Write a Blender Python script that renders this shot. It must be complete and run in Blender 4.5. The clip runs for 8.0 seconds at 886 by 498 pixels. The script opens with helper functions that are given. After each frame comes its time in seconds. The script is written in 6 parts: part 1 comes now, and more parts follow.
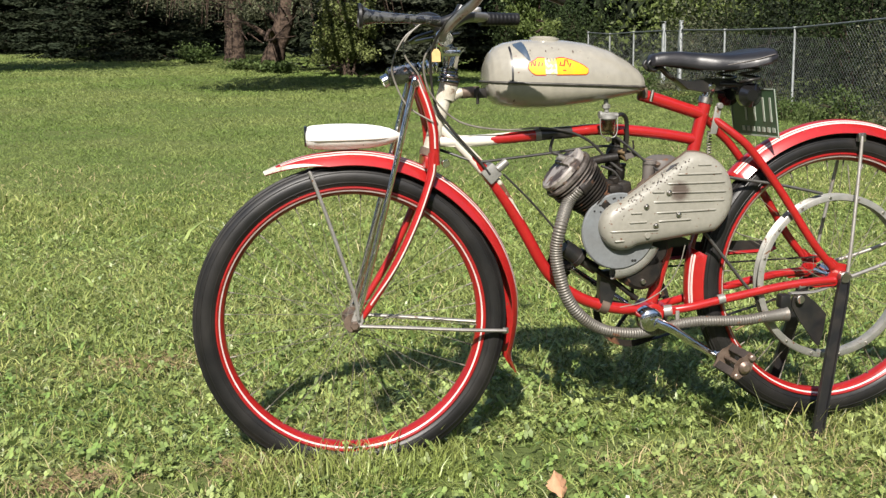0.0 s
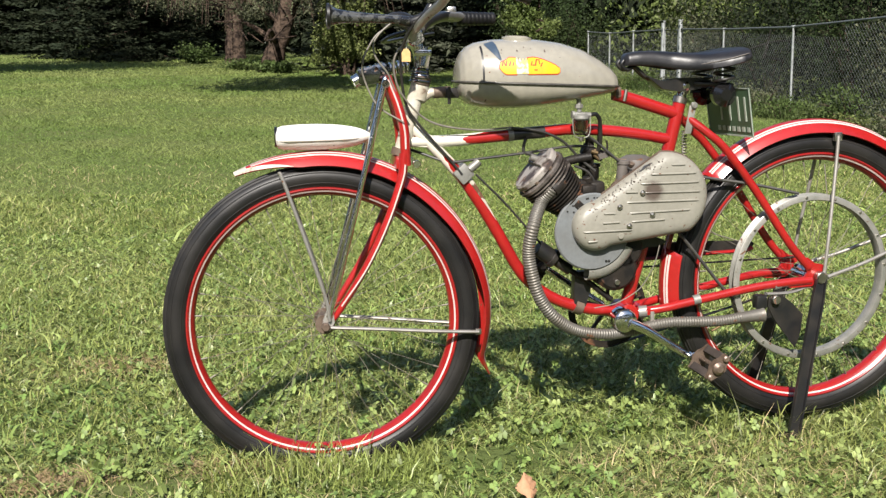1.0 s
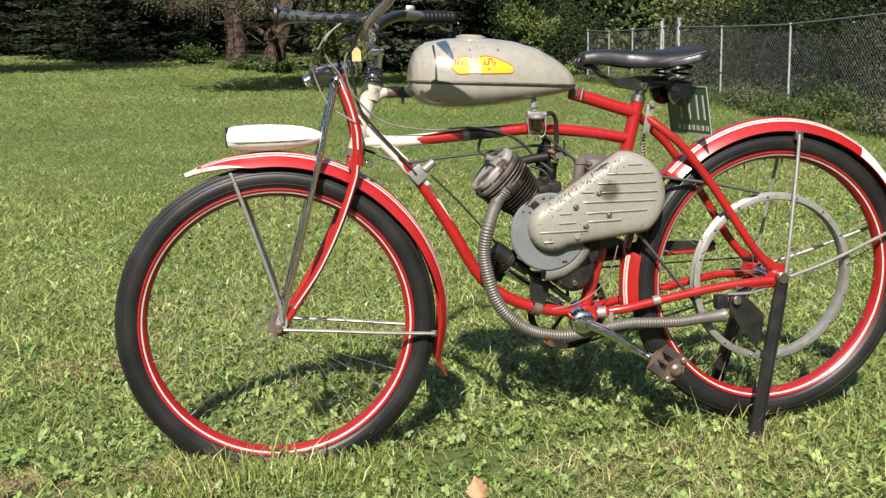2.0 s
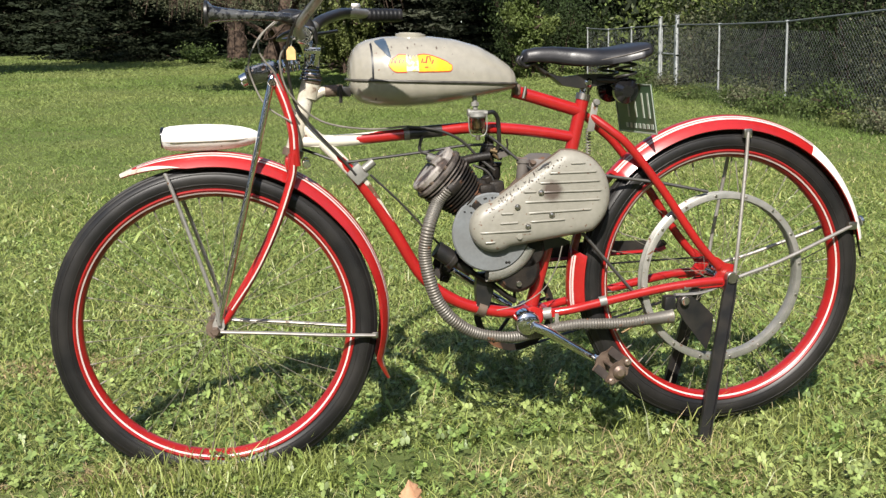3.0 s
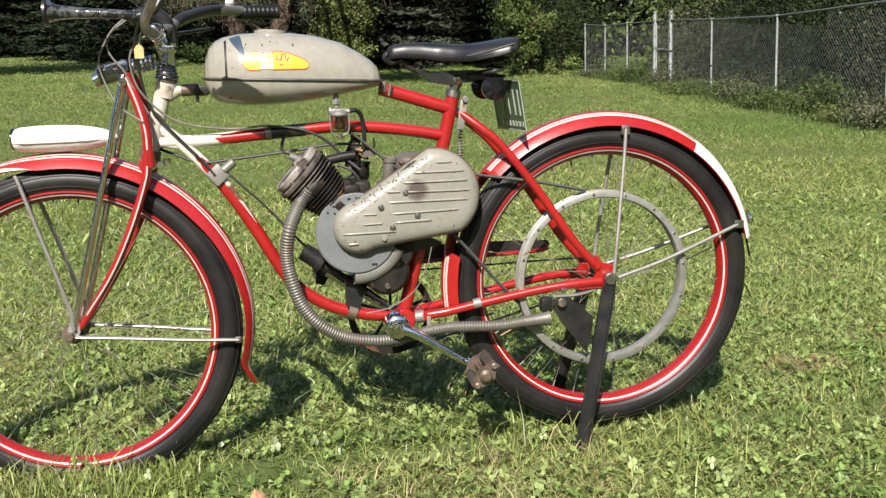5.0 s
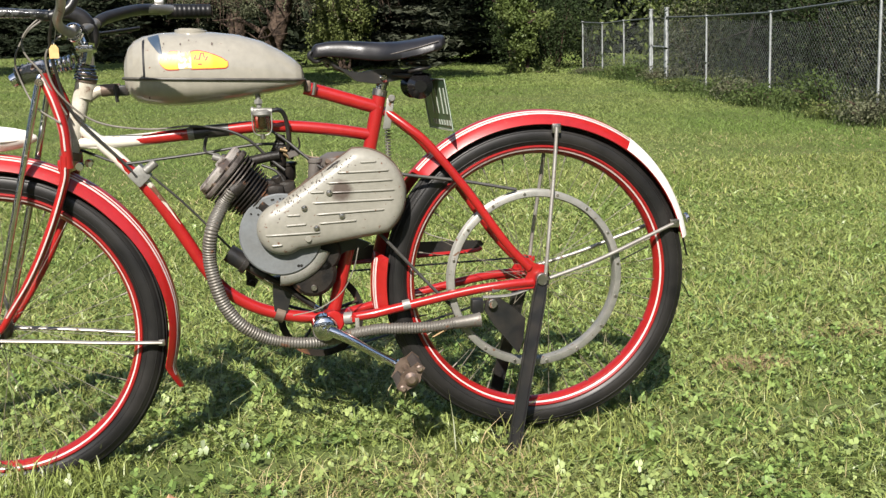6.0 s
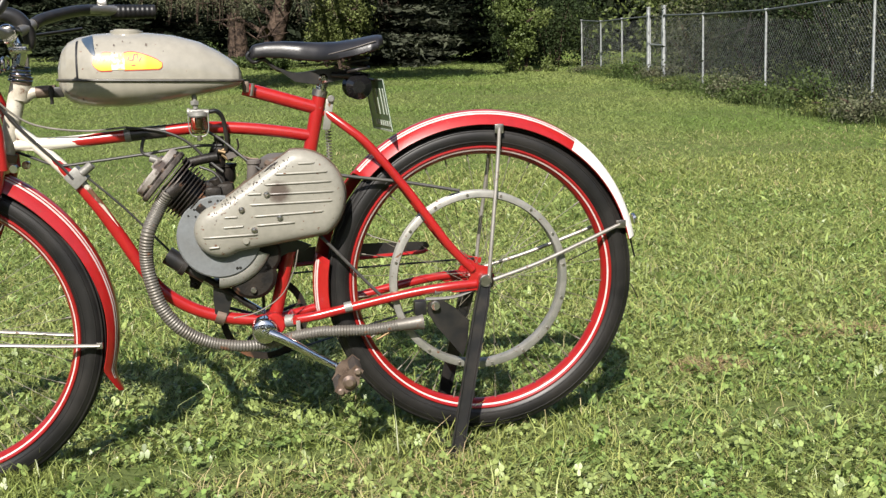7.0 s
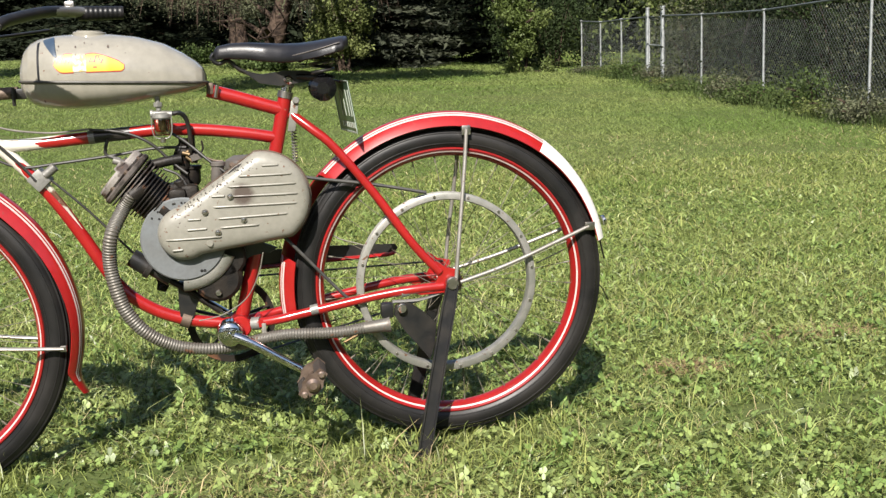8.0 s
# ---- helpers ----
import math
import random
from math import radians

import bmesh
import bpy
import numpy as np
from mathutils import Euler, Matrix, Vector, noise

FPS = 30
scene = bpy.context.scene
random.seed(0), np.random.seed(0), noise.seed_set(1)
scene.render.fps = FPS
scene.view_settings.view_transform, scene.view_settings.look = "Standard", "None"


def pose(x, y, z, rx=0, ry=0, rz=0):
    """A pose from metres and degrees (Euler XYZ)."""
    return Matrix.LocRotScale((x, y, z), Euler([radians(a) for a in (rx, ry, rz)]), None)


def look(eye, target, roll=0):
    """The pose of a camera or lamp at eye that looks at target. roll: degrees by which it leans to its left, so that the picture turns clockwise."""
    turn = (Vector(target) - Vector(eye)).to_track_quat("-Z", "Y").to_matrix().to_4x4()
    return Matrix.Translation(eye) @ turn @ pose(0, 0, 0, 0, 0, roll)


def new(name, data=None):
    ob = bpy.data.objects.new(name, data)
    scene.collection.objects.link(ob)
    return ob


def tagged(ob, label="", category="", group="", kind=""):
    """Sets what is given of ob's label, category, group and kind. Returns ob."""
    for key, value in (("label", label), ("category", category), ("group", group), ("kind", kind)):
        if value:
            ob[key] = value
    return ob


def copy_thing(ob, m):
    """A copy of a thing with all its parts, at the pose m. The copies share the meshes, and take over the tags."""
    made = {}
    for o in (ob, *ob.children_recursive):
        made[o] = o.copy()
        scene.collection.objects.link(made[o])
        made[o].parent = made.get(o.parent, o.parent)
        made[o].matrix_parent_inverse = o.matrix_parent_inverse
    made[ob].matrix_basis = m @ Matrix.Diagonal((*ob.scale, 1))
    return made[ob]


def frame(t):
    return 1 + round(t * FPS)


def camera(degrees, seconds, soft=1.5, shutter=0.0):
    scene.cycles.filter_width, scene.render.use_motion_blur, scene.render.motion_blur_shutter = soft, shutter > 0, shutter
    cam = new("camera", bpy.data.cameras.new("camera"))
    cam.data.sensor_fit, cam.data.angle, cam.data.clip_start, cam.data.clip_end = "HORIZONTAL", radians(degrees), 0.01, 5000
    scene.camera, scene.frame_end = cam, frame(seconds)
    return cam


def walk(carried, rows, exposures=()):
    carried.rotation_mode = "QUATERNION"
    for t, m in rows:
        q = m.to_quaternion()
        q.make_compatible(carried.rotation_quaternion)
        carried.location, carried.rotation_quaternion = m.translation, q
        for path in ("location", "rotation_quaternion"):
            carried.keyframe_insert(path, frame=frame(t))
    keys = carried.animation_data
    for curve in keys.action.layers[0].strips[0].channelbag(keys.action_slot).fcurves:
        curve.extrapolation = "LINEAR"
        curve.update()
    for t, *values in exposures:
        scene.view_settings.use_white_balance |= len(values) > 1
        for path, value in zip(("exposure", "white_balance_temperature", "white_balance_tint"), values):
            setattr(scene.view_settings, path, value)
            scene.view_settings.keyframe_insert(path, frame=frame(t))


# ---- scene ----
cam = camera(45.04, 8.0, soft=1.35)
ROWS = [
    (0, -0.9162, -2.1838, 0.8667, 80.366, 0.505, -13.814),
    (0.5, -0.8891, -2.1870, 0.8682, 80.322, 0.534, -13.732),
    (1, -0.8480, -2.1879, 0.8664, 80.349, 0.614, -13.640),
    (1.5, -0.7982, -2.1916, 0.8663, 80.334, 0.732, -13.528),
    (3, -0.5956, -2.1959, 0.8623, 80.244, 1.060, -13.044),
    (3.5, -0.5184, -2.2017, 0.8605, 80.211, 1.147, -12.879),
    (4, -0.4388, -2.2047, 0.8592, 80.179, 1.339, -12.694),
    (4.5, -0.3626, -2.2066, 0.8566, 80.164, 1.433, -12.534),
    (6, -0.1147, -2.2141, 0.8480, 80.073, 1.848, -12.090),
    (6.5, -0.0389, -2.2189, 0.8469, 80.027, 1.970, -11.939),
    (7, 0.0211, -2.2222, 0.8458, 80.021, 2.058, -11.799),
    (7.5, 0.0683, -2.2252, 0.8449, 80.039, 2.115, -11.666),
    (8, 0.0997, -2.2251, 0.8439, 80.067, 2.130, -11.605),
]
walk(cam, [(t, pose(*row)) for t, *row in ROWS])

# ---- light ----
SUN_WAY = Vector((0.40, 1.08, -1.0)).normalized()
sky_world = bpy.data.worlds.new("sky")
scene.world = sky_world
sky_world.use_nodes = True
sky = sky_world.node_tree.nodes.new("ShaderNodeTexSky")
sky.sky_type, sky.sun_disc = "NISHITA", False
sky.sun_elevation = math.asin(-SUN_WAY.z)
sky.sun_rotation = math.atan2(-SUN_WAY.x, -SUN_WAY.y)
backing = sky_world.node_tree.nodes["Background"]
backing.inputs["Strength"].default_value = 0.076
sky_world.node_tree.links.new(sky.outputs[0], backing.inputs["Color"])
sun = new("sun", bpy.data.lights.new("sun", "SUN"))
sun.data.energy, sun.data.angle, sun.data.color = 4.15, radians(0.53), (1.0, 0.94, 0.86)
sun.matrix_world = look((0, 0, 30), Vector((0, 0, 30)) + SUN_WAY)
scene.view_settings.exposure = 1.18

# ---- materials ----


def material(name, base, rough=0.5, metal=0.0, other=None, scale=20.0, amount=0.5, spread=0.12, bump=0.0, bump_scale=200.0,
             island=0.0, coat=0.0, rust=0.0, rust_scale=30.0, translucent=0.0, sides=False, spec=0.5):
    """Base colour that drifts to a second colour in blotches, with grain, fine relief and, where asked, rust spots."""
    m = bpy.data.materials.new(name)
    m.use_nodes = True
    t = m.node_tree
    N, L = t.nodes, t.links
    b = N["Principled BSDF"]
    at = N.new("ShaderNodeTexCoord").outputs["Object"]
    big = N.new("ShaderNodeTexNoise")
    big.inputs["Scale"].default_value, big.inputs["Detail"].default_value = scale, 5
    fine = N.new("ShaderNodeTexNoise")
    fine.inputs["Scale"].default_value, fine.inputs["Detail"].default_value = scale * 9, 4
    L.new(at, big.inputs["Vector"])
    L.new(at, fine.inputs["Vector"])
    other = other or tuple(c * 0.7 for c in base)
    ramp = N.new("ShaderNodeMapRange")
    ramp.inputs["From Min"].default_value, ramp.inputs["From Max"].default_value = 0.5 - spread, 0.5 + spread
    ramp.inputs["To Max"].default_value = amount
    L.new(big.outputs[0], ramp.inputs[0])
    mix = N.new("ShaderNodeMix")
    mix.data_type = "RGBA"
    mix.inputs[6].default_value, mix.inputs[7].default_value = (*base, 1), (*other, 1)
    L.new(ramp.outputs[0], mix.inputs[0])
    grain = N.new("ShaderNodeMapRange")
    grain.inputs["To Min"].default_value, grain.inputs["To Max"].default_value = 0.82, 1.18
    L.new(fine.outputs[0], grain.inputs[0])
    shade = N.new("ShaderNodeVectorMath")
    shade.operation = "SCALE"
    L.new(mix.outputs[2], shade.inputs[0])
    L.new(grain.outputs[0], shade.inputs["Scale"])
    colour = shade.outputs[0]
    if island:
        geo = N.new("ShaderNodeNewGeometry")
        vary = N.new("ShaderNodeMapRange")
        vary.inputs["To Min"].default_value, vary.inputs["To Max"].default_value = 1 - island, 1 + island
        L.new(geo.outputs["Random Per Island"], vary.inputs[0])
        s2 = N.new("ShaderNodeVectorMath")
        s2.operation = "SCALE"
        L.new(colour, s2.inputs[0])
        L.new(vary.outputs[0], s2.inputs["Scale"])
        colour = s2.outputs[0]
    rough_from = None
    if rust:
        spots = N.new("ShaderNodeTexNoise")
        spots.inputs["Scale"].default_value, spots.inputs["Detail"].default_value = rust_scale, 8
        L.new(at, spots.inputs["Vector"])
        edge = N.new("ShaderNodeMapRange")
        edge.inputs["From Min"].default_value, edge.inputs["From Max"].default_value = 0.72 - rust * 0.3, 0.78 - rust * 0.3
        L.new(spots.outputs[0], edge.inputs[0])
        r = N.new("ShaderNodeMix")
        r.data_type = "RGBA"
        r.inputs[7].default_value = (0.11, 0.05, 0.025, 1)
        L.new(colour, r.inputs[6])
        L.new(edge.outputs[0], r.inputs[0])
        colour = r.outputs[2]
        rr = N.new("ShaderNodeMapRange")
        rr.inputs["To Min"].default_value, rr.inputs["To Max"].default_value = rough, 0.85
        L.new(edge.outputs[0], rr.inputs[0])
        rough_from = rr.outputs[0]
        if metal:
            rm = N.new("ShaderNodeMapRange")
            rm.inputs["To Min"].default_value, rm.inputs["To Max"].default_value = metal, 0.0
            L.new(edge.outputs[0], rm.inputs[0])
            L.new(rm.outputs[0], b.inputs["Metallic"])
    L.new(colour, b.inputs["Base Color"])
    b.inputs["Roughness"].default_value, b.inputs["Metallic"].default_value = rough, metal
    b.inputs["Coat Weight"].default_value, b.inputs["Coat Roughness"].default_value = coat, 0.08
    b.inputs["Specular IOR Level"].default_value = spec
    if rough_from is None:
        rr = N.new("ShaderNodeMapRange")
        rr.inputs["To Min"].default_value, rr.inputs["To Max"].default_value = rough * 0.8, min(1.0, rough * 1.25)
        L.new(big.outputs[0], rr.inputs[0])
        rough_from = rr.outputs[0]
    L.new(rough_from, b.inputs["Roughness"])
    if bump:
        n = N.new("ShaderNodeTexNoise")
        n.inputs["Scale"].default_value, n.inputs["Detail"].default_value = bump_scale, 4
        L.new(at, n.inputs["Vector"])
        bm = N.new("ShaderNodeBump")
        bm.inputs["Strength"].default_value, bm.inputs["Distance"].default_value = bump, 0.5 / bump_scale
        L.new(n.outputs[0], bm.inputs["Height"])
        L.new(bm.outputs[0], b.inputs["Normal"])
    if translucent:
        tr = N.new("ShaderNodeBsdfTranslucent")
        L.new(colour, tr.inputs["Color"])
        ms = N.new("ShaderNodeMixShader")
        ms.inputs[0].default_value = translucent
        L.new(b.outputs[0], ms.inputs[1])
        L.new(tr.outputs[0], ms.inputs[2])
        L.new(ms.outputs[0], N["Material Output"].inputs["Surface"])
    return m


RED = material("red_paint", (0.3096, 0.0120, 0.0112), 0.28, other=(0.2408, 0.0095, 0.0095), scale=9, coat=0.5, bump=0.03, rust=0.12, rust_scale=90)
RIMRED = material("crimson_rim_paint", (0.2700, 0.0110, 0.0105), 0.28, other=(0.2000, 0.0085, 0.0085), scale=12, coat=0.5, rust=0.15, rust_scale=70)
CREAM = material("cream_paint", (0.5600, 0.5280, 0.4560), 0.36, other=(0.3300, 0.2970, 0.2324), scale=22, amount=0.9, coat=0.2, rust=0.50, rust_scale=34)
WHITE = material("white_paint", (0.74, 0.72, 0.69), 0.4, other=(0.70, 0.66, 0.58), scale=18, rust=0.12, rust_scale=80)
STRIPE = material("pinstripe", (0.5332, 0.4472, 0.4214), 0.4, other=(0.4300, 0.3096, 0.2838), scale=60)
RUBBER = material("tyre_rubber", (0.0085, 0.0082, 0.0084), 0.42, other=(0.0190, 0.0172, 0.0158), scale=11, amount=0.85, bump=0.15, bump_scale=500, spec=0.36)
BLACK = material("black_enamel", (0.010, 0.010, 0.011), 0.38, other=(0.03, 0.025, 0.02), scale=30, coat=0.1, bump=0.05)
LEATHER = material("black_leather", (0.010, 0.010, 0.012), 0.36, other=(0.022, 0.020, 0.021), scale=25, bump=0.12, bump_scale=260, spec=0.4)
AIRBOX = material("brown_grey_paint", (0.105, 0.092, 0.082), 0.55, other=(0.06, 0.05, 0.043), scale=30, bump=0.1, rust=0.2)
JET = material("black_gloss", (0.006, 0.006, 0.007), 0.16, other=(0.012, 0.011, 0.010), scale=30, coat=0.4)
# Pale flecks put bright reflections into the horn's colour.
HORNBLACK = material("flecked_black_horn", (0.012, 0.012, 0.013), 0.16, other=(0.10, 0.10, 0.095), scale=70, amount=0.6, spread=0.03, coat=0.8, bump=0.35, bump_scale=40)
DARKCHROME = material("tarnished_chrome", (0.30, 0.30, 0.31), 0.14, 1.0, other=(0.10, 0.10, 0.10), scale=22, amount=0.9, bump=0.12, bump_scale=60, rust=0.3, rust_scale=70)
CHROME = material("chrome", (0.72, 0.705, 0.68), 0.10, 1.0, other=(0.55, 0.53, 0.50), scale=30, rust=0.18, rust_scale=120)
BARSTEEL = material("greyed_bar_plating", (0.36, 0.345, 0.32), 0.42, 0.8, other=(0.24, 0.22, 0.19), scale=40, rust=0.25, rust_scale=110)
DULL = material("dull_plated_steel", (0.46, 0.44, 0.41), 0.34, 1.0, other=(0.30, 0.26, 0.22), scale=40, rust=0.3, rust_scale=110)
RODS = material("grey_stay_steel", (0.3612, 0.3440, 0.3182), 0.45, 0.6, other=(0.2408, 0.2150, 0.1806), scale=30, rust=0.25, rust_scale=80)
ALLOY = material("cast_alloy", (0.2580, 0.2537, 0.2365), 0.5, 0.45, other=(0.1376, 0.1290, 0.1118), scale=22, bump=0.15, bump_scale=160, rust=0.18, rust_scale=60)
TANK = material("warm_grey_enamel", (0.2795, 0.2623, 0.2193), 0.26, other=(0.2322, 0.2150, 0.1763), scale=7, coat=0.5, rust=0.14, rust_scale=70)
GUARD = material("grey_guard_paint", (0.2365, 0.2253, 0.1909), 0.42, other=(0.1806, 0.1720, 0.1419), scale=11, bump=0.06, bump_scale=120, rust=0.26, rust_scale=95)
FLYWHEEL = material("blue_grey_paint", (0.1419, 0.1531, 0.1591), 0.5, other=(0.0989, 0.0963, 0.0903), scale=16, rust=0.16, rust_scale=50, bump=0.06)
WORNALLOY = material("bright_worn_alloy", (0.3000, 0.2880, 0.2600), 0.42, 0.45, other=(0.1800, 0.1892, 0.1634), scale=40, bump=0.1, rust=0.25, rust_scale=80)
IRON = material("oily_iron", (0.011, 0.010, 0.0095), 0.5, 0.15, other=(0.036, 0.028, 0.021), scale=35, bump=0.3, bump_scale=200, rust=0.25, spec=0.25)
COVER = material("worn_head_cover", (0.33, 0.30, 0.275), 0.55, 0.3, other=(0.050, 0.034, 0.029), scale=30, spread=0.05, amount=0.95, bump=0.25, bump_scale=160, rust=0.35, rust_scale=60)
FINS = material("worn_cylinder_iron", (0.030, 0.023, 0.020), 0.6, 0.3, other=(0.17, 0.148, 0.132), scale=34, amount=0.9, bump=0.25, bump_scale=220, rust=0.35)
HOSE = material("flex_steel_hose", (0.1500, 0.1410, 0.1250), 0.5, 0.45, other=(0.1118, 0.0946, 0.0757), scale=26, bump=0.1, rust=0.25, rust_scale=50)
RUSTY = material("rusty_steel", (0.0903, 0.0619, 0.0447), 0.55, 0.4, other=(0.1892, 0.1419, 0.1075), scale=45, bump=0.25, bump_scale=250)
OLDBELT = material("worn_belt_rubber", (0.045, 0.044, 0.042), 0.6, other=(0.10, 0.095, 0.085), scale=30, bump=0.2, bump_scale=300)
PEDALRUBBER = material("old_brown_rubber", (0.032, 0.024, 0.020), 0.75, other=(0.06, 0.045, 0.036), scale=40, bump=0.2, bump_scale=300)
SPOKE = material("rusted_spoke", (0.11, 0.10, 0.075), 0.55, 0.2, other=(0.20, 0.18, 0.14), scale=90)
YELLOW = material("yellow_transfer", (0.6192, 0.3784, 0.0103), 0.4, other=(0.5160, 0.2838, 0.0172), scale=60)
TRANSFERRED = material("red_transfer", (0.42, 0.030, 0.015), 0.4, scale=60)
NAVY = material("navy_smear", (0.035, 0.055, 0.085), 0.35, other=(0.06, 0.08, 0.1), scale=50, coat=0.3)
RUSTSPOT = material("rust_stain", (0.058, 0.040, 0.033), 0.7, other=(0.12, 0.09, 0.075), scale=120, amount=0.9)
PLATEGREEN = material("green_plate_enamel", (0.045, 0.085, 0.050), 0.4, other=(0.035, 0.065, 0.042), scale=30, coat=0.2)
PLATEWHITE = material("plate_white", (0.34, 0.38, 0.32), 0.45, scale=60)
TAGCARD = material("tan_card", (0.58, 0.38, 0.16), 0.8, scale=90)
BRONZED = material("worn_bronze_plating", (0.34, 0.26, 0.21), 0.38, 0.75, other=(0.15, 0.10, 0.075), scale=60, rust=0.2, rust_scale=120)
BRASS = material("dull_brass", (0.17, 0.115, 0.055), 0.5, 0.7, other=(0.06, 0.042, 0.026), scale=60)
CABLE = material("cable_sheath", (0.016, 0.015, 0.014), 0.5, other=(0.04, 0.036, 0.03), scale=40)
CABLELIGHT = material("worn_grey_cable", (0.17, 0.155, 0.13), 0.5, other=(0.09, 0.08, 0.065), scale=40)
GLASS = bpy.data.materials.new("bowl_glass")
GLASS.use_nodes = True
GLASS.node_tree.nodes["Principled BSDF"].inputs["Transmission Weight"].default_value = 1.0
GLASS.node_tree.nodes["Principled BSDF"].inputs["Roughness"].default_value = 0.08
GLASS.node_tree.nodes["Principled BSDF"].inputs["Base Color"].default_value = (0.78, 0.74, 0.66, 1)

SOIL = material("lawn_soil", (0.0780, 0.1050, 0.0310), 0.95, other=(0.1040, 0.1120, 0.0430), scale=2.2, amount=0.6, bump=0.6, bump_scale=40, spec=0.1)
# Broad blotches: uneven grass tone, and soft shade bands put into the colour.
BLADE = material("grass_blade", (0.1960, 0.2420, 0.0620), 0.42, other=(0.3050, 0.3100, 0.1060), scale=1.6, amount=0.6, island=0.50, translucent=0.24, spec=0.5)
TURF = material("far_turf", (0.150, 0.220, 0.053), 0.55, other=(0.238, 0.276, 0.090), scale=0.45, amount=0.9, island=0.26, translucent=0.3, spec=0.25)
STRAW = material("dry_grass", (0.42, 0.38, 0.20), 0.7, other=(0.32, 0.20, 0.12), scale=3.0, island=0.3, translucent=0.2, spec=0.2)
CLOVER = material("clover_leaf", (0.1400, 0.2130, 0.0540), 0.38, other=(0.2600, 0.3050, 0.1030), scale=5.0, amount=0.8, island=0.48, translucent=0.22, spec=0.42)
# Lighter copy of the needles, with sunlight put into the colour.
NEEDLESLIT = material("sunlit_spruce_needles", (0.0420, 0.0490, 0.0330), 0.7, other=(0.0680, 0.0740, 0.0480), scale=0.8, island=0.5, translucent=0.1, spec=0.12)
# Near-black green with the shade of the tree line put into it.
SHADEDGREEN = material("shaded_foliage", (0.0160, 0.0220, 0.0128), 0.8, other=(0.0330, 0.0390, 0.0210), scale=0.8, island=0.5, translucent=0.08, spec=0.08)
LEAFDARK = material("dark_leaves", (0.0230, 0.0380, 0.0125), 0.65, other=(0.0420, 0.0560, 0.0200), scale=0.9, island=0.5, translucent=0.2, spec=0.15)
LEAFMID = material("weed_leaves", (0.052, 0.082, 0.022), 0.6, other=(0.088, 0.108, 0.036), scale=1.4, island=0.5, translucent=0.25, spec=0.2)
LEAFOLIVE = material("olive_leaves", (0.105, 0.130, 0.038), 0.6, other=(0.165, 0.180, 0.060), scale=1.2, island=0.5, translucent=0.25, spec=0.25)
LEAFLIGHT = material("light_leaves", (0.092, 0.128, 0.034), 0.55, other=(0.155, 0.178, 0.058), scale=0.9, island=0.45, translucent=0.3, spec=0.3)
LEAFGREY = material("dusty_twigs", (0.0900, 0.0960, 0.0540), 0.7, other=(0.0480, 0.0580, 0.0290), scale=0.9, island=0.5, translucent=0.15, spec=0.2)
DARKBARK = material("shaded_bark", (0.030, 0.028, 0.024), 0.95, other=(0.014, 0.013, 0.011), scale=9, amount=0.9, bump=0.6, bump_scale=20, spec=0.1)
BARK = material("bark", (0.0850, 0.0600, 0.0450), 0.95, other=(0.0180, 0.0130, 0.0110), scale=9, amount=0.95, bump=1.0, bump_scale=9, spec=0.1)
WIRE = material("weathered_wire", (0.185, 0.200, 0.200), 0.6, 0.4, other=(0.10, 0.10, 0.10), scale=8)
# Darker than the posts: foliage shade on the rail is in its colour.
RAILSTEEL = material("shaded_rail", (0.15, 0.165, 0.17), 0.6, 0.5, other=(0.08, 0.09, 0.09), scale=6)
GALV = material("galvanised_steel", (0.40, 0.42, 0.42), 0.55, 0.6, other=(0.17, 0.18, 0.18), scale=12)
LEAFDEAD = material("dead_leaf", (0.42, 0.22, 0.12), 0.8, other=(0.55, 0.32, 0.19), scale=50, translucent=0.15)

# ---- shape helpers ----


def vec(p):
    return np.array(p, float)


class Shape:
    """Vertices and faces that are put together into one mesh."""

    def __init__(self):
        self.v, self.f = [], []

    def add(self, v, f):
        k = len(self.v)
        self.v.extend([tuple(map(float, p)) for p in v])
        self.f.extend([tuple(i + k for i in q) for q in f])
        return self

    def moved(self, way):
        self.v = [tuple(way(p)) for p in self.v]
        return self


def glide(pts, steps=8):
    """A smooth curve through the points."""
    p = [vec(q) for q in pts]
    if len(p) < 3:
        return p
    p = [2 * p[0] - p[1]] + p + [2 * p[-1] - p[-2]]
    out = []
    for i in range(1, len(p) - 2):
        a, b, c, d = p[i - 1:i + 3]
        for k in range(steps):
            t = k / steps
            out.append(0.5 * (2 * b + (c - a) * t + (2 * a - 5 * b + 4 * c - d) * t * t + (3 * b - a - 3 * c + d) * t ** 3))
    out.append(p[-2])
    return out


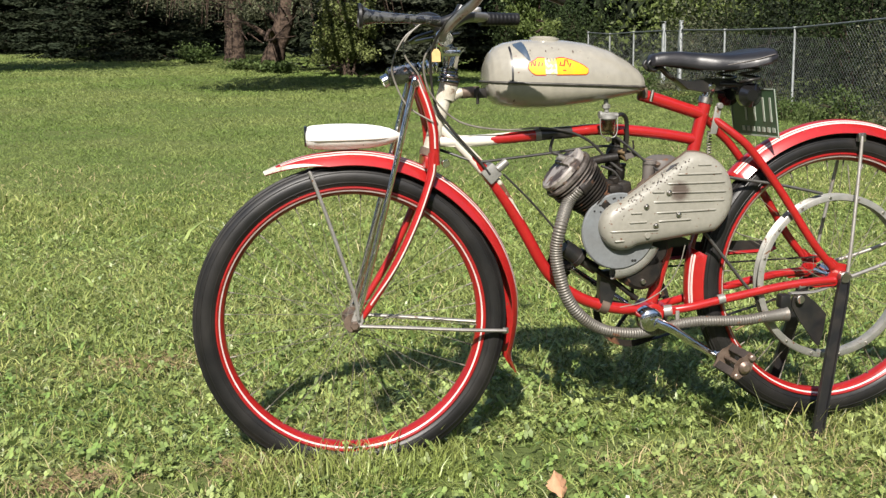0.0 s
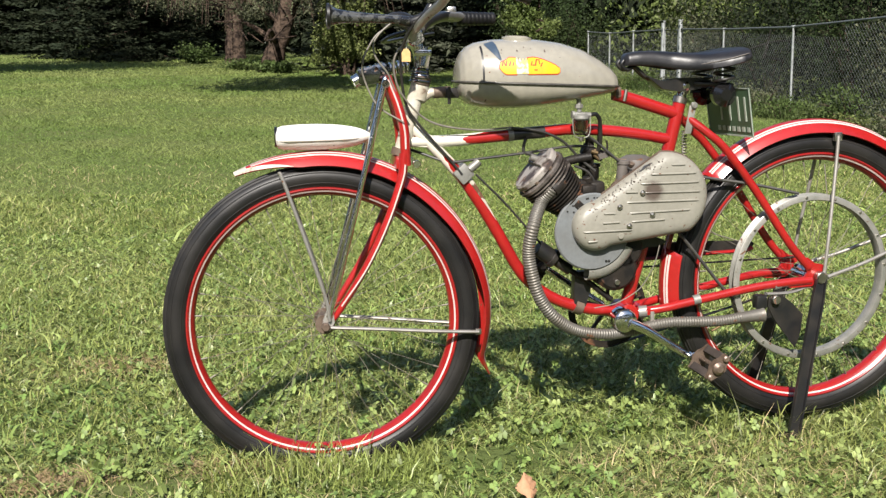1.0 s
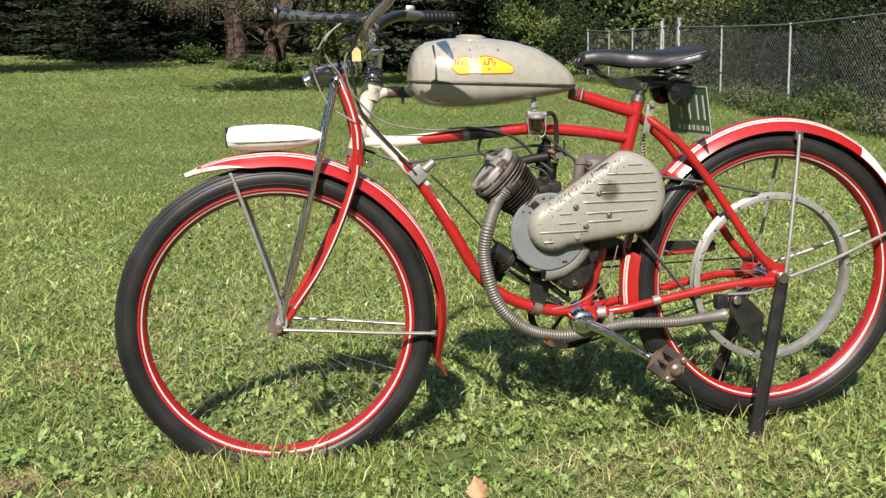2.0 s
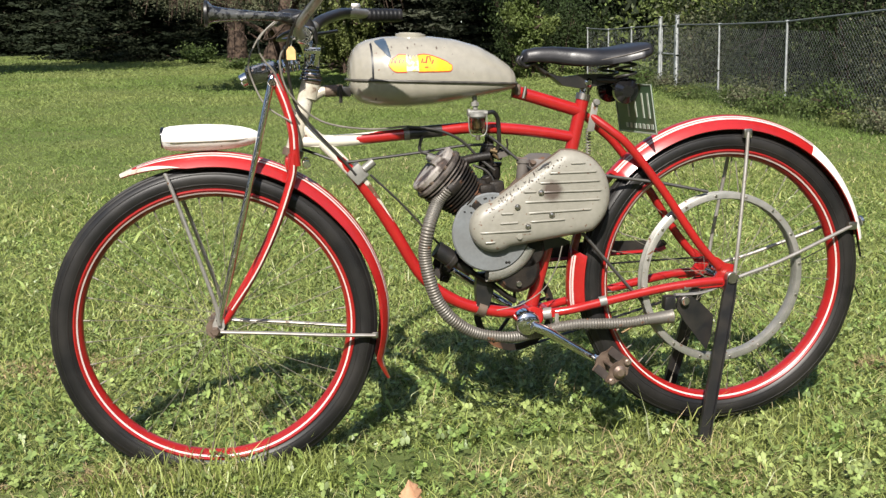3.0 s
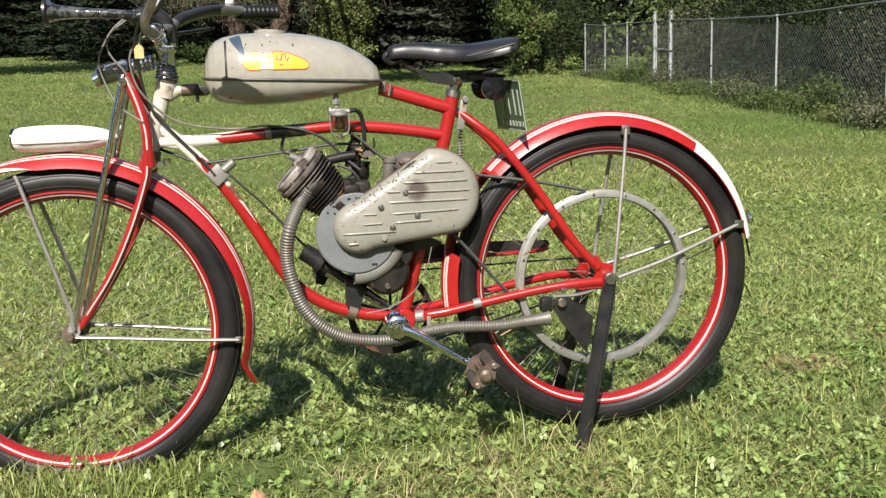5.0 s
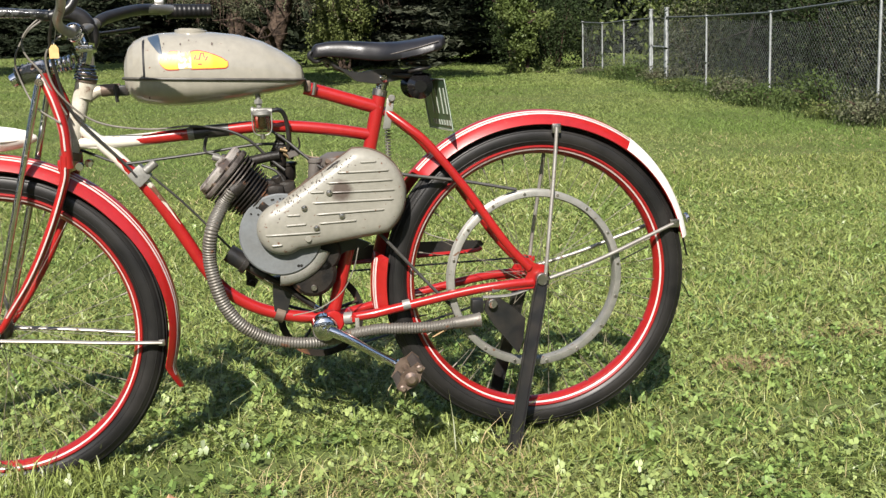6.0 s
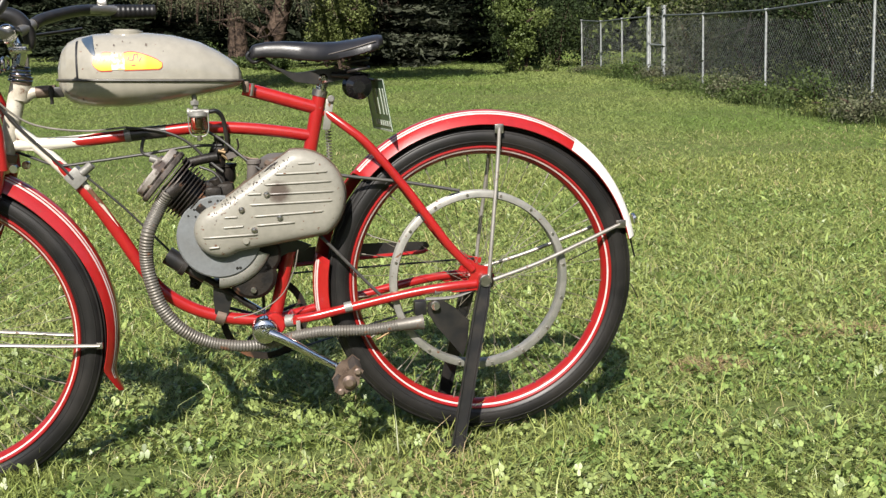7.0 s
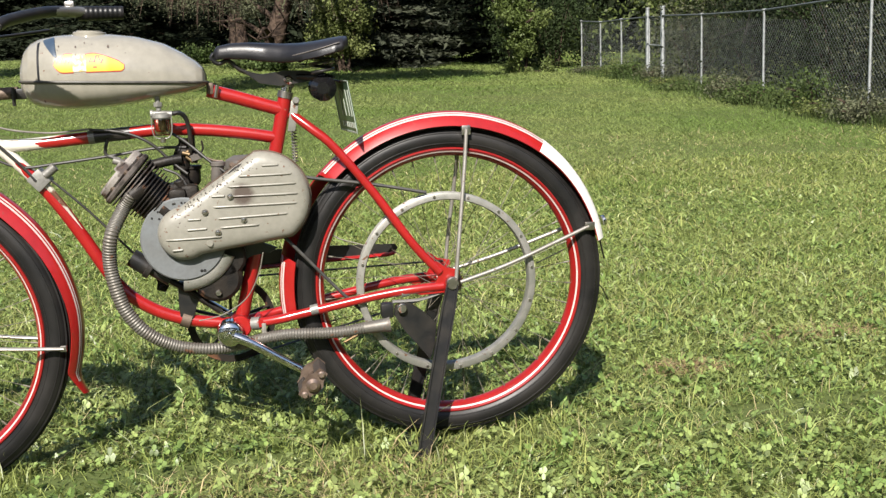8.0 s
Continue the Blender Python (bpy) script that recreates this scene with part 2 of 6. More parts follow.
def tube(pts, r, n=12, steps=8, shape=None, flat=1.0, r2=None):
    """A round bar along a smooth curve; r may be a function of how far along it is (0 to 1)."""
    s = shape or Shape()
    c = glide(pts, steps) if steps > 1 else [vec(q) for q in pts]
    side, v, f = None, [], []
    for i, p in enumerate(c):
        t = c[min(i + 1, len(c) - 1)] - c[max(i - 1, 0)]
        t = t / (np.linalg.norm(t) + 1e-12)
        if side is None:
            side = np.cross(t, (0, 0, 1) if abs(t[2]) < 0.9 else (1, 0, 0))
        side = side - t * side.dot(t)
        side /= np.linalg.norm(side)
        up = np.cross(side, t)
        rr = r(i / (len(c) - 1)) if callable(r) else r
        for k in range(n):
            a = 2 * math.pi * k / n
            v.append(p + rr * (math.cos(a) * side + flat * math.sin(a) * up))
    m = len(c)
    for i in range(m - 1):
        for k in range(n):
            f.append((i * n + k, i * n + (k + 1) % n, (i + 1) * n + (k + 1) % n, (i + 1) * n + k))
    f.append(tuple(range(n - 1, -1, -1)))
    f.append(tuple((m - 1) * n + k for k in range(n)))
    return s.add(v, f)


def lathe(profile, at, n=48, axis=(0, 1, 0), shape=None, closed=True, span=(0, 2 * math.pi)):
    """Turns a loop of (radius, along) round an axis through at."""
    s = shape or Shape()
    ax = vec(axis) / np.linalg.norm(axis)
    u = np.cross(ax, (0, 0, 1) if abs(ax[2]) < 0.9 else (1, 0, 0))
    u /= np.linalg.norm(u)
    w = np.cross(ax, u)
    m, full = len(profile), span[1] - span[0] > 6.28
    v, f = [], []
    rows = n if full else n + 1
    for i in range(rows):
        a = span[0] + (span[1] - span[0]) * i / n
        d = math.cos(a) * u + math.sin(a) * w
        for r, h in profile:
            v.append(vec(at) + r * d + h * ax)
    for i in range(n):
        j = (i + 1) % rows
        for k in range(m if closed else m - 1):
            l = (k + 1) % m
            f.append((i * m + k, j * m + k, j * m + l, i * m + l))
    return s.add(v, f)


def disc(r, lo, hi, at, n=32, axis=(0, 1, 0), shape=None, bevel=0.0):
    """A solid round with bevelled rims."""
    b = bevel or min(r, abs(hi - lo)) * 0.12
    return lathe([(1e-4, lo), (r - b, lo), (r, lo + b), (r, hi - b), (r - b, hi), (1e-4, hi)], at, n, axis, shape, closed=False)


def block(a, b, bevel=0.002, shape=None):
    """A box from corner to corner with chamfered edges."""
    s = shape or Shape()
    a, b = np.minimum(a, b), np.maximum(a, b)
    bm = bmesh.new()
    bmesh.ops.create_cube(bm, size=1)
    for q in bm.verts:
        q.co = Vector((a + b) / 2) + Vector(q.co[i] * (b - a)[i] for i in range(3))
    if bevel:
        bmesh.ops.bevel(bm, geom=bm.edges[:], offset=bevel, segments=2, affect="EDGES", profile=0.6)
    bm.verts.index_update()
    s.add([q.co for q in bm.verts], [[q.index for q in g.verts] for g in bm.faces])
    bm.free()
    return s


def plate(outline, y0, y1, shape=None, bevel=0.0015):
    """A sheet cut to an outline in x and z, from y0 to y1, with rounded rims."""
    s = shape or Shape()
    p = np.array(outline, float)
    c, n = p.mean(0), len(outline)
    k = 1 - bevel / max(1e-6, np.abs(p - c).max())
    rings = [(p * 1 + (c - p) * (1 - k), y0), (p, y0 + bevel), (p, y1 - bevel), (p * 1 + (c - p) * (1 - k), y1)]
    if y1 < y0:
        rings = [(p + (c - p) * (1 - k), y0), (p, y0 - bevel), (p, y1 + bevel), (p + (c - p) * (1 - k), y1)]
    v, f = [], []
    for q, y in rings:
        v += [(a, y, b) for a, b in q]
    for j in range(3):
        for i in range(n):
            f.append((j * n + i, j * n + (i + 1) % n, (j + 1) * n + (i + 1) % n, (j + 1) * n + i))
    f.append(tuple(range(n - 1, -1, -1)))
    f.append(tuple(3 * n + i for i in range(n)))
    return s.add(v, f)


def part(name, shape, mat, parent=None, label="", smooth=40):
    """Links a shape as one mesh object under a thing or a part."""
    me = bpy.data.meshes.new(name)
    me.from_pydata(shape.v, [], shape.f)
    me.materials.append(mat)
    bm = bmesh.new()
    bm.from_mesh(me)
    bmesh.ops.recalc_face_normals(bm, faces=bm.faces)
    lim = math.cos(radians(smooth))
    for g in bm.faces:
        g.smooth = smooth > 0
    for e in bm.edges:
        if len(e.link_faces) == 2 and e.link_faces[0].normal.dot(e.link_faces[1].normal) < lim:
            e.smooth = False
    bm.to_mesh(me)
    bm.free()
    ob = new(name, me)
    if parent:
        ob.parent = parent
    return tagged(ob, label)


def arrays(name, verts, faces, mat, smooth=True):
    """One large mesh from numpy arrays; all faces have the same number of corners."""
    me = bpy.data.meshes.new(name)
    n, k = faces.shape
    me.vertices.add(len(verts))
    me.vertices.foreach_set("co", verts.astype(np.float32).ravel())
    me.loops.add(n * k)
    me.loops.foreach_set("vertex_index", faces.astype(np.int32).ravel())
    me.polygons.add(n)
    me.polygons.foreach_set("loop_start", np.arange(0, n * k, k, dtype=np.int32))
    me.polygons.foreach_set("use_smooth", np.full(n, smooth))
    me.update(calc_edges=True)
    me.materials.append(mat)
    return new(name, me)


# ---- ground ----


def height(x, y):
    """The lawn: level round the bicycle, rising gently to the trees."""
    near = np.clip(y, 1.5, 14) - 1.5
    z = 0.022 * (1 - np.clip((y - 3) / 9, 0, 1)) + 0.0028 * near ** 2 + np.clip(y - 14, 0, 60) * (0.046 - 0.002 * np.clip(x, 0, 8))
    z = z + 0.015 * np.exp(-((x + 0.60) / 0.26) ** 2 - ((y + 0.05) / 0.14) ** 2)
    return z + 0.012 * np.sin(x * 0.9 + 1.3) * np.sin(y * 0.7) * np.clip((y - 1.5) / 3, 0, 1)


def build_ground():
    a = np.sinh(np.linspace(-6.2, 6.2, 150)) * 2.2
    xs, ys = np.meshgrid(a, a + 3)
    v = np.stack([xs, ys, height(xs, ys)], -1).reshape(-1, 3)
    n = len(a)
    i = np.arange(n - 1)[:, None] * n + np.arange(n - 1)
    f = np.stack([i, i + 1, i + n + 1, i + n], -1).reshape(-1, 4)
    return tagged(arrays("ground", v, f, SOIL), "mown lawn of grass and clover over soil", "lawn", kind="structure")


build_ground()
rng = np.random.default_rng(7)


def patchy(x, y, f=1.0):
    """A soft, uneven field from 0 to 1."""
    q = np.sin(x * 2.1 * f + 1.7 * np.sin(y * 1.3 * f)) + np.sin(y * 2.7 * f + 1.1 * np.sin(x * 1.9 * f + 2)) + np.sin((x + y) * 4.3 * f)
    return np.clip(q / 6 + 0.5, 0, 1)


def scatter(n, near, far, bias=1.0):
    """Places over the lawn, thinning out evenly with the distance from the path."""
    d = (near + 2.2) * ((far + 2.2) / (near + 2.2)) ** (rng.uniform(0, 1, n) ** bias)
    y = d - 2.2 - np.where(d < 2.2, rng.exponential(0.16, n), 0)
    x = -0.25 - 0.05 * y + rng.uniform(-1, 1, n) * (1.15 + 0.50 * d) + 0.15 * y + rng.normal(0, 0.16, n)
    return x, y, d


def strips(name, x, y, h, w, mat, lean, segs, label):
    """Blades of grass, each a bent tapering strip."""
    n = len(x)
    z = height(x, y)
    a, b = rng.uniform(0, 2 * np.pi, n), rng.uniform(0, 2 * np.pi, n)
    l = h * lean * np.abs(rng.normal(0.9, 0.6, n))
    sx, sy, dx, dy = np.cos(b) * w / 2, np.sin(b) * w / 2, np.cos(a) * l, np.sin(a) * l
    rows = []
    for t, q in ([(0, 1.0), (0.55, 0.85), (1, 0)] if segs == 2 else [(0, 1.0), (1, 0)]):
        px, py, pz = x + dx * t * t, y + dy * t * t, z - 0.004 + h * t * (1 - 0.25 * min(1.2, lean) * t)
        rows += [np.stack([px - sx * q, py - sy * q, pz], -1)] + ([np.stack([px + sx * q, py + sy * q, pz], -1)] if q else [])
    m = len(rows)
    v = np.stack(rows, 1).reshape(-1, 3)
    i = np.arange(n)[:, None] * m
    if segs == 2:
        f = np.concatenate([i + [0, 1, 3], i + [0, 3, 2], i + [2, 3, 4]])
    else:
        f = i + [0, 1, 2]
    return tagged(arrays(name, v, f, mat), label, "grass", kind="stuff")


def blades(name, n, box, tall, wide, mat, lean=0.5, segs=2, label=""):
    x, y = rng.uniform(box[0], box[1], n), rng.uniform(box[2], box[3], n)
    h = tall * rng.lognormal(-0.15, 0.38, n) * (0.7 + 0.6 * patchy(x, y))
    return strips(name, x, y, h, wide * rng.uniform(0.6, 1.3, n), mat, lean, segs, label)


def lawn(name, n, near, far, tall, wide, mat, lean, segs, label):
    x, y, d = scatter(n, near, far)
    h = (tall + 0.0006 * d) * rng.lognormal(-0.15, 0.40, n) * (0.6 + 0.8 * patchy(x, y, 0.7))
    return strips(name, x, y, h, wide * d * rng.uniform(0.5, 1.4, n), mat, lean, segs, label)


def clover(name, n, near, far, size, label):
    """Clover and small weeds: three leaflets on a short stalk."""
    x, y, d = scatter(n, near, far)
    keep = rng.uniform(0, 1, n) < (0.15 + 0.85 * patchy(x, y, 0.8) ** 1.3) * np.clip(1.15 - 0.75 * y, 0.07, 1)
    x, y, d = x[keep], y[keep], d[keep]
    n = len(x)
    z = height(x, y) + rng.uniform(0.006, 0.034, n)
    a0, s = rng.uniform(0, 6.28, n), size * rng.uniform(0.45, 1.6, n)
    tx, ty = rng.normal(0, 0.55, n), rng.normal(0, 0.55, n)
    vs, fs = [], []
    shape = [(0, 0, 0), (0.42, -0.50, 0.10), (0.98, -0.34, 0.02), (0.98, 0.34, 0.06), (0.42, 0.50, 0.16)]
    for k in range(3):
        a = a0 + k * 2.094
        c, q = np.cos(a), np.sin(a)
        for u, w, e in shape:
            px, py = s * (u * c - w * q), s * (u * q + w * c)
            vs.append(np.stack([x + px, y + py, z + s * e + px * tx + py * ty], -1))
    v = np.stack(vs, 1).reshape(-1, 3)
    i = np.arange(n)[:, None] * 15
    for k in range(3):
        o = i + 5 * k
        fs += [o + [0, 1, 2], o + [0, 2, 3], o + [0, 3, 4]]
    return tagged(arrays(name, v, np.concatenate(fs), CLOVER), label, "clover", kind="stuff")


GREEN_WORDS = "short sunlit green lawn grass with uneven blades"
STALK_WORDS = "pale dry grass stalks scattered through the lawn"
CLOVER_WORDS = "low clover leaves growing among the grass"
lawn("grass", 205000, -0.75, 5.2, 0.027, 0.00120, BLADE, 1.1, 2, GREEN_WORDS)
lawn("grass", 560000, 1.8, 34.0, 0.026, 0.00098, TURF, 1.3, 1, GREEN_WORDS)
blades("tall_grass", 4200, (-1.9, 2.3, -0.75, 2.6), 0.060, 0.0030, BLADE, 0.8, 2, "longer grass blades standing over the lawn")
blades("tall_grass", 1900, (-0.84, -0.34, -0.17, 0.10), 0.047, 0.0032, BLADE, 0.6, 2, "longer grass blades round the front tyre")
blades("tall_grass", 900, (0.28, 0.80, -0.22, 0.16), 0.042, 0.0032, BLADE, 0.6, 2, "longer grass blades round the stand and rear tyre")
blades("dry_grass", 1100, (-0.10, 0.50, -0.45, -0.10), 0.030, 0.0026, STRAW, 1.2, 2, STALK_WORDS)
blades("dry_grass", 700, (-1.3, -0.5, -0.30, 0.02), 0.028, 0.0026, STRAW, 1.2, 2, STALK_WORDS)
lawn("dry_grass", 20000, -0.75, 7.0, 0.032, 0.0007, STRAW, 1.3, 2, STALK_WORDS)
blades("dry_grass", 700, (-1.9, 2.4, -0.6, 2.6), 0.070, 0.0019, STRAW, 0.55, 2, STALK_WORDS)
gx, gy = rng.uniform(-7.5, 8.5, 420000), rng.uniform(-6.5, 7.5, 420000)
dense = (gy > -0.72) & (np.abs(gx + 0.25 - 0.10 * gy) < 1.10 + 0.50 * (gy + 2.2))
gx, gy = gx[~dense], gy[~dense]
strips("grass", gx, gy, 0.038 * rng.lognormal(-0.15, 0.35, len(gx)), 0.018 * rng.uniform(0.6, 1.3, len(gx)), BLADE, 1.1, 1, GREEN_WORDS)
# brown worn spots in the lawn
RUSSET = material("russet_grass", (0.25, 0.175, 0.090), 0.8, other=(0.34, 0.27, 0.14), scale=20, island=0.35)
for bx, by, bw, bd in ((1.75, 0.52, 0.22, 0.07), (-0.78, 0.04, 0.10, 0.05), (1.25, 0.32, 0.10, 0.05), (-1.0, 0.95, 0.22, 0.10), (-1.15, 0.05, 0.12, 0.05)):
    n = 1500
    strips("dry_grass", bx + bw * 0.5 * rng.normal(size=n), by + bd * 0.6 * rng.normal(size=n), 0.024 * rng.uniform(0.5, 1.3, n), np.full(n, 0.003), RUSSET, 1.4, 2, "russet patch of dead grass in the lawn")
clover("clover", 68000, -0.75, 4.0, 0.0076, CLOVER_WORDS)
lawn("broad_grass", 105000, -0.75, 3.6, 0.021, 0.0026, CLOVER, 1.3, 2, "broad short leaves of lawn weeds and grass")

# ---- trees, shrubs and fence ----


def leaf_quads(c, size, spin=1.0, flat=0.0, long=1.0):
    """A small leaf quad round every centre, turned at random."""
    n = len(c)
    u = rng.normal(size=(n, 3))
    u[:, 2] *= 1 - flat
    u /= np.linalg.norm(u, axis=1, keepdims=True)
    w = rng.normal(size=(n, 3))
    w -= u * (w * u).sum(1, keepdims=True)
    w /= np.linalg.norm(w, axis=1, keepdims=True)
    s = (size * rng.uniform(0.55, 1.35, n))[:, None]
    v = np.stack([c - u * s * long, c - w * s * 0.5, c + u * s * long, c + w * s * 0.5], 1).reshape(-1, 3)
    return v, np.arange(n * 4).reshape(n, 4)


def tree(name, at, trunk, crown, leaf, label, bark=None):
    """A tree: trunk with limbs, and a crown of many leaves."""
    x, y = at
    base = tagged(new(name), label, "tree")
    base.matrix_world = pose(x, y, float(height(np.array(x), np.array(y))) - 0.05)
    part("trunk", trunk, bark or BARK, base)
    ob = arrays("crown", *crown, leaf)
    ob.parent = base
    tagged(ob, "", "")
    return base


def spruce(tall, wide, seed, n=26):
    """Drooping branches in tiers round a straight trunk."""
    r = np.random.default_rng(seed)
    t = tube([(0, 0, 0), (0.03, 0.02, tall * 0.5), (0, 0, tall)], lambda q: 0.16 * tall / 9 * (1 - q) + 0.01, 8, 5)
    pts = []
    z = 0.25
    while z < tall * 0.97:
        reach = wide * (1 - z / tall) ** 0.8 * r.uniform(0.85, 1.1)
        m = max(6, int(n * reach / wide * 0.95))
        for k in range(m):
            a = r.uniform(0, 6.28)
            l = reach * r.uniform(0.65, 1.1)
            q = np.linspace(0.12, 1, max(4, int(l * 9)))
            bx, by = np.cos(a) * l * q, np.sin(a) * l * q
            bz = z + l * (-0.42 * q + 0.22 * q * q) + 0.1
            if k % 2:
                tube([(bx[0], by[0], bz[0]), (bx[-2], by[-2], bz[-2] - 0.04)], lambda q: 0.009 - 0.007 * q, 4, 1, shape=t)
            for px, py, pz, s in zip(bx, by, bz, q):
                e = 0.10 + 0.20 * (1 - abs(s - 0.55))
                j = r.normal(size=(6, 3)) * (e * 0.8, e * 0.8, 0.045) + (px, py, pz - 0.03)
                pts.append(j)
        z += 0.30 + 0.03 * z
    c = np.concatenate(pts)
    return t, leaf_quads(c, 0.056, flat=0.75, long=1.9)


def broadleaf(tall, wide, seed, stems=1, low=0.3, leaves=14000, size=0.07, clumps=90, thick=0.2, drop=0.0, lean=(0, 0), floor=0.05, twigs=0, loose=0.13):
    """Forking limbs with clumps of leaves at their ends."""
    r = np.random.default_rng(seed)
    t, ends = Shape(), []
    for s in range(stems):
        a = r.uniform(0, 6.28)
        foot = vec((0.25 * math.cos(a), 0.2 * math.sin(a), 0)) * min(1, wide / 1.6) if stems > 1 else vec((0, 0, 0))
        top = foot * 3 + vec((r.normal() * 0.25 * min(1, wide / 1.6) + lean[0], r.normal() * 0.25 * min(1, wide / 1.6) + lean[1], tall * 0.75))
        mid = (foot + top) / 2 + vec((r.normal() * 0.12, r.normal() * 0.12, 0))
        tube([foot - (0, 0, 0.1), mid, top], lambda q: thick * (1 - 0.75 * q) * (1 + 0.35 * max(0, 0.07 - q) / 0.07) * (1 + 0.07 * math.sin(q * 97) + 0.05 * math.sin(q * 211)), 14, 22, shape=t)
        for k in range(9):
            h = low + (1 - low) * r.uniform(0.0, 1.0)
            p = foot + (mid - foot) * min(1, 2 * h * 0.75) + (top - mid) * max(0, 2 * h * 0.75 - 1)
            b = r.uniform(0, 6.28)
            l = wide * r.uniform(0.5, 1.0) * (1 - 0.45 * h)
            e = p + vec((math.cos(b) * l, math.sin(b) * l, l * r.uniform(-0.1 - drop, 0.6)))
            m = (p + e) / 2 + vec((0, 0, l * 0.14))
            tube([p, m, e], lambda q: thick * 0.28 * (1 - 0.85 * q) + 0.006, 6, 5, shape=t)
            for g in range(4):
                q = r.uniform(0.35, 1)
                f = p + (e - p) * q
                d = vec((r.normal(), r.normal(), r.normal() * 0.7)) * l * 0.25
                tube([f, f + d * 0.6, f + d], lambda q: 0.02 * (1 - q) + 0.004, 5, 3, shape=t)
                ends.append(f + d)
    ends = np.array(ends)
    c = ends[r.integers(0, len(ends), clumps)] + r.normal(size=(clumps, 3)) * wide * 0.16
    k = r.integers(0, clumps, leaves)
    p = c[k] + r.normal(size=(leaves, 3)) * (wide * loose, wide * loose, wide * loose * 0.85)
    p[:, 2] = floor + np.abs(p[:, 2] - floor)
    v, f = leaf_quads(p, size)
    hang = []
    for k in range(twigs):
        # thin twigs that droop from the lowest boughs
        a, d = r.choice([-0.45, 3.6]) + r.uniform(-0.7, 1.2), r.uniform(0.6, 2.8)
        x, y, z0, z1 = d * math.cos(a) + 0.05 * lean[0], d * math.sin(a), r.uniform(2.0, 2.8), r.uniform(0.9, 1.9)
        q = [vec((x * 0.55, y * 0.55, z0)), vec((x * 0.85, y * 0.85, z0 + 0.05)), vec((x, y, (z0 + z1) / 2)), vec((x * 1.06, y * 1.06, z1))]
        tube(q, lambda s: 0.016 * (1 - s) + 0.004, 5, 4, shape=t)
        for g in range(3):
            s = q[2] + (q[3] - q[2]) * r.uniform(-0.6, 0.9)
            e = s + vec((r.normal() * 0.16, r.normal() * 0.16, -r.uniform(0.02, 0.25)))
            tube([s, (s + e) / 2 + (0, 0, 0.02), e], 0.004, 4, 2, shape=t)
            hang.append(e + r.normal(size=(10, 3)) * 0.09)
        hang.append(q[2] + r.normal(size=(8, 3)) * (0.12, 0.12, 0.3))
    if hang:
        hv, hf = leaf_quads(np.concatenate(hang), 0.026)
        f = np.concatenate([f, hf + len(v)])
        v = np.concatenate([v, hv])
    return t, (v, f)


SPRUCES = [spruce(9.5, 2.3, 3), spruce(8.0, 2.0, 11)]
SPRUCE_WORDS = "dark green spruce with drooping branches down to the lawn"
made = []
# The spruce at (6.9, 25.2) is added to fill a dark, shaded hollow.
for i, (x, y, s) in enumerate([(-6.6, 37.0, 0), (-3.9, 32.3, 1), (-1.9, 30.0, 0), (4.9, 27.5, 1), (6.9, 25.2, 1), (3.85, 23.4, 2)]):
    if i < 2:
        o = tree("spruce", (x, y), *SPRUCES[i], SHADEDGREEN, SPRUCE_WORDS)
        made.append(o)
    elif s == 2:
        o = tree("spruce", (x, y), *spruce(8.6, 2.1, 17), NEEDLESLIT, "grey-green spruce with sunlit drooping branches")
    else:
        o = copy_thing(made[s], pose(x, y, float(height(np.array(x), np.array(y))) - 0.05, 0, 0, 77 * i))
    o["group"] = "spruces along the lawn"
# a second and third row stand behind, their shade put into the dark needles
for i in range(8):
    x, y = -11 + 2.5 * i + 1.0 * math.sin(i * 2.3), 38.5 - 0.55 * i + 1.8 * math.sin(i * 1.7)
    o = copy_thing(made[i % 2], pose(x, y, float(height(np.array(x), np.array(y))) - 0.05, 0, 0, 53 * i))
    o["group"] = "spruces behind the lawn"
tree("old_tree", (0.62, 27.4), *broadleaf(10.5, 5.0, 5, 1, 0.10, 20000, 0.036, 170, 0.27, 0.1, (0.2, 0.1), 1.45, 60, 0.030), LEAFGREY, "old gnarled tree with thick brown trunk and dusty twigs")
LEANING = tree("leaning_tree", (1.08, 22.6), *broadleaf(8.0, 3.0, 8, 1, 0.08, 8500, 0.032, 90, 0.25, 0.1, (2.4, 0.4), 1.2, 50, 0.042), LEAFGREY, "leaning brown tree trunk with sparse grey-green leaves")
tree("lawn_tree", (-5.6, 21.5), *broadleaf(9.0, 3.6, 61, 1, 0.5, 9000, 0.11, 120, 0.22), LEAFDARK, "broadleaf tree shading the far edge of lawn")
tree("lawn_tree", (-6.7, 4.8), *broadleaf(8.5, 2.6, 62, 1, 0.5, 7000, 0.10, 90, 0.20), LEAFDARK, "broadleaf tree shading the side of the lawn")


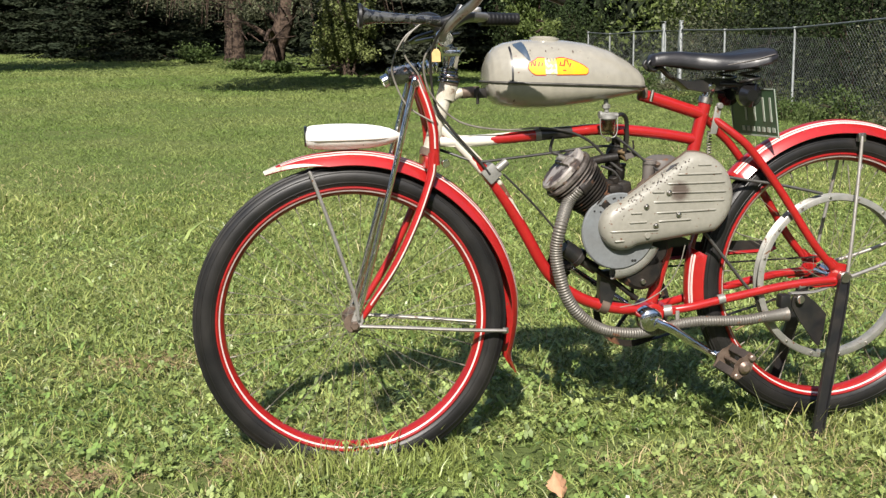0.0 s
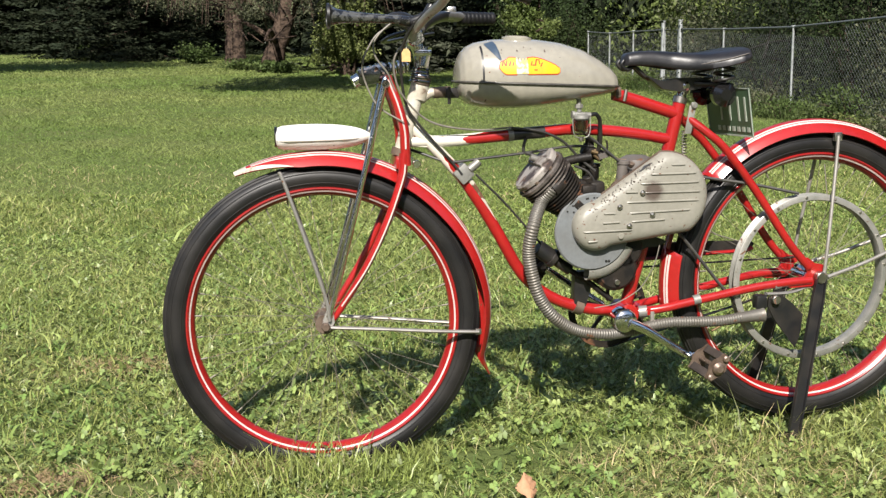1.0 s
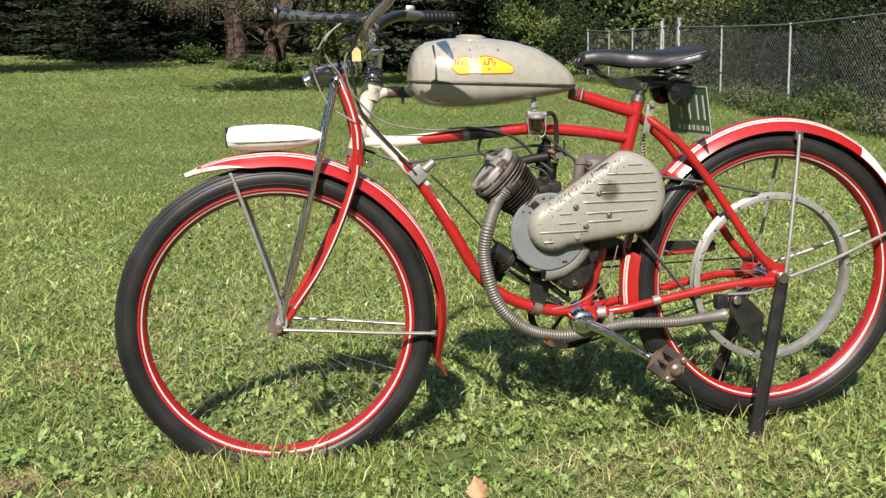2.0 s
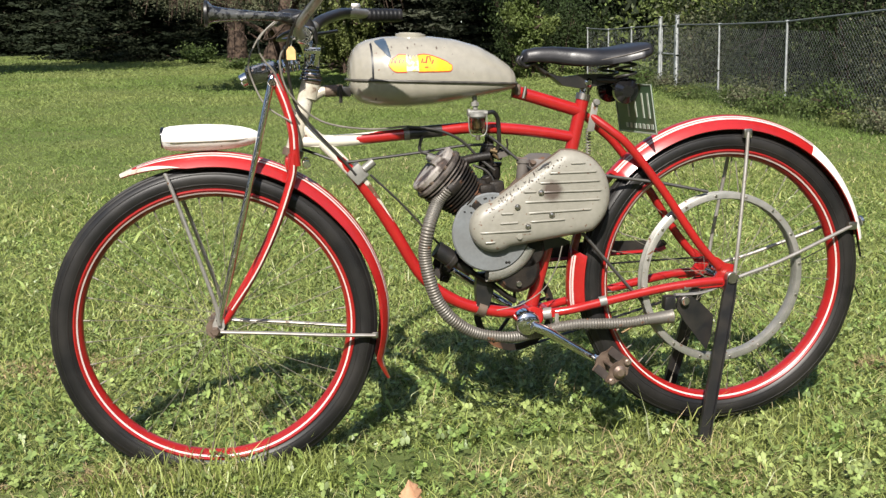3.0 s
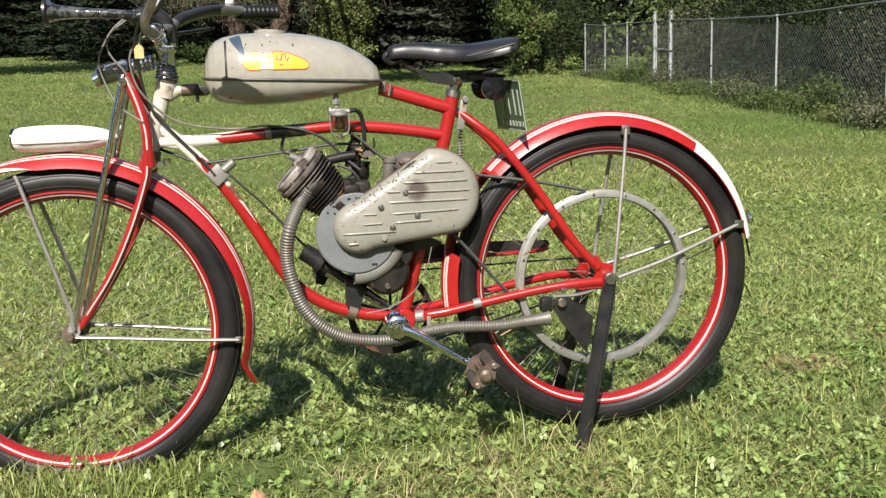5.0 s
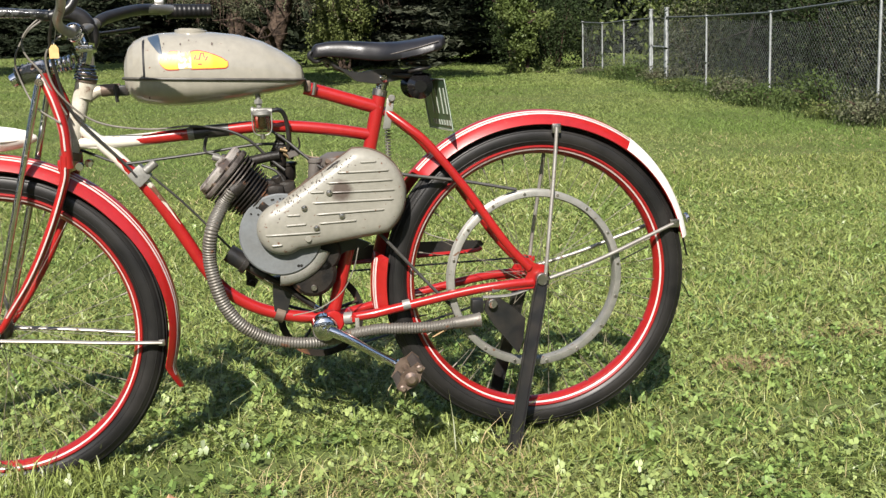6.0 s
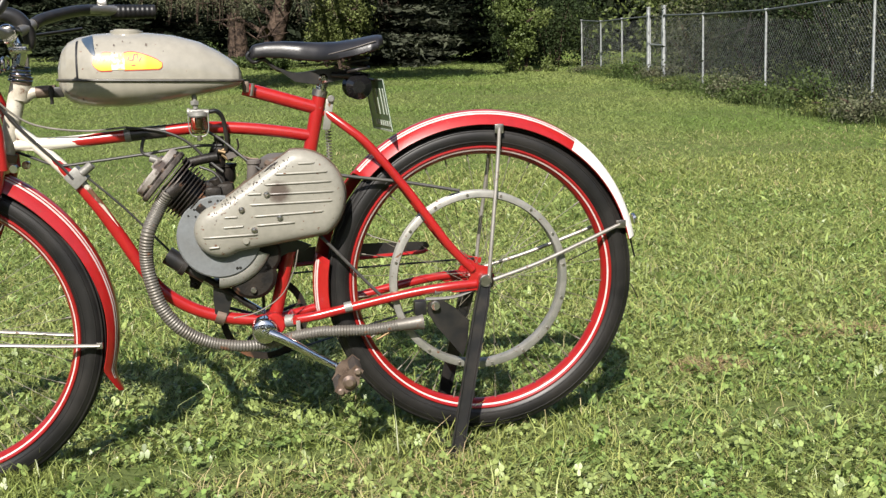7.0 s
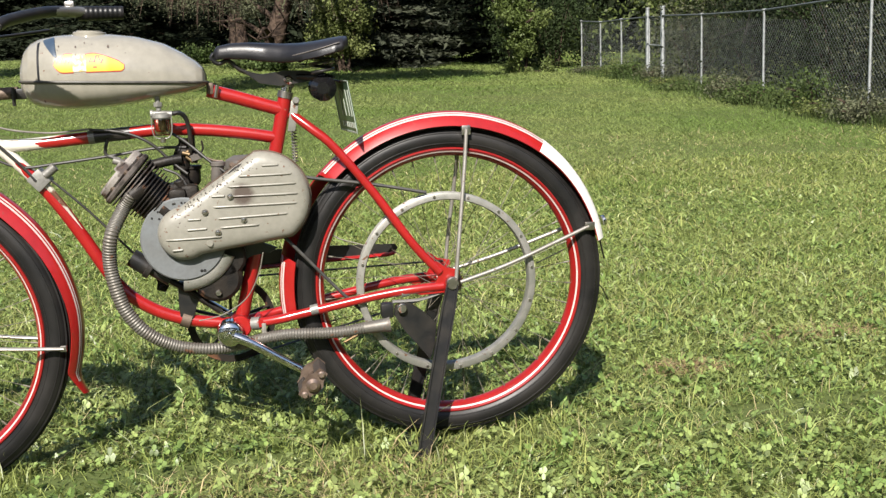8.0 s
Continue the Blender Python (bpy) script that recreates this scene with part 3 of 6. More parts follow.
def shade_boughs():
    """Long unseen boughs, added to the leaning tree high up to shade the lawn."""
    r = np.random.default_rng(77)
    t, c = Shape(), []
    for k in range(9):
        x = -1.9 + 0.57 * k + r.normal() * 0.15
        y = -9.0 + 0.20 * k + r.uniform(-0.2, 0.6)
        root, end = vec((1.2, 0.1, 3.6)), vec((x, y, 2.30 + r.uniform(-0.12, 0.15)))
        mid = (root + end) / 2 + vec((r.normal() * 0.3, r.normal() * 0.3, 0.35))
        tube([root, mid, end], lambda q: 0.075 * (1 - q) + 0.012, 7, 12, shape=t)
        for q in np.linspace(0.73, 1.04, 9):
            p = root * (1 - q) ** 2 + mid * 2 * q * (1 - q) + end * q * q
            c.append(p + vec((r.normal() * 0.22, r.normal() * 0.22, r.normal() * 0.12)))
    for k in range(4):
        # the other way, added ones shade the foot of the spruces
        root, end = vec((1.5, 0.1, 3.9)), vec((4.1 + 0.25 * k, -2.4 + 0.25 * k, 3.5 + 0.55 * k))
        mid = (root + end) / 2 + vec((0, 0, 0.4))
        tube([root, mid, end], lambda q: 0.07 * (1 - q) + 0.012, 7, 8, shape=t)
        for q in np.linspace(0.88, 1.1, 5):
            p = root * (1 - q) ** 2 + mid * 2 * q * (1 - q) + end * q * q
            c.append(p + vec((r.normal() * 0.2, r.normal() * 0.2, r.normal() * 0.2)))
    c = np.array(c)
    p = c[r.integers(0, len(c), 15000)] + r.normal(size=(15000, 3)) * (0.32, 0.34, 0.10)
    return t, leaf_quads(p, 0.088)


BOUGHS, BOUGH_LEAVES = shade_boughs()
# Added out of view, only for the shade they cast.
part("shade_bough", BOUGHS, BARK, LEANING)
arrays("shade_bough_leaves", *BOUGH_LEAVES, LEAFGREY).parent = LEANING
tree("leafy_tree", (2.75, 21.2), *broadleaf(4.6, 0.66, 21, 3, 0.0, 17000, 0.034, 200, 0.035, 0.1, (0, 0), 0.3), LEAFOLIVE, "light green leafy bush tree beside the spruces")
tree("column_tree", (5.86, 18.2), *broadleaf(5.2, 0.42, 33, 4, 0.0, 30000, 0.034, 300, 0.035, 0.2), LEAFLIGHT, "narrow leafy tree with light green leaves beside fence")
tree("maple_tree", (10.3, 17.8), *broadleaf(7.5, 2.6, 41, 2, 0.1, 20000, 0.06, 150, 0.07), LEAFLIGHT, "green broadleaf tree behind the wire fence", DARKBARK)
# These two maples take the shaded green and bark; their shade is painted in.
tree("maple_tree", (8.9, 12.4), *broadleaf(7.0, 2.4, 43, 2, 0.05, 22000, 0.034, 150, 0.06), SHADEDGREEN, "green broadleaf tree behind the wire fence", DARKBARK)
tree("maple_tree", (9.2, 8.4), *broadleaf(7.0, 2.4, 47, 2, 0.05, 22000, 0.030, 150, 0.06), SHADEDGREEN, "green broadleaf tree behind the wire fence", DARKBARK)


def shrub(name, at, wide, tall, n, size, leaf, label, seed, stretch=1.0):
    """A low bush of thin stems and leaves."""
    r = np.random.default_rng(seed)
    s, c = Shape(), []
    for k in range(14):
        a, l = r.uniform(0, 6.28), r.uniform(0.4, 1.0)
        e = vec((math.cos(a) * wide * l * 0.8 * stretch, math.sin(a) * wide * l * 0.8, tall * r.uniform(0.45, 1.0)))
        tube([(0.2 * e[0], 0.2 * e[1], 0), e * 0.55 + (0, 0, 0.06), e], lambda q: 0.010 * (1 - q) + 0.003, 5, 4, shape=s)
        c += [e, e * 0.7, e * 0.45]
    c = np.array(c)
    p = c[r.integers(0, len(c), n)] + r.normal(size=(n, 3)) * (wide * 0.24 * stretch, wide * 0.24, tall * 0.17)
    p[:, 2] = np.abs(p[:, 2]) + 0.02
    base = tagged(new(name), label, "bush")
    base.matrix_world = pose(*at, float(height(np.array(at[0]), np.array(at[1]))) - 0.02, 0, 0, r.uniform(0, 360))
    tagged(part("stem_tangle", s, BARK, base), kind="stuff")
    o = arrays("foliage", *leaf_quads(p, size), leaf)
    o.parent = base
    return base


for i in range(15):
    y = 5.6 + i * 0.82
    x = 5.954 + 0.0657 * y - 0.12 + 0.16 * math.sin(i * 2.1)
    shrub("weed_clump", (x, y), 0.42, (0.23 if y < 11 else 0.17) + 0.10 * math.sin(i * 1.3), 2300, 0.018, LEAFGREY if i % 4 == 2 else LEAFOLIVE if i % 3 == 0 else LEAFMID,
          "tangled green weeds growing along the fence", 100 + i)["group"] = "weeds along the fence"
for i in range(8):
    y = 6.0 + i * 1.55
    shrub("thicket", (7.6 + 0.0657 * y + 0.4 * math.sin(i * 1.9), y), 0.95, 1.5 + 0.3 * math.sin(i * 2.7), 6000, 0.026, LEAFDARK if i % 2 else LEAFGREY,
          "thick undergrowth behind the wire fence", 140 + i)["group"] = "undergrowth behind the fence"
for i, (x, y, w, h) in enumerate([(0.75, 23.6, 0.65, 0.20), (1.20, 22.0, 0.5, 0.20), (-0.35, 26.9, 0.45, 0.42), (-3.3, 31.0, 0.6, 0.35)]):
    shrub("bush", (x, y), w, h, 3000, 0.04, LEAFMID, "low green bush at the edge of the lawn", 170 + i)
for i, (y, h) in enumerate([(8.7, 0.40)]):
    shrub("thicket", (5.99 + 0.0657 * y, y), 0.50, h, 2000, 0.022, LEAFMID, "leafy undergrowth grown through the wire fence", 190 + i)["group"] = "undergrowth behind the fence"
for i, (x, y) in enumerate([(7.0, 19.7), (6.5, 20.9), (8.0, 20.4), (7.4, 21.8)]):
    shrub("thicket", (x, y), 0.8, 1.5 + 0.2 * (i % 2), 4200, 0.034, LEAFDARK, "dark leafy undergrowth at the end of the fence", 210 + i)["group"] = "undergrowth behind the fence"
# far woods close the view all round
k = 130000
wa, wt = rng.uniform(0, 2 * np.pi, k), rng.uniform(0, 1, k)
ahead = rng.uniform(0, 1, k) < 0.6
wa[ahead] = rng.uniform(0.30 * np.pi, 0.70 * np.pi, ahead.sum())
wr = 44 + rng.uniform(0, 6, k) + 3 * np.sin(wa * 7)
wx, wy = 2 + wr * np.cos(wa), wr * np.sin(wa)
right = rng.uniform(0, 1, k) < 0.25
wx[right], wy[right] = 12.5 + rng.uniform(0, 3, right.sum()), rng.uniform(-5, 42, right.sum())
# Behind, unseen, the woods are added and made taller to block sky light.
wz = height(wx, wy) + np.where(wy < 0, 19, 9 + 2 * np.sin(wa * 23)) * wt ** 1.1
wv, wf = leaf_quads(np.stack([wx, wy, wz], -1), np.where((ahead & ~right) | (wy > 22), 0.24, 0.6), long=1.5)
# The near-black green holds the shade inside the woods.
tagged(arrays("far_woods", wv, wf, SHADEDGREEN), "dense woods round the lawn, shade in their near-black colour", "woods", kind="stuff")


def fence_at(y):
    x = 5.954 + 0.0657 * y
    return vec((x, y, float(height(np.array(x), np.array(y)))))


POSTS = [18.4, 17.07, 15.77, 14.36, 13.63, 12.02, 9.99, 7.52, 5.2, 3.0]


def rise(y):
    """How high the top rail stands over the ground at y."""
    return float(np.interp(y, [3, 5, 7.5, 10, 12, 13.6, 15.8, 17, 18.4], [1.32, 1.33, 1.35, 1.315, 1.36, 1.42, 1.455, 1.46, 1.535])) - fence_at(y)[2]


def build_fence():
    fence = tagged(new("chain_link_fence"), "galvanised chain-link fence with steel posts and top rail", "fence")
    for y in POSTS:
        if y in (14.36, 13.63):
            continue
        p = fence_at(y)
        s = tube([p - (0, 0, 0.1), p + (0, 0, rise(y))], 0.0165, 12, 1)
        disc(0.030, 0, 0.02, p + (0, 0, rise(y)), 12, (0, 0, 1), s)
        part("post", s, GALV, fence)
    for a, b in ((18.4, 14.36), (13.63, 3.0)):
        s = tube([fence_at(a + (b - a) * k / 12) + (0, 0, rise(a + (b - a) * k / 12)) for k in range(13)], 0.0125, 8, 1)
        part("top_rail", s, RAILSTEEL, fence)
    for a, b in ((18.4, 14.36), (13.63, 8.8), (8.8, 3.0)):
        mesh_of_wire(fence, a, b)
    for y in (14.36, 13.63):
        p = fence_at(y)
        s = tube([p - (0, 0, 0.1), p + (0, 0, rise(y) + 0.12)], 0.034, 12, 1)
        disc(0.040, 0, 0.03, p + (0, 0, rise(y) + 0.12), 12, (0, 0, 1), s)
        part("gate_post", s, GALV, fence, "thicker bright gate post")
    return fence


def mesh_of_wire(parent, a, b, d=0.062, r=0.0013):
    """Two sets of slanting wires."""
    v, f = [], []
    length, h = abs(a - b), min(rise(a), rise(b)) - 0.04
    s = -1 if b < a else 1
    n = int((length + h) / d)
    for lean in (1, -1):
        for i in range(n):
            u0 = i * d if lean > 0 else i * d - h
            lo, hi = 0.0, h
            if lean > 0:
                p, q = (u0 - h, hi), (u0, lo)
            else:
                p, q = (u0, lo), (u0 + h, hi)
            (u1, z1), (u2, z2) = sorted([p, q])
            if u2 <= 0 or u1 >= length:
                continue
            if u1 < 0:
                z1, u1 = z1 + (z2 - z1) * (0 - u1) / (u2 - u1), 0
            if u2 > length:
                z2, u2 = z1 + (z2 - z1) * (length - u1) / (u2 - u1), length
            e = [fence_at(a + s * u1) + (0, 0, 0.03 + z1), fence_at(a + s * u2) + (0, 0, 0.03 + z2)]
            k = len(v)
            off = 0.0012 * lean
            for p in e:
                v += [p + (off - r, 0, 0), p + (off, -r, r), p + (off + r, 0, -r)]
            f += [(k, k + 1, k + 4, k + 3), (k + 1, k + 2, k + 5, k + 4), (k + 2, k, k + 3, k + 5)]
    o = arrays("wire_mesh", np.array(v), np.array(f), WIRE)
    o.parent = parent
    return o


wy = rng.uniform(4.5, 17.5, 16000)
wx = 5.954 + 0.0657 * wy - np.abs(rng.normal(0, 0.28, 16000)) + 0.15
strips("weed_grass", wx, wy, rng.uniform(0.05, 0.20, 16000) * (0.4 + patchy(wx, wy, 1.5)), rng.uniform(0.004, 0.008, 16000), LEAFMID, 0.6, 2, "long rough grass along the foot of the fence")
build_fence()
GATE = tagged(new("fence_gate"), "narrow galvanised tube gate with wire mesh, closed", "gate")
ga, gb = fence_at(14.28), fence_at(13.71)
part("gate_frame", tube([ga + (0, 0, 0.05), ga + (0, 0, rise(14)), gb + (0, 0, rise(14)), gb + (0, 0, 0.05), ga + (0, 0, 0.05)], 0.015, 8, 1), GALV, GATE)
part("cross_bar", tube([ga + (0, 0, 0.55), gb + (0, 0, 0.55)], 0.013, 8, 1), GALV, GATE)
mesh_of_wire(GATE, 14.28, 13.71)

# a dead leaf on the grass
LEAF = Shape()
lw, ll = 9, 13
for i in range(ll):
    t = i / (ll - 1)
    half = 0.030 * math.sin(math.pi * min(1, t * 0.97 + 0.02)) ** 0.7 * (1 + 0.18 * math.sin(t * 26))
    for j in range(lw):
        u = j / (lw - 1) * 2 - 1
        LEAF.v.append((u * half, (t - 0.5) * 0.010 + 0.012 * u * u, t * 0.062 + 0.008 * math.sin(u * 5 + t * 4)))
LEAF.f = [(i * lw + j, i * lw + j + 1, (i + 1) * lw + j + 1, (i + 1) * lw + j) for i in range(ll - 1) for j in range(lw - 1)]
o = part("dead_leaf", LEAF, LEAFDEAD, None, "curled dry brown leaf lying in the grass", 80)
tagged(o, category="leaf")
o.matrix_world = pose(-0.238, -0.345, 0.052, -30, 6, 12) @ Matrix.Scale(0.74, 4)

# ---- the motorised bicycle ----
BIKE = tagged(new("motorised_bicycle"), "red and cream vintage motorised bicycle on its centre stand", "bicycle")
BIKE.matrix_world = pose(-0.0094, 0.0209, 0, 0, 0, -2.12)
FX, FZ, RX, RZ = -0.565, 0.333, 0.563, 0.377
STEER_AT, STEER_WAY = Vector((-0.39, 0, 0.69)), Vector((0.055, 0, 0.19)).normalized()
STEER = Matrix.Translation(STEER_AT) @ Matrix.Rotation(-0.05, 4, STEER_WAY) @ Matrix.Translation(-STEER_AT)


def steer(p):
    return STEER @ Vector(p)


def wheel(name, x, z, turned, label):
    def done(s):
        return s.moved(turned) if turned else s
    c = (x, 0, z)
    ring = []
    for k in range(28):
        a = 2 * math.pi * k / 28
        ring.append((0.3085 + 0.0275 * math.cos(a), 0.0265 * math.sin(a)))
    tyre = lathe(ring, c, 120)
    tyre = part(name, done(tyre), RUBBER, BIKE, label)
    for y in (-0.0155, -0.008, 0.0, 0.008, 0.0155):
        q = 0.3085 + 0.0275 * math.cos(math.asin(y / 0.0265))
        part("tread_rib", done(lathe([(q - 0.002, y - 0.0026), (q + 0.0014, y - 0.0018), (q + 0.0014, y + 0.0018), (q - 0.002, y + 0.0026)], c, 120)), RUBBER, tyre)
    outer = [(0.2890, 0.0195), (0.2882, 0.0222), (0.2862, 0.0226), (0.2843, 0.0208), (0.2800, 0.0172), (0.2752, 0.0122), (0.2716, 0.0062), (0.2706, 0.0)]
    prof = [(r, -y) for r, y in outer] + outer[-2::-1]
    back = [(0.2935, 0.0150), (0.2845, 0.0145), (0.2770, 0.0070), (0.2755, 0.0), (0.2770, -0.0070), (0.2845, -0.0145), (0.2935, -0.0150)]
    for q in (-1, 1):
        part("sidewall_rib", done(lathe([(0.2965, q * 0.0232), (0.2975, q * 0.0252), (0.2990, q * 0.0256), (0.3000, q * 0.0248)], c, 120)), RUBBER, tyre)
        part("sidewall_rib", done(lathe([(0.3180, q * 0.0240), (0.3190, q * 0.0252), (0.3204, q * 0.0250), (0.3214, q * 0.0228)], c, 120)), RUBBER, tyre)
    part("rim", done(lathe(prof + back, c, 120)), RIMRED, tyre, "red painted steel rim")
    for q in (-1, 1):
        part("pinstripe", done(lathe([(0.2822, q * 0.0193), (0.2824, q * 0.0199), (0.2794, q * 0.0179), (0.2792, q * 0.0172)], c, 120)), STRIPE, tyre)
    hub = disc(0.017, -0.035, 0.035, c, 24)
    disc(0.021, -0.036, -0.032, c, 24, shape=hub)
    disc(0.021, 0.032, 0.036, c, 24, shape=hub)
    tube([(x, -0.062, z), (x, 0.062, z)], 0.0048, 10, 1, shape=hub)
    part("hub", done(hub), RUSTY, tyre, "dull rusty steel hub")
    for k in range(36):
        a = 2 * math.pi * (k + 0.5) / 36
        q = -1 if k % 2 else 1
        b = a + (1 if (k // 2) % 2 else -1) * 1.25
        p0 = (x + 0.019 * math.cos(b), q * 0.034, z + 0.019 * math.sin(b))
        p1 = (x + 0.2715 * math.cos(a), q * 0.003, z + 0.2715 * math.sin(a))
        s = tube([p0, p1], 0.0007, 5, 1)
        n = vec(p0) - vec(p1)
        n /= np.linalg.norm(n)
        tube([vec(p1), vec(p1) + n * 0.014], 0.0019, 6, 1, shape=s)
        part("spoke", done(s), SPOKE, tyre)
    return tyre


wheel("front_wheel", FX, FZ, steer, "black balloon tyre on the front wheel")
REAR = wheel("rear_wheel", RX, RZ, None, "black balloon tyre on the rear wheel")


def fender_shell(cx, cz, a0, a1, crown, half, drop, near=None, taper=None, n=72, thick=0.0014):
    """A rolled mudguard round a wheel; near: how much of the near side is left, along the way."""
    s = Shape()
    K = 13
    rings = []
    for i in range(n + 1):
        t = i / n
        a = radians(a0 + (a1 - a0) * t)
        e, d, lift = half, drop, 0.0
        if taper:
            e, d, lift = taper(t, half, drop)
        y0 = -e * (near(t) if near else 1.0)
        out, inn = [], []
        for k in range(K):
            y = y0 + (e - y0) * k / (K - 1)
            r = crown + lift - d * abs(y / e) ** 2.3
            out.append((cx + r * math.cos(a), y, cz + r * math.sin(a)))
            r2, y2 = r - thick, y * (1 - thick / e)
            inn.append((cx + r2 * math.cos(a), y2, cz + r2 * math.sin(a)))
        rings.append(out + inn[::-1])
    m = 2 * K
    v = [p for r in rings for p in r]
    f = []
    for i in range(n):
        for k in range(m):
            l = (k + 1) % m
            f.append((i * m + k, i * m + l, (i + 1) * m + l, (i + 1) * m + k))
    f += [tuple(range(m - 1, -1, -1)), tuple(n * m + k for k in range(m))]
    return s.add(v, f)


def fender_stripe(cx, cz, a0, a1, crown, half, drop, y, width, lift=0.0007, n=60, lift_of=None):
    """A painted line along a mudguard."""
    s = Shape()
    v, f = [], []
    for i in range(n + 1):
        t = i / n
        a = radians(a0 + (a1 - a0) * t)
        for q in (y - width / 2, y + width / 2):
            r = crown + (lift_of(a) if lift_of else 0) - drop * abs(q / half) ** 2.3 + lift
            v.append((cx + r * math.cos(a), q, cz + r * math.sin(a)))
    for i in range(n):
        f.append((2 * i, 2 * i + 1, 2 * i + 3, 2 * i + 2))
    return s.add(v, f)


def front_taper(t, half, drop):
    """Pointed at the front, flared at the tail."""
    k = min(1.0, t / 0.16)
    tail = max(0.0, (t - 0.955) / 0.045)
    slim = 1 - 0.42 * min(1.0, max(0.0, (t - 0.55) / 0.3))
    return half * (0.30 + 0.70 * k ** 0.7) * (1 - 0.45 * tail), drop * (0.25 + 0.75 * k) * slim * (1 - 0.6 * tail), 0.026 * tail ** 1.6 - 0.006 * min(1, max(0, (t - 0.8) / 0.15)) + 0.003 * (1 - k)


CROWN, HALF, DROP = 0.3655, 0.037, 0.030
F_FENDER = part("front_fender", fender_shell(FX, FZ, 119, -20.4, CROWN, HALF, DROP, taper=front_taper, n=96).moved(steer), RED, BIKE, "red front mudguard with double white pinstripes")


def fender_patch(a0, a1, low, high, lift=0.0009, n=22, m=7):
    """A painted patch on the front mudguard; low and high are parts of its half width along the way."""
    s, v, f = Shape(), [], []
    for i in range(n + 1):
        t = i / n
        deg = a0 + (a1 - a0) * t
        e, d, up = front_taper((119 - deg) / 139.4, HALF, DROP)
        a = radians(deg)
        for k in range(m + 1):
            u = low(t) + (high(t) - low(t)) * k / m
            r = CROWN + up - d * abs(u) ** 2.3 + lift
            v.append((FX + r * math.cos(a), u * e * 1.012, FZ + r * math.sin(a)))
    for i in range(n):
        for k in range(m):
            q = i * (m + 1) + k
            f.append((q, q + 1, q + m + 2, q + m + 1))
    return s.add(v, f)


for q in (-1, 1):
    for u in (0.43, 0.58):
        part("pinstripe", fender_patch(113, -17, lambda t: q * (u - 0.043), lambda t: q * (u + 0.043), 0.0007, 90, 1).moved(steer), STRIPE, F_FENDER)
part("tip_panel", fender_patch(119, 114.6, lambda t: -1, lambda t: 1).moved(steer), CREAM, F_FENDER, "cream painted front tip, chipped")
for q in (-1, 1):
    part("tip_spear", fender_patch(115, 99, lambda t: -q, lambda t: q * (-0.62 - 0.38 * t ** 0.8)).moved(steer), CREAM, F_FENDER, "cream spear along the mudguard edge")
    part("tip_line", fender_patch(116, 104, lambda t: -q * (0.10 + 0.04 * t), lambda t: -q * (0.30 - 0.12 * t)).moved(steer), CREAM, F_FENDER)


def rear_near(t):
    """The near side is cut away where the drive belt runs."""
    return 0.22 if 0.122 < t < 0.30 else 1.0


def rear_taper(t, half, drop):
    """The tail draws in towards the tyre."""
    k = max(0.0, (t - 0.70) / 0.30)
    return half, drop * (1 - 0.34 * k), -0.013 * k ** 1.4


def tail_taper(t, half, drop):
    """The white tail follows the mudguard under it."""
    return rear_taper((189 - (54 - 41.4 * t)) / 176.4, half, drop)


R_FENDER = part("rear_fender", fender_shell(RX, RZ, 189, 12.6, CROWN, HALF, DROP, near=rear_near, taper=rear_taper, n=120), RED, BIKE, "red rear mudguard with white pinstripes, cut away for the belt")
for q in (-1, 1):
    for y in (0.0165, 0.0215):
        for a0, a1 in ([(188, 169), (136, 54)] if q < 0 else [(188, 54)]):
            # Real stripes, drawn wider so that their white glare is in the paint.
            part("pinstripe", fender_stripe(RX, RZ, a0, a1, CROWN, HALF, DROP, q * y, 0.0036), STRIPE, R_FENDER)
part("white_tail", fender_shell(RX, RZ, 54, 12.6, CROWN + 0.0012, HALF + 0.0008, DROP, taper=tail_taper, n=40), WHITE, R_FENDER, "white painted tail of the rear mudguard")
stud = disc(0.012, 0, 0.008, (RX + 0.343, -0.004, RZ + 0.110), 16, (0.95, 0, 0.3))
part("reflector", stud, CHROME, R_FENDER, "small chrome stud on the mudguard tail")
part("mud_strap", tube([(0.893, -0.01, 0.475), (0.900, -0.012, 0.440), (0.908, -0.012, 0.405)], 0.0045, 8, 4, flat=0.35), BLACK, R_FENDER, "torn black strap hanging from the mudguard")
part("mud_strap", tube([(0.895, 0.012, 0.47), (0.898, 0.012, 0.36), (0.912, 0.012, 0.33), (0.924, 0.012, 0.305)], 0.003, 8, 4, flat=0.4), BLACK, R_FENDER, "torn black strap hanging from the mudguard")

# -- frame --
SEAT, BB = (0.232, 0, 0.772), (0.112, 0, 0.315)


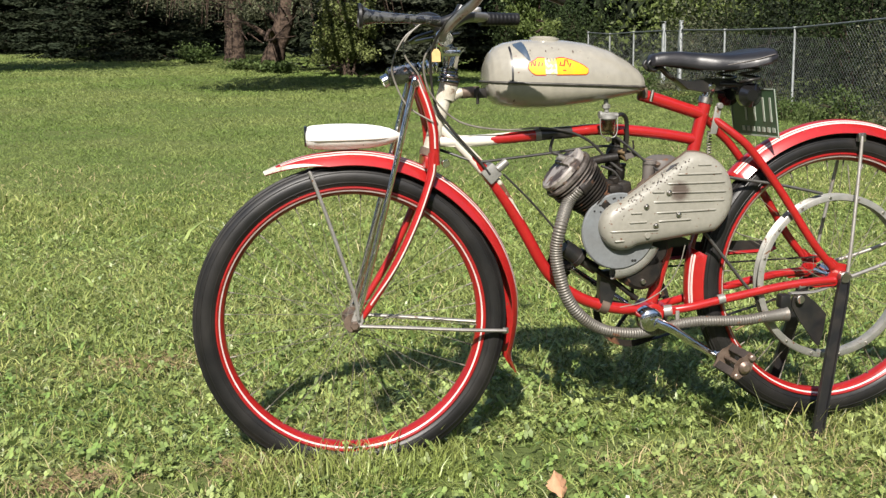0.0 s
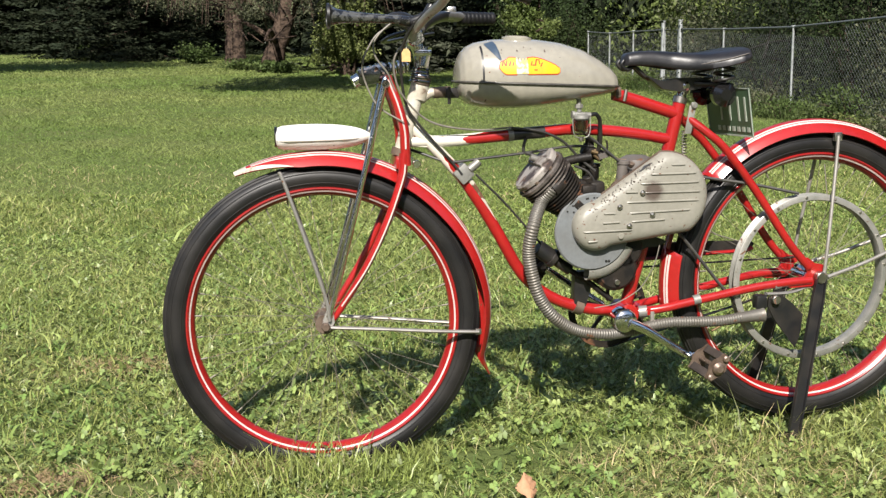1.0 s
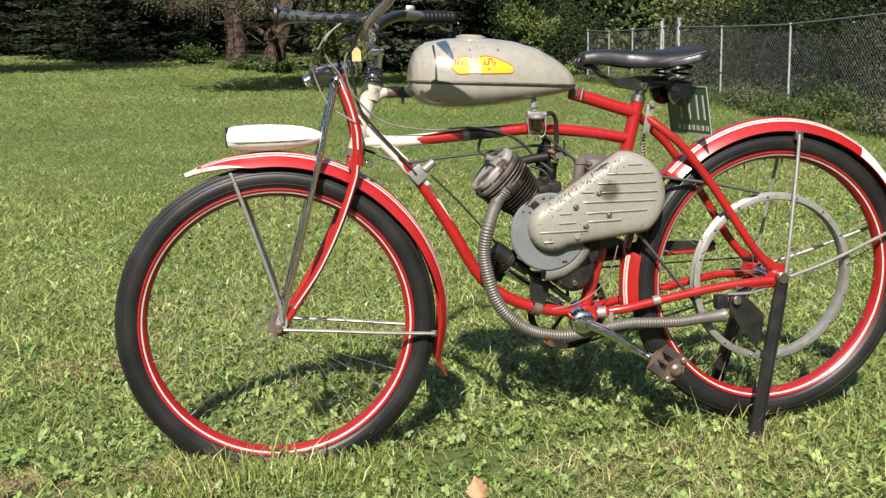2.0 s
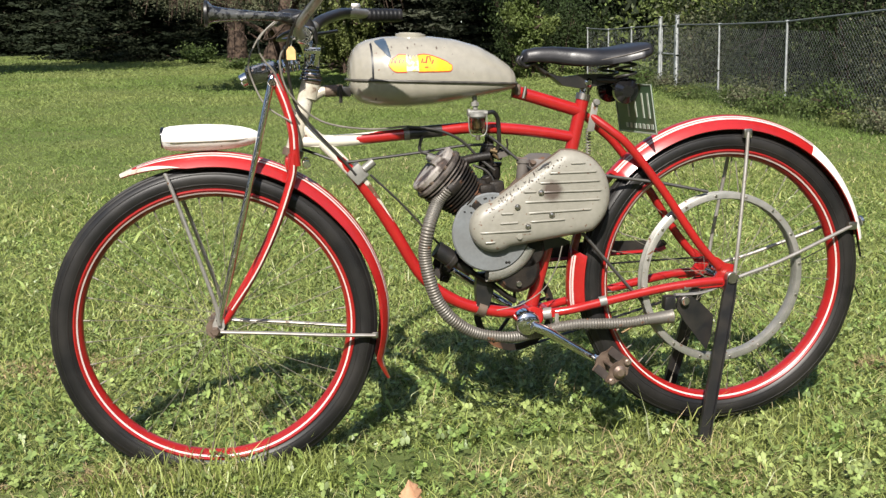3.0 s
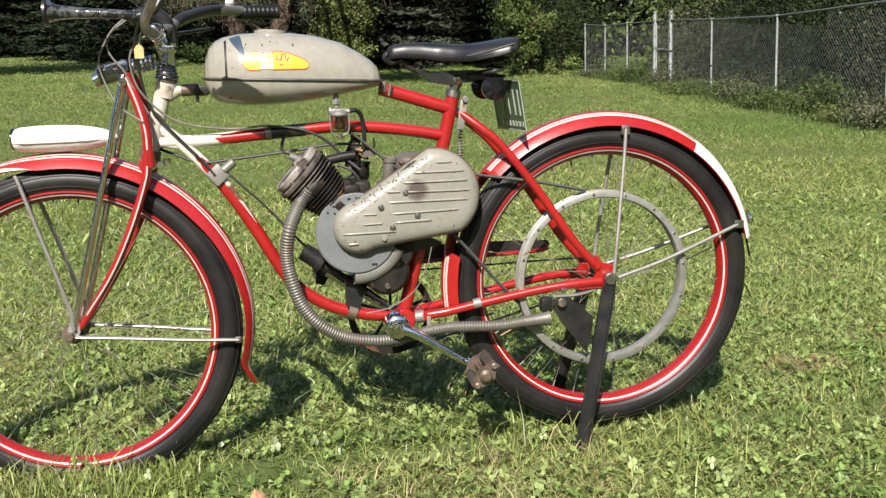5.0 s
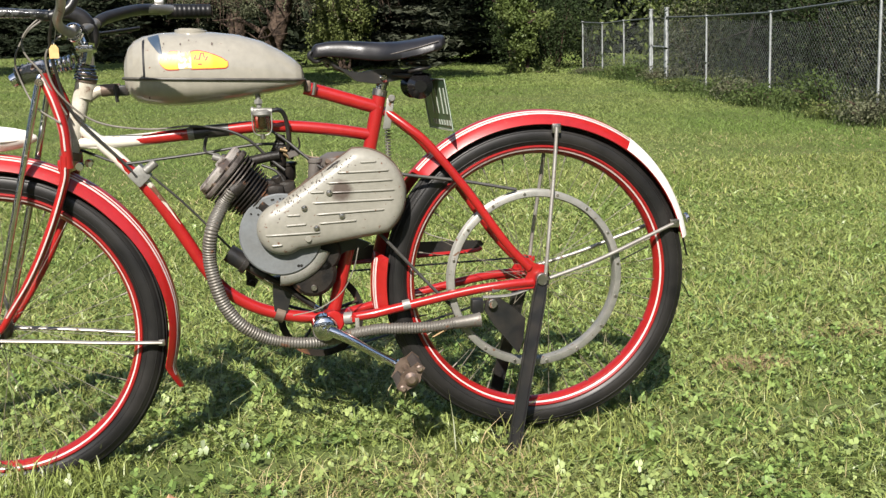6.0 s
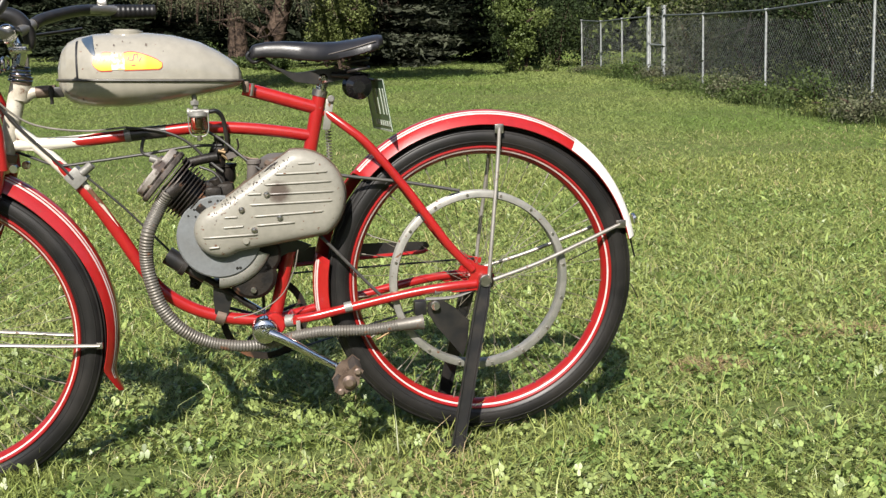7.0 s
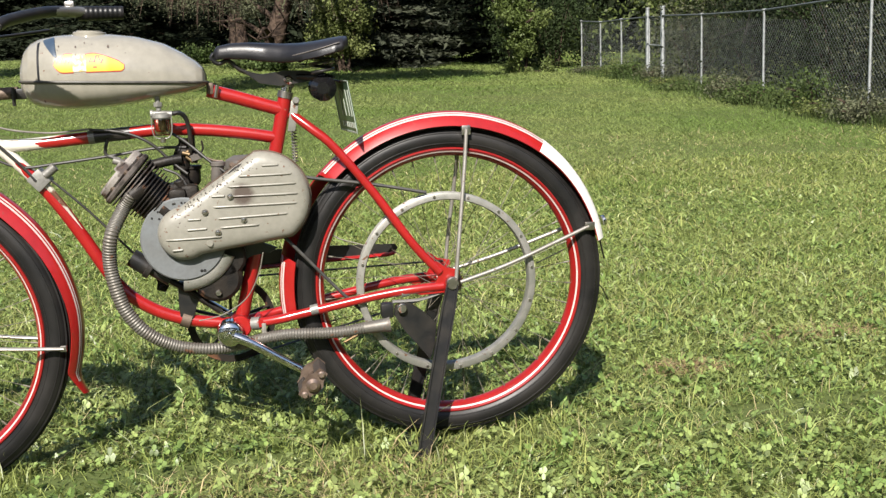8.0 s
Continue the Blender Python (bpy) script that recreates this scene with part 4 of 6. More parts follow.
def frame_paint(edge, slope):
    """Cream at the head, ending in a red dart."""
    m = RED.copy()
    m.name = "frame_paint"
    t = m.node_tree
    N, L = t.nodes, t.links
    c = N.new("ShaderNodeTexCoord")
    sep = N.new("ShaderNodeSeparateXYZ")
    L.new(c.outputs["Object"], sep.inputs[0])
    w = N.new("ShaderNodeTexNoise")
    w.inputs["Scale"].default_value = 60
    L.new(c.outputs["Object"], w.inputs["Vector"])
    ay = N.new("ShaderNodeMath")
    ay.operation = "ABSOLUTE"
    L.new(sep.outputs["Y"], ay.inputs[0])
    sum1 = N.new("ShaderNodeMath")
    sum1.operation = "MULTIPLY_ADD"
    sum1.inputs[1].default_value = slope
    L.new(ay.outputs[0], sum1.inputs[0])
    L.new(sep.outputs["X"], sum1.inputs[2])
    sum2 = N.new("ShaderNodeMath")
    sum2.operation = "MULTIPLY_ADD"
    sum2.inputs[1].default_value = 0.03
    L.new(w.outputs[0], sum2.inputs[0])
    L.new(sum1.outputs[0], sum2.inputs[2])
    step = N.new("ShaderNodeMath")
    step.operation = "LESS_THAN"
    step.inputs[1].default_value = edge
    L.new(sum2.outputs[0], step.inputs[0])
    b = N["Principled BSDF"]
    old = b.inputs["Base Color"].links[0].from_socket
    mix = N.new("ShaderNodeMix")
    mix.data_type = "RGBA"
    mix.inputs[7].default_value = (0.62, 0.585, 0.50, 1)
    L.new(old, mix.inputs[6])
    L.new(step.outputs[0], mix.inputs[0])
    L.new(mix.outputs[2], b.inputs["Base Color"])
    return m


PAINT_TOP, PAINT_DOWN = frame_paint(-0.175, 6.0), frame_paint(-0.222, 5.0)
part("tank_tube", tube([(0.080, 0, 0.805), (0.130, 0, 0.790), (0.18, 0, 0.774), (0.234, 0, 0.757)], 0.0140, 16), RED, BIKE)
part("tank_tube", tube([(-0.350, 0, 0.800), (-0.325, 0, 0.814), (-0.285, 0, 0.815)], 0.0108, 16), CREAM, BIKE, "short cream tube from head to tank")
part("top_tube", tube([(-0.372, 0, 0.712), (-0.28, 0, 0.712), (-0.18, 0, 0.719), (-0.107, 0, 0.724), (-0.02, 0, 0.730), (0.06, 0, 0.726), (0.14, 0, 0.716), (0.216, 0, 0.702)], 0.0125, 16), PAINT_TOP, BIKE, "red curved top tube with cream dart")
part("down_tube", tube([(-0.372, 0, 0.745), (-0.335, 0, 0.712), (-0.276, 0, 0.650), (-0.228, 0, 0.585), (-0.185, 0, 0.514), (-0.127, 0, 0.415), (-0.067, 0, 0.363), (0.008, 0, 0.332), (0.105, 0, 0.316)], 0.0130, 16), PAINT_DOWN, BIKE, "red curved down tube with cream dart")
part("dart", tube([(-0.262, -0.0075, 0.647), (-0.238, -0.0080, 0.6165), (-0.213, -0.0080, 0.5785), (-0.188, -0.0075, 0.5375)], lambda t: 0.0068 * (1 - t) + 0.0012, 8, flat=1.0), CREAM, BIKE, "cream spear along the down tube")
part("seat_tube", tube([BB, (0.19, 0, 0.60), (0.236, 0, 0.790)], 0.0143, 16, 4), RED, BIKE)
part("seat_lug", tube([(0.2335, 0, 0.783), (0.2370, 0, 0.796)], 0.0158, 16, 1), DULL, BIKE, "plated seat post clamp collar")
lug = block((0.244, -0.030, 0.716), (0.260, -0.026, 0.778), 0.0018).moved(lambda p: (p[0] + (p[2] - 0.745) * 0.18 - 0.004, p[1], p[2]))
part("seat_bolt_bracket", lug, WORNALLOY, BIKE, "grey metal bracket behind the seat tube")
part("return_spring", tube([(0.248 + 0.0055 * math.cos(k * 0.9), 0.0055 * math.sin(k * 0.9), 0.722 - k * 0.0009) for k in range(80)], 0.0014, 6, 1), HOSE, BIKE, "thin coil spring behind the seat tube")
part("head_tube", tube([(-0.392, 0, 0.690), (-0.350, 0, 0.842)], 0.0165, 20, 1), CREAM, BIKE, "chipped cream head tube")
part("head_gusset", plate([(-0.386, 0.716), (-0.372, 0.742), (-0.352, 0.732), (-0.318, 0.722), (-0.292, 0.724), (-0.292, 0.702), (-0.325, 0.698), (-0.352, 0.700), (-0.378, 0.704)], -0.0085, 0.0085, bevel=0.003), CREAM, BIKE, "cream web between head and frame tubes")
part("head_lug", tube([(-0.3555, 0, 0.800), (-0.3520, 0, 0.815), (-0.3480, 0, 0.832)], 0.0188, 20, 4), CREAM, BIKE, "chipped cream upper head lug")
part("lower_head_cup", tube([(-0.3945, 0, 0.682), (-0.390, 0, 0.697)], 0.0215, 20, 1), RUSTY, BIKE, "rusty lower headset cup")
part("upper_head_cup", tube([(-0.351, 0, 0.832), (-0.346, 0, 0.848)], 0.0215, 20, 1), RUSTY, BIKE)
shell = disc(0.024, -0.036, 0.036, BB, 24)
part("bottom_bracket", shell, RED, BIKE)
for q in (-1, 1):
    part("chain_stay", tube([(0.125, q * 0.022, 0.318), (0.19, q * 0.038, 0.327), (0.249, q * 0.042, 0.338), (0.39, q * 0.050, 0.364), (0.475, q * 0.058, 0.375), (0.54, q * 0.058, 0.378)], 0.0098, 12), RED, BIKE)
    part("seat_stay", tube([(0.243, q * 0.020, 0.752), (0.285, q * 0.038, 0.718), (0.327, q * 0.045, 0.68), (0.403, q * 0.050, 0.583), (0.482, q * 0.056, 0.468), (0.534, q * 0.059, 0.408)], 0.0092, 12), RED, BIKE)
    drop = plate([(0.5045, 0.437), (0.530, 0.431), (0.547, 0.418), (0.5765, 0.4115), (0.576, 0.401), (0.563, 0.396), (0.566, 0.378), (0.541, 0.364), (0.492, 0.362), (0.475, 0.367), (0.483, 0.379), (0.520, 0.382), (0.529, 0.397), (0.5205, 0.413)], q * 0.056, q * 0.062)
    part("dropout", drop, RED, BIKE)
    nut = disc(0.010, -0.007, 0.007, (RX - 0.004, q * 0.072, RZ + 0.008), 6)
    part("axle_nut", nut, DULL, BIKE)
    for x, z in ((0.268, 0.344), (0.458, 0.371)):
        if q < 0:
            part("clip", tube([(x - 0.008, q * (0.043 if x < 0.3 else 0.054), z - 0.0015), (x + 0.008, q * (0.044 if x < 0.3 else 0.0545), z + 0.0015)], 0.0112, 14, 1), ALLOY, BIKE, "grey cable clip round the chain stay")
part("stay_bridge", tube([(0.155, -0.044, 0.3225), (0.150, 0.044, 0.3225)], 0.008, 10, 1), RED, BIKE)
part("clip", tube([(0.138, -0.027, 0.3195), (0.155, -0.033, 0.3215)], 0.0135, 14, 1), ALLOY, BIKE, "grey clip at the bottom bracket")

# -- fork --
part("fork_crown", block((-0.410, -0.048, 0.656), (-0.383, 0.048, 0.684), 0.008).moved(steer), RED, BIKE)
for q in (-1, 1):
    part("fork_blade", tube([(-0.392, q * 0.047, 0.690), (-0.399, q * 0.050, 0.636), (-0.432, q * 0.054, 0.546), (-0.477, q * 0.053, 0.455), (-0.532, q * 0.049, 0.368), (-0.552, q * 0.048, 0.342)], lambda t: 0.0125 - 0.0045 * t, 14, flat=0.8).moved(steer), RED, BIKE)
    part("pinstripe", tube([(-0.391, q * 0.0608, 0.668), (-0.397, q * 0.0622, 0.636), (-0.430, q * 0.0652, 0.546), (-0.475, q * 0.0632, 0.455), (-0.530, q * 0.0580, 0.375)], 0.0019, 6, flat=1.0).moved(steer), STRIPE, BIKE)
    part("upper_fork_arm", tube([(-0.388, q * 0.046, 0.665), (-0.389, q * 0.046, 0.70), (-0.391, q * 0.045, 0.740), (-0.403, q * 0.042, 0.790), (-0.424, q * 0.036, 0.848)], 0.0118, 14, flat=0.9).moved(steer), RED, BIKE)
    part("pinstripe", tube([(-0.389, q * 0.0582, 0.70), (-0.391, q * 0.0572, 0.740), (-0.403, q * 0.0542, 0.790), (-0.422, q * 0.0484, 0.842)], 0.0020, 6, flat=1.0).moved(steer), STRIPE, BIKE)
    part("truss_rod", tube([(-0.557, q * 0.056, 0.352), (-0.546, q * 0.056, 0.39), (-0.482, q * 0.056, 0.629), (-0.432, q * 0.046, 0.826), (-0.428, q * 0.040, 0.838)], 0.0068, 12).moved(steer), CHROME, BIKE, "chromed truss rod of the fork")
    part("truss_bolt", disc(0.009, -0.006, 0.006, (-0.428, q * 0.048, 0.834), 6).moved(steer), CHROME, BIKE)
    part("axle_plate", plate([(-0.571, 0.325), (-0.556, 0.322), (-0.545, 0.340), (-0.548, 0.375), (-0.560, 0.372), (-0.571, 0.345)], q * 0.053, q * 0.057).moved(steer), RODS, BIKE)
    part("axle_nut", disc(0.010, -0.009, 0.008, (FX, q * 0.063, FZ), 6, bevel=0.003).moved(steer), RUSTY, BIKE, "rusty front axle nut")
    part("crown_bolt", disc(0.0085, -0.007, 0.007, (-0.366, q * 0.047, 0.668), 16).moved(steer), CHROME, BIKE)
    part("fender_stay", tube([(-0.556, q * 0.060, 0.345), (-0.565, q * 0.060, 0.40), (-0.610, q * 0.054, 0.545), (-0.643, q * 0.040, 0.642), (-0.650, q * 0.036, 0.656)], 0.0055, 10, flat=0.75).moved(steer), RODS, BIKE, "grey steel mudguard stay")
    part("fender_stay", tube([(-0.555, q * 0.061, 0.331), (-0.45, q * 0.057, 0.322), (-0.33, q * 0.050, 0.310), (-0.236, q * 0.040, 0.302)], 0.0055, 10, flat=0.7).moved(steer), RODS, BIKE, "grey steel mudguard stay")
    part("stay_bracket", block((-0.243, q * 0.035, 0.296), (-0.230, q * 0.043, 0.309), 0.002).moved(steer), DULL, BIKE)
    part("fender_stay", tube([(0.566, q * 0.070, 0.393), (0.575, q * 0.066, 0.47), (0.595, q * 0.048, 0.62), (0.604, q * 0.039, 0.704)], 0.0042, 10), RODS, BIKE, "grey steel mudguard stay")
    part("fender_stay", tube([(0.575, q * 0.070, 0.386), (0.68, q * 0.060, 0.415), (0.79, q * 0.046, 0.454), (0.866, q * 0.036, 0.482)], 0.0042, 10), RODS, BIKE, "grey steel mudguard stay")
    part("stay_bracket", block((0.594, q * 0.030, 0.692), (0.613, q * 0.041, 0.712), 0.002), DULL, BIKE)
    part("stay_bracket", block((0.858, q * 0.028, 0.474), (0.880, q * 0.039, 0.492), 0.002), DULL, BIKE)

# spring box on top of the fork
box = block((-0.481, -0.023, 0.842), (-0.416, 0.023, 0.880), 0.008)
tilt = Matrix.Translation((-0.46, 0, 0.851)) @ Matrix.Rotation(radians(-14), 4, "Y") @ Matrix.Translation((0.46, 0, -0.862))
SPRINGBOX = part("spring_housing", box.moved(lambda p: steer(tilt @ Vector(p))), DARKCHROME, BIKE, "chromed spring housing on the fork")
part("end_cap", disc(0.014, -0.008, 0.012, (-0.482, 0, 0.858), 18, (-1, 0, -0.25)).moved(lambda p: steer(tilt @ Vector(p))), CHROME, SPRINGBOX)
for k in range(5):
    part("rivet", disc(0.0035, 0, 0.004, (-0.474 + k * 0.012, -0.012, 0.878), 10, (0, 0, 1)).moved(lambda p: steer(tilt @ Vector(p))), CHROME, SPRINGBOX)
part("fork_spring", tube([(-0.416 + k * 0.00076, 0.013 * math.cos(k * 0.55), 0.862 + k * 0.00016 + 0.013 * math.sin(k * 0.55)) for k in range(62)], 0.0034, 8, 1).moved(steer), CHROME, BIKE, "chromed coil spring of the fork")

# -- front lamp --
LAMP_AT = (-0.557, 0, 0.729)


def lamp_shape():
    """A torpedo: blunt at the front, drawn to a point behind."""
    s, v, f = Shape(), [], []
    n = 28
    xs = [(-0.098, 0.05), (-0.097, 0.60), (-0.092, 0.80), (-0.082, 0.90), (-0.05, 0.99), (-0.01, 1.0), (0.03, 0.93), (0.06, 0.78), (0.08, 0.60), (0.092, 0.40), (0.1015, 0.22), (0.1045, 0.03)]
    for x, k in xs:
        for i in range(n):
            a = 2 * math.pi * i / n
            c, q = math.cos(a), math.sin(a)
            v.append((LAMP_AT[0] + x, LAMP_AT[1] + 0.036 * k * c, LAMP_AT[2] + (0.024 if q > 0 else 0.031) * k * q - 0.004 * (1 - k)))
    for j in range(len(xs) - 1):
        for i in range(n):
            f.append((j * n + i, j * n + (i + 1) % n, (j + 1) * n + (i + 1) % n, (j + 1) * n + i))
    return s.add(v, f)


LAMP = part("fender_lamp", lamp_shape().moved(steer), WHITE, BIKE, "white torpedo lamp on the front mudguard", 60)
part("lens_rim", disc(0.0215, -0.002, 0.004, (-0.6545, 0, 0.7275), 28, (1, 0, 0)).moved(steer), JET, LAMP, "thin dark rim of the lamp glass")
SEAMLINE = material("lamp_seam", (0.30, 0.27, 0.24), 0.6, other=(0.4, 0.37, 0.33), scale=60)
part("seam", tube([(-0.652, -0.024, 0.7195), (-0.635, -0.0325, 0.7195), (-0.607, -0.0352, 0.7195), (-0.567, -0.0356, 0.7198), (-0.527, -0.0332, 0.7205), (-0.497, -0.0278, 0.7215), (-0.472, -0.0165, 0.7232)], 0.0009, 6).moved(steer), SEAMLINE, LAMP, "seam along the lamp shell")
part("front_band", lathe([(0.0318, -0.0006), (0.0324, 0), (0.0318, 0.0006), (0.031, 0)], (-0.638, 0, 0.7265), 40, (1, 0, 0)).moved(lambda p: steer((p[0], p[1] * 1.0, 0.7265 + (p[2] - 0.7265) * (0.70 if p[2] > 0.7265 else 0.90)))), WHITE, LAMP)
part("lamp_foot", block((-0.575, -0.008, 0.690), (-0.545, 0.008, 0.704), 0.003).moved(steer), RED, LAMP)

# -- handlebar --
HB = part("handlebar", tube([(-0.134, 0.328, 0.986), (-0.20, 0.315, 0.988), (-0.27, 0.22, 0.984), (-0.318, 0.12, 0.964), (-0.352, 0.05, 0.936), (-0.362, 0, 0.928), (-0.371, -0.045, 0.930),
                                (-0.372, -0.09, 0.937), (-0.366, -0.13, 0.948), (-0.351, -0.165, 0.966), (-0.336, -0.225, 0.982), (-0.322, -0.285, 1.006), (-0.292, -0.318, 1.026), (-0.195, -0.333, 0.988)], lambda t: 0.0113 - 0.0026 * min(1.0, max(0.0, (t - 0.40) / 0.15)), 14).moved(steer), BARSTEEL, BIKE, "swept chrome handlebar with rust spots")
# The near grip, out of view, is placed for its shadow on the tank.
for q, z, x, ridge, fall in ((1, 0.985, -0.222, 0.0004, 0.0), (-1, 1.030, -0.300, 0.0003, 0.0024)):
    part("grip", tube([(x + (0.0051 if q > 0 else 0.006) * k, q * (0.309 + 0.0011 * k), z - fall * k) for k in range(20)], lambda t: 0.0168 - 0.0018 * t + ridge * math.cos(t * 19 * math.pi), 14, 4).moved(steer), RUBBER, HB, "ribbed black rubber grip")
stem = tube([(-0.349, 0, 0.838), (-0.346, 0, 0.885), (-0.356, 0, 0.922)], 0.0165, 16)
disc(0.019, -0.022, 0.022, (-0.361, 0, 0.928), 18, shape=stem)
part("stem", stem.moved(steer), CHROME, BIKE, "chrome handlebar stem")
part("lock_rings", tube([(-0.350, 0, 0.836), (-0.349, 0, 0.846), (-0.348, 0, 0.856), (-0.347, 0, 0.866)], lambda t: 0.0235 - 0.006 * t + 0.0012 * math.sin(t * 30), 16, 6).moved(steer), DARKCHROME, BIKE, "dark tarnished lock rings at the stem")
clampbox = block((-0.362, -0.022, 0.889), (-0.327, 0.022, 0.903), 0.004)
part("bar_sleeve", tube([(-0.335, 0.083, 0.950), (-0.318, 0.12, 0.964), (-0.27, 0.22, 0.984), (-0.222, 0.30, 0.988)], 0.0122, 14).moved(steer), BLACK, HB, "black sleeve over the bar")
part("neck_bolt", tube([(-0.343, -0.012, 0.868), (-0.334, -0.012, 0.908)], 0.0098, 6, 1).moved(steer), CHROME, BIKE, "chrome neck bolt")
part("stem_clamp", clampbox.moved(steer), CHROME, BIKE)
HORN = part("horn", tube([(-0.542, -0.125, 0.965), (-0.53, -0.125, 0.964), (-0.50, -0.123, 0.963), (-0.46, -0.121, 0.961), (-0.42, -0.119, 0.959), (-0.385, -0.115, 0.957)], lambda t: 0.0075 + 0.0165 * math.exp(-t * 3.4), 24).moved(steer), HORNBLACK, BIKE, "black trumpet horn with bright reflections painted as flecks")
part("horn_rim", lathe([(0.0225, -0.005), (0.0252, -0.004), (0.0252, 0.001), (0.0225, 0.003)], (-0.543, -0.125, 0.965), 24, (1, 0, 0)).moved(steer), BLACK, HORN)
part("horn_sleeve", tube([(-0.405, -0.117, 0.958), (-0.385, -0.110, 0.954), (-0.352, -0.105, 0.966), (-0.338, -0.10, 0.985)], 0.0095, 14).moved(steer), BLACK, HORN)
# Unseen lever, added to widen the grip's shadow on the tank.
part("shadow_lever", tube([(-0.318, -0.270, 1.006), (-0.300, -0.300, 1.004), (-0.26, -0.315, 1.003), (-0.20, -0.320, 1.003)], 0.0055, 10, flat=0.7).moved(steer), BLACK, BIKE, "black lever added unseen under the grip to shade the tank")
part("horn_bulb", tube([(-0.420, 0.045, 0.956), (-0.396, 0.055, 0.970), (-0.366, 0.065, 0.964), (-0.348, 0.070, 0.940), (-0.343, 0.070, 0.915), (-0.345, 0.070, 0.902)], lambda t: 0.0085 + 0.0085 * math.sin(min(1.0, 0.12 + t * 0.95) * math.pi * 0.86) ** 1.5, 18).moved(steer), BLACK, BIKE, "black rubber horn bulb bent behind the stem")
part("brake_lever", tube([(-0.365, 0.08, 0.945), (-0.40, 0.10, 0.935), (-0.41, 0.14, 0.925), (-0.36, 0.22, 0.935), (-0.28, 0.28, 0.948)], 0.0065, 10, flat=0.6).moved(steer), BLACK, BIKE, "black brake lever")
part("lever_clamp", block((-0.245, 0.285, 0.992), (-0.222, 0.312, 1.012), 0.006).moved(steer), DULL, HB, "plated lever clamp on the bar")
TAG = part("price_tag", plate([(-0.397, 0.877), (-0.379, 0.877), (-0.379, 0.896), (-0.384, 0.903), (-0.392, 0.903), (-0.397, 0.895)], -0.082, -0.080, bevel=0.0004).moved(steer), TAGCARD, BIKE, "small tan card tag on a string")
part("string", tube([(-0.388, -0.081, 0.901), (-0.384, -0.080, 0.920), (-0.378, -0.085, 0.945)], 0.0009, 5, 4).moved(steer), CREAM, TAG)


def cable(pts, r=0.0026, mat=None, label="thin control cable"):
    part("cable", tube(pts, r, 8), mat or CABLE, BIKE, label)


cable([(-0.375, -0.05, 0.925), (-0.405, -0.055, 0.90), (-0.413, -0.050, 0.865), (-0.395, -0.045, 0.81), (-0.335, -0.03, 0.755), (-0.24, -0.022, 0.735), (-0.155, -0.016, 0.738)], 0.0021, CABLELIGHT)
cable([(-0.335, -0.290, 1.015), (-0.348, -0.225, 0.994), (-0.362, -0.165, 0.975), (-0.382, -0.12, 0.950), (-0.398, -0.08, 0.91), (-0.398, -0.05, 0.86), (-0.385, -0.032, 0.79), (-0.355, -0.024, 0.745), (-0.29, -0.018, 0.672), (-0.265, -0.020, 0.640)], 0.0030)
cable([(-0.400, -0.03, 0.972), (-0.418, -0.03, 0.952), (-0.444, -0.03, 0.933), (-0.462, -0.03, 0.907), (-0.473, -0.03, 0.881), (-0.472, -0.02, 0.85), (-0.445, -0.03, 0.79), (-0.395, -0.06, 0.755)], 0.0019, CABLELIGHT)
cable([(-0.405, -0.05, 0.962), (-0.419, -0.05, 0.954), (-0.440, -0.05, 0.936), (-0.453, -0.05, 0.916), (-0.452, -0.05, 0.894), (-0.442, -0.05, 0.876), (-0.426, -0.05, 0.856), (-0.410, -0.045, 0.82), (-0.385, -0.04, 0.77)], 0.0019, CABLELIGHT)
cable([(-0.385, 0.03, 0.700), (-0.345, 0.01, 0.685), (-0.29, -0.01, 0.668), (-0.22, -0.012, 0.673), (-0.12, -0.014, 0.683), (-0.03, -0.016, 0.694), (0.03, -0.014, 0.693)], 0.0030)
cable([(-0.155, -0.016, 0.737), (-0.09, -0.016, 0.728), (-0.04, -0.018, 0.705), (0.0, -0.02, 0.665), (0.03, -0.03, 0.640)], 0.0030)
cable([(-0.02, -0.018, 0.738), (0.03, -0.025, 0.705), (0.075, -0.04, 0.665), (0.12, -0.05, 0.630)], 0.0030)
cable([(-0.122, -0.014, 0.715), (-0.127, -0.014, 0.70), (-0.126, -0.014, 0.684), (-0.10, -0.016, 0.676)], 0.0034)
cable([(-0.235, -0.02, 0.640), (-0.17, -0.02, 0.575), (-0.10, -0.02, 0.495), (-0.05, -0.02, 0.44)], 0.0024)
cable([(0.170, -0.06, 0.475), (0.158, -0.058, 0.43), (0.130, -0.052, 0.380), (0.08, -0.045, 0.348), (0.03, -0.035, 0.336)], 0.0013, CABLELIGHT)
clampx = block((-0.278, -0.021, 0.624), (-0.243, 0.021, 0.658), 0.004)
CL = part("cable_clamp", clampx.moved(lambda p: Matrix.Translation((-0.26, 0, 0.641)) @ Matrix.Rotation(radians(48), 4, "Y") @ Matrix.Translation((0.26, 0, -0.641)) @ Vector(p)), ALLOY, BIKE, "cast metal cable clamp on the down tube")
part("clamp_screw", disc(0.009, -0.016, 0.012, (-0.236, -0.016, 0.660), 16, (1, 0, 0.8)), ALLOY, CL)
part("tube_sleeve", tube([(-0.150, 0, 0.7215), (-0.128, 0, 0.7230), (-0.105, 0, 0.7245), (-0.078, 0, 0.7262)], 0.0131, 16), BLACK, BIKE, "black tape round the top tube")
part("tape_band", tube([(-0.160, 0, 0.7205), (-0.148, 0, 0.7217)], 0.0137, 16, 1), ALLOY, BIKE)

# -- fuel tank --
TX = [-0.2735, -0.271, -0.263, -0.251, -0.234, -0.20, -0.15, -0.10, -0.05, 0.0, 0.038, 0.062, 0.074, 0.0795]
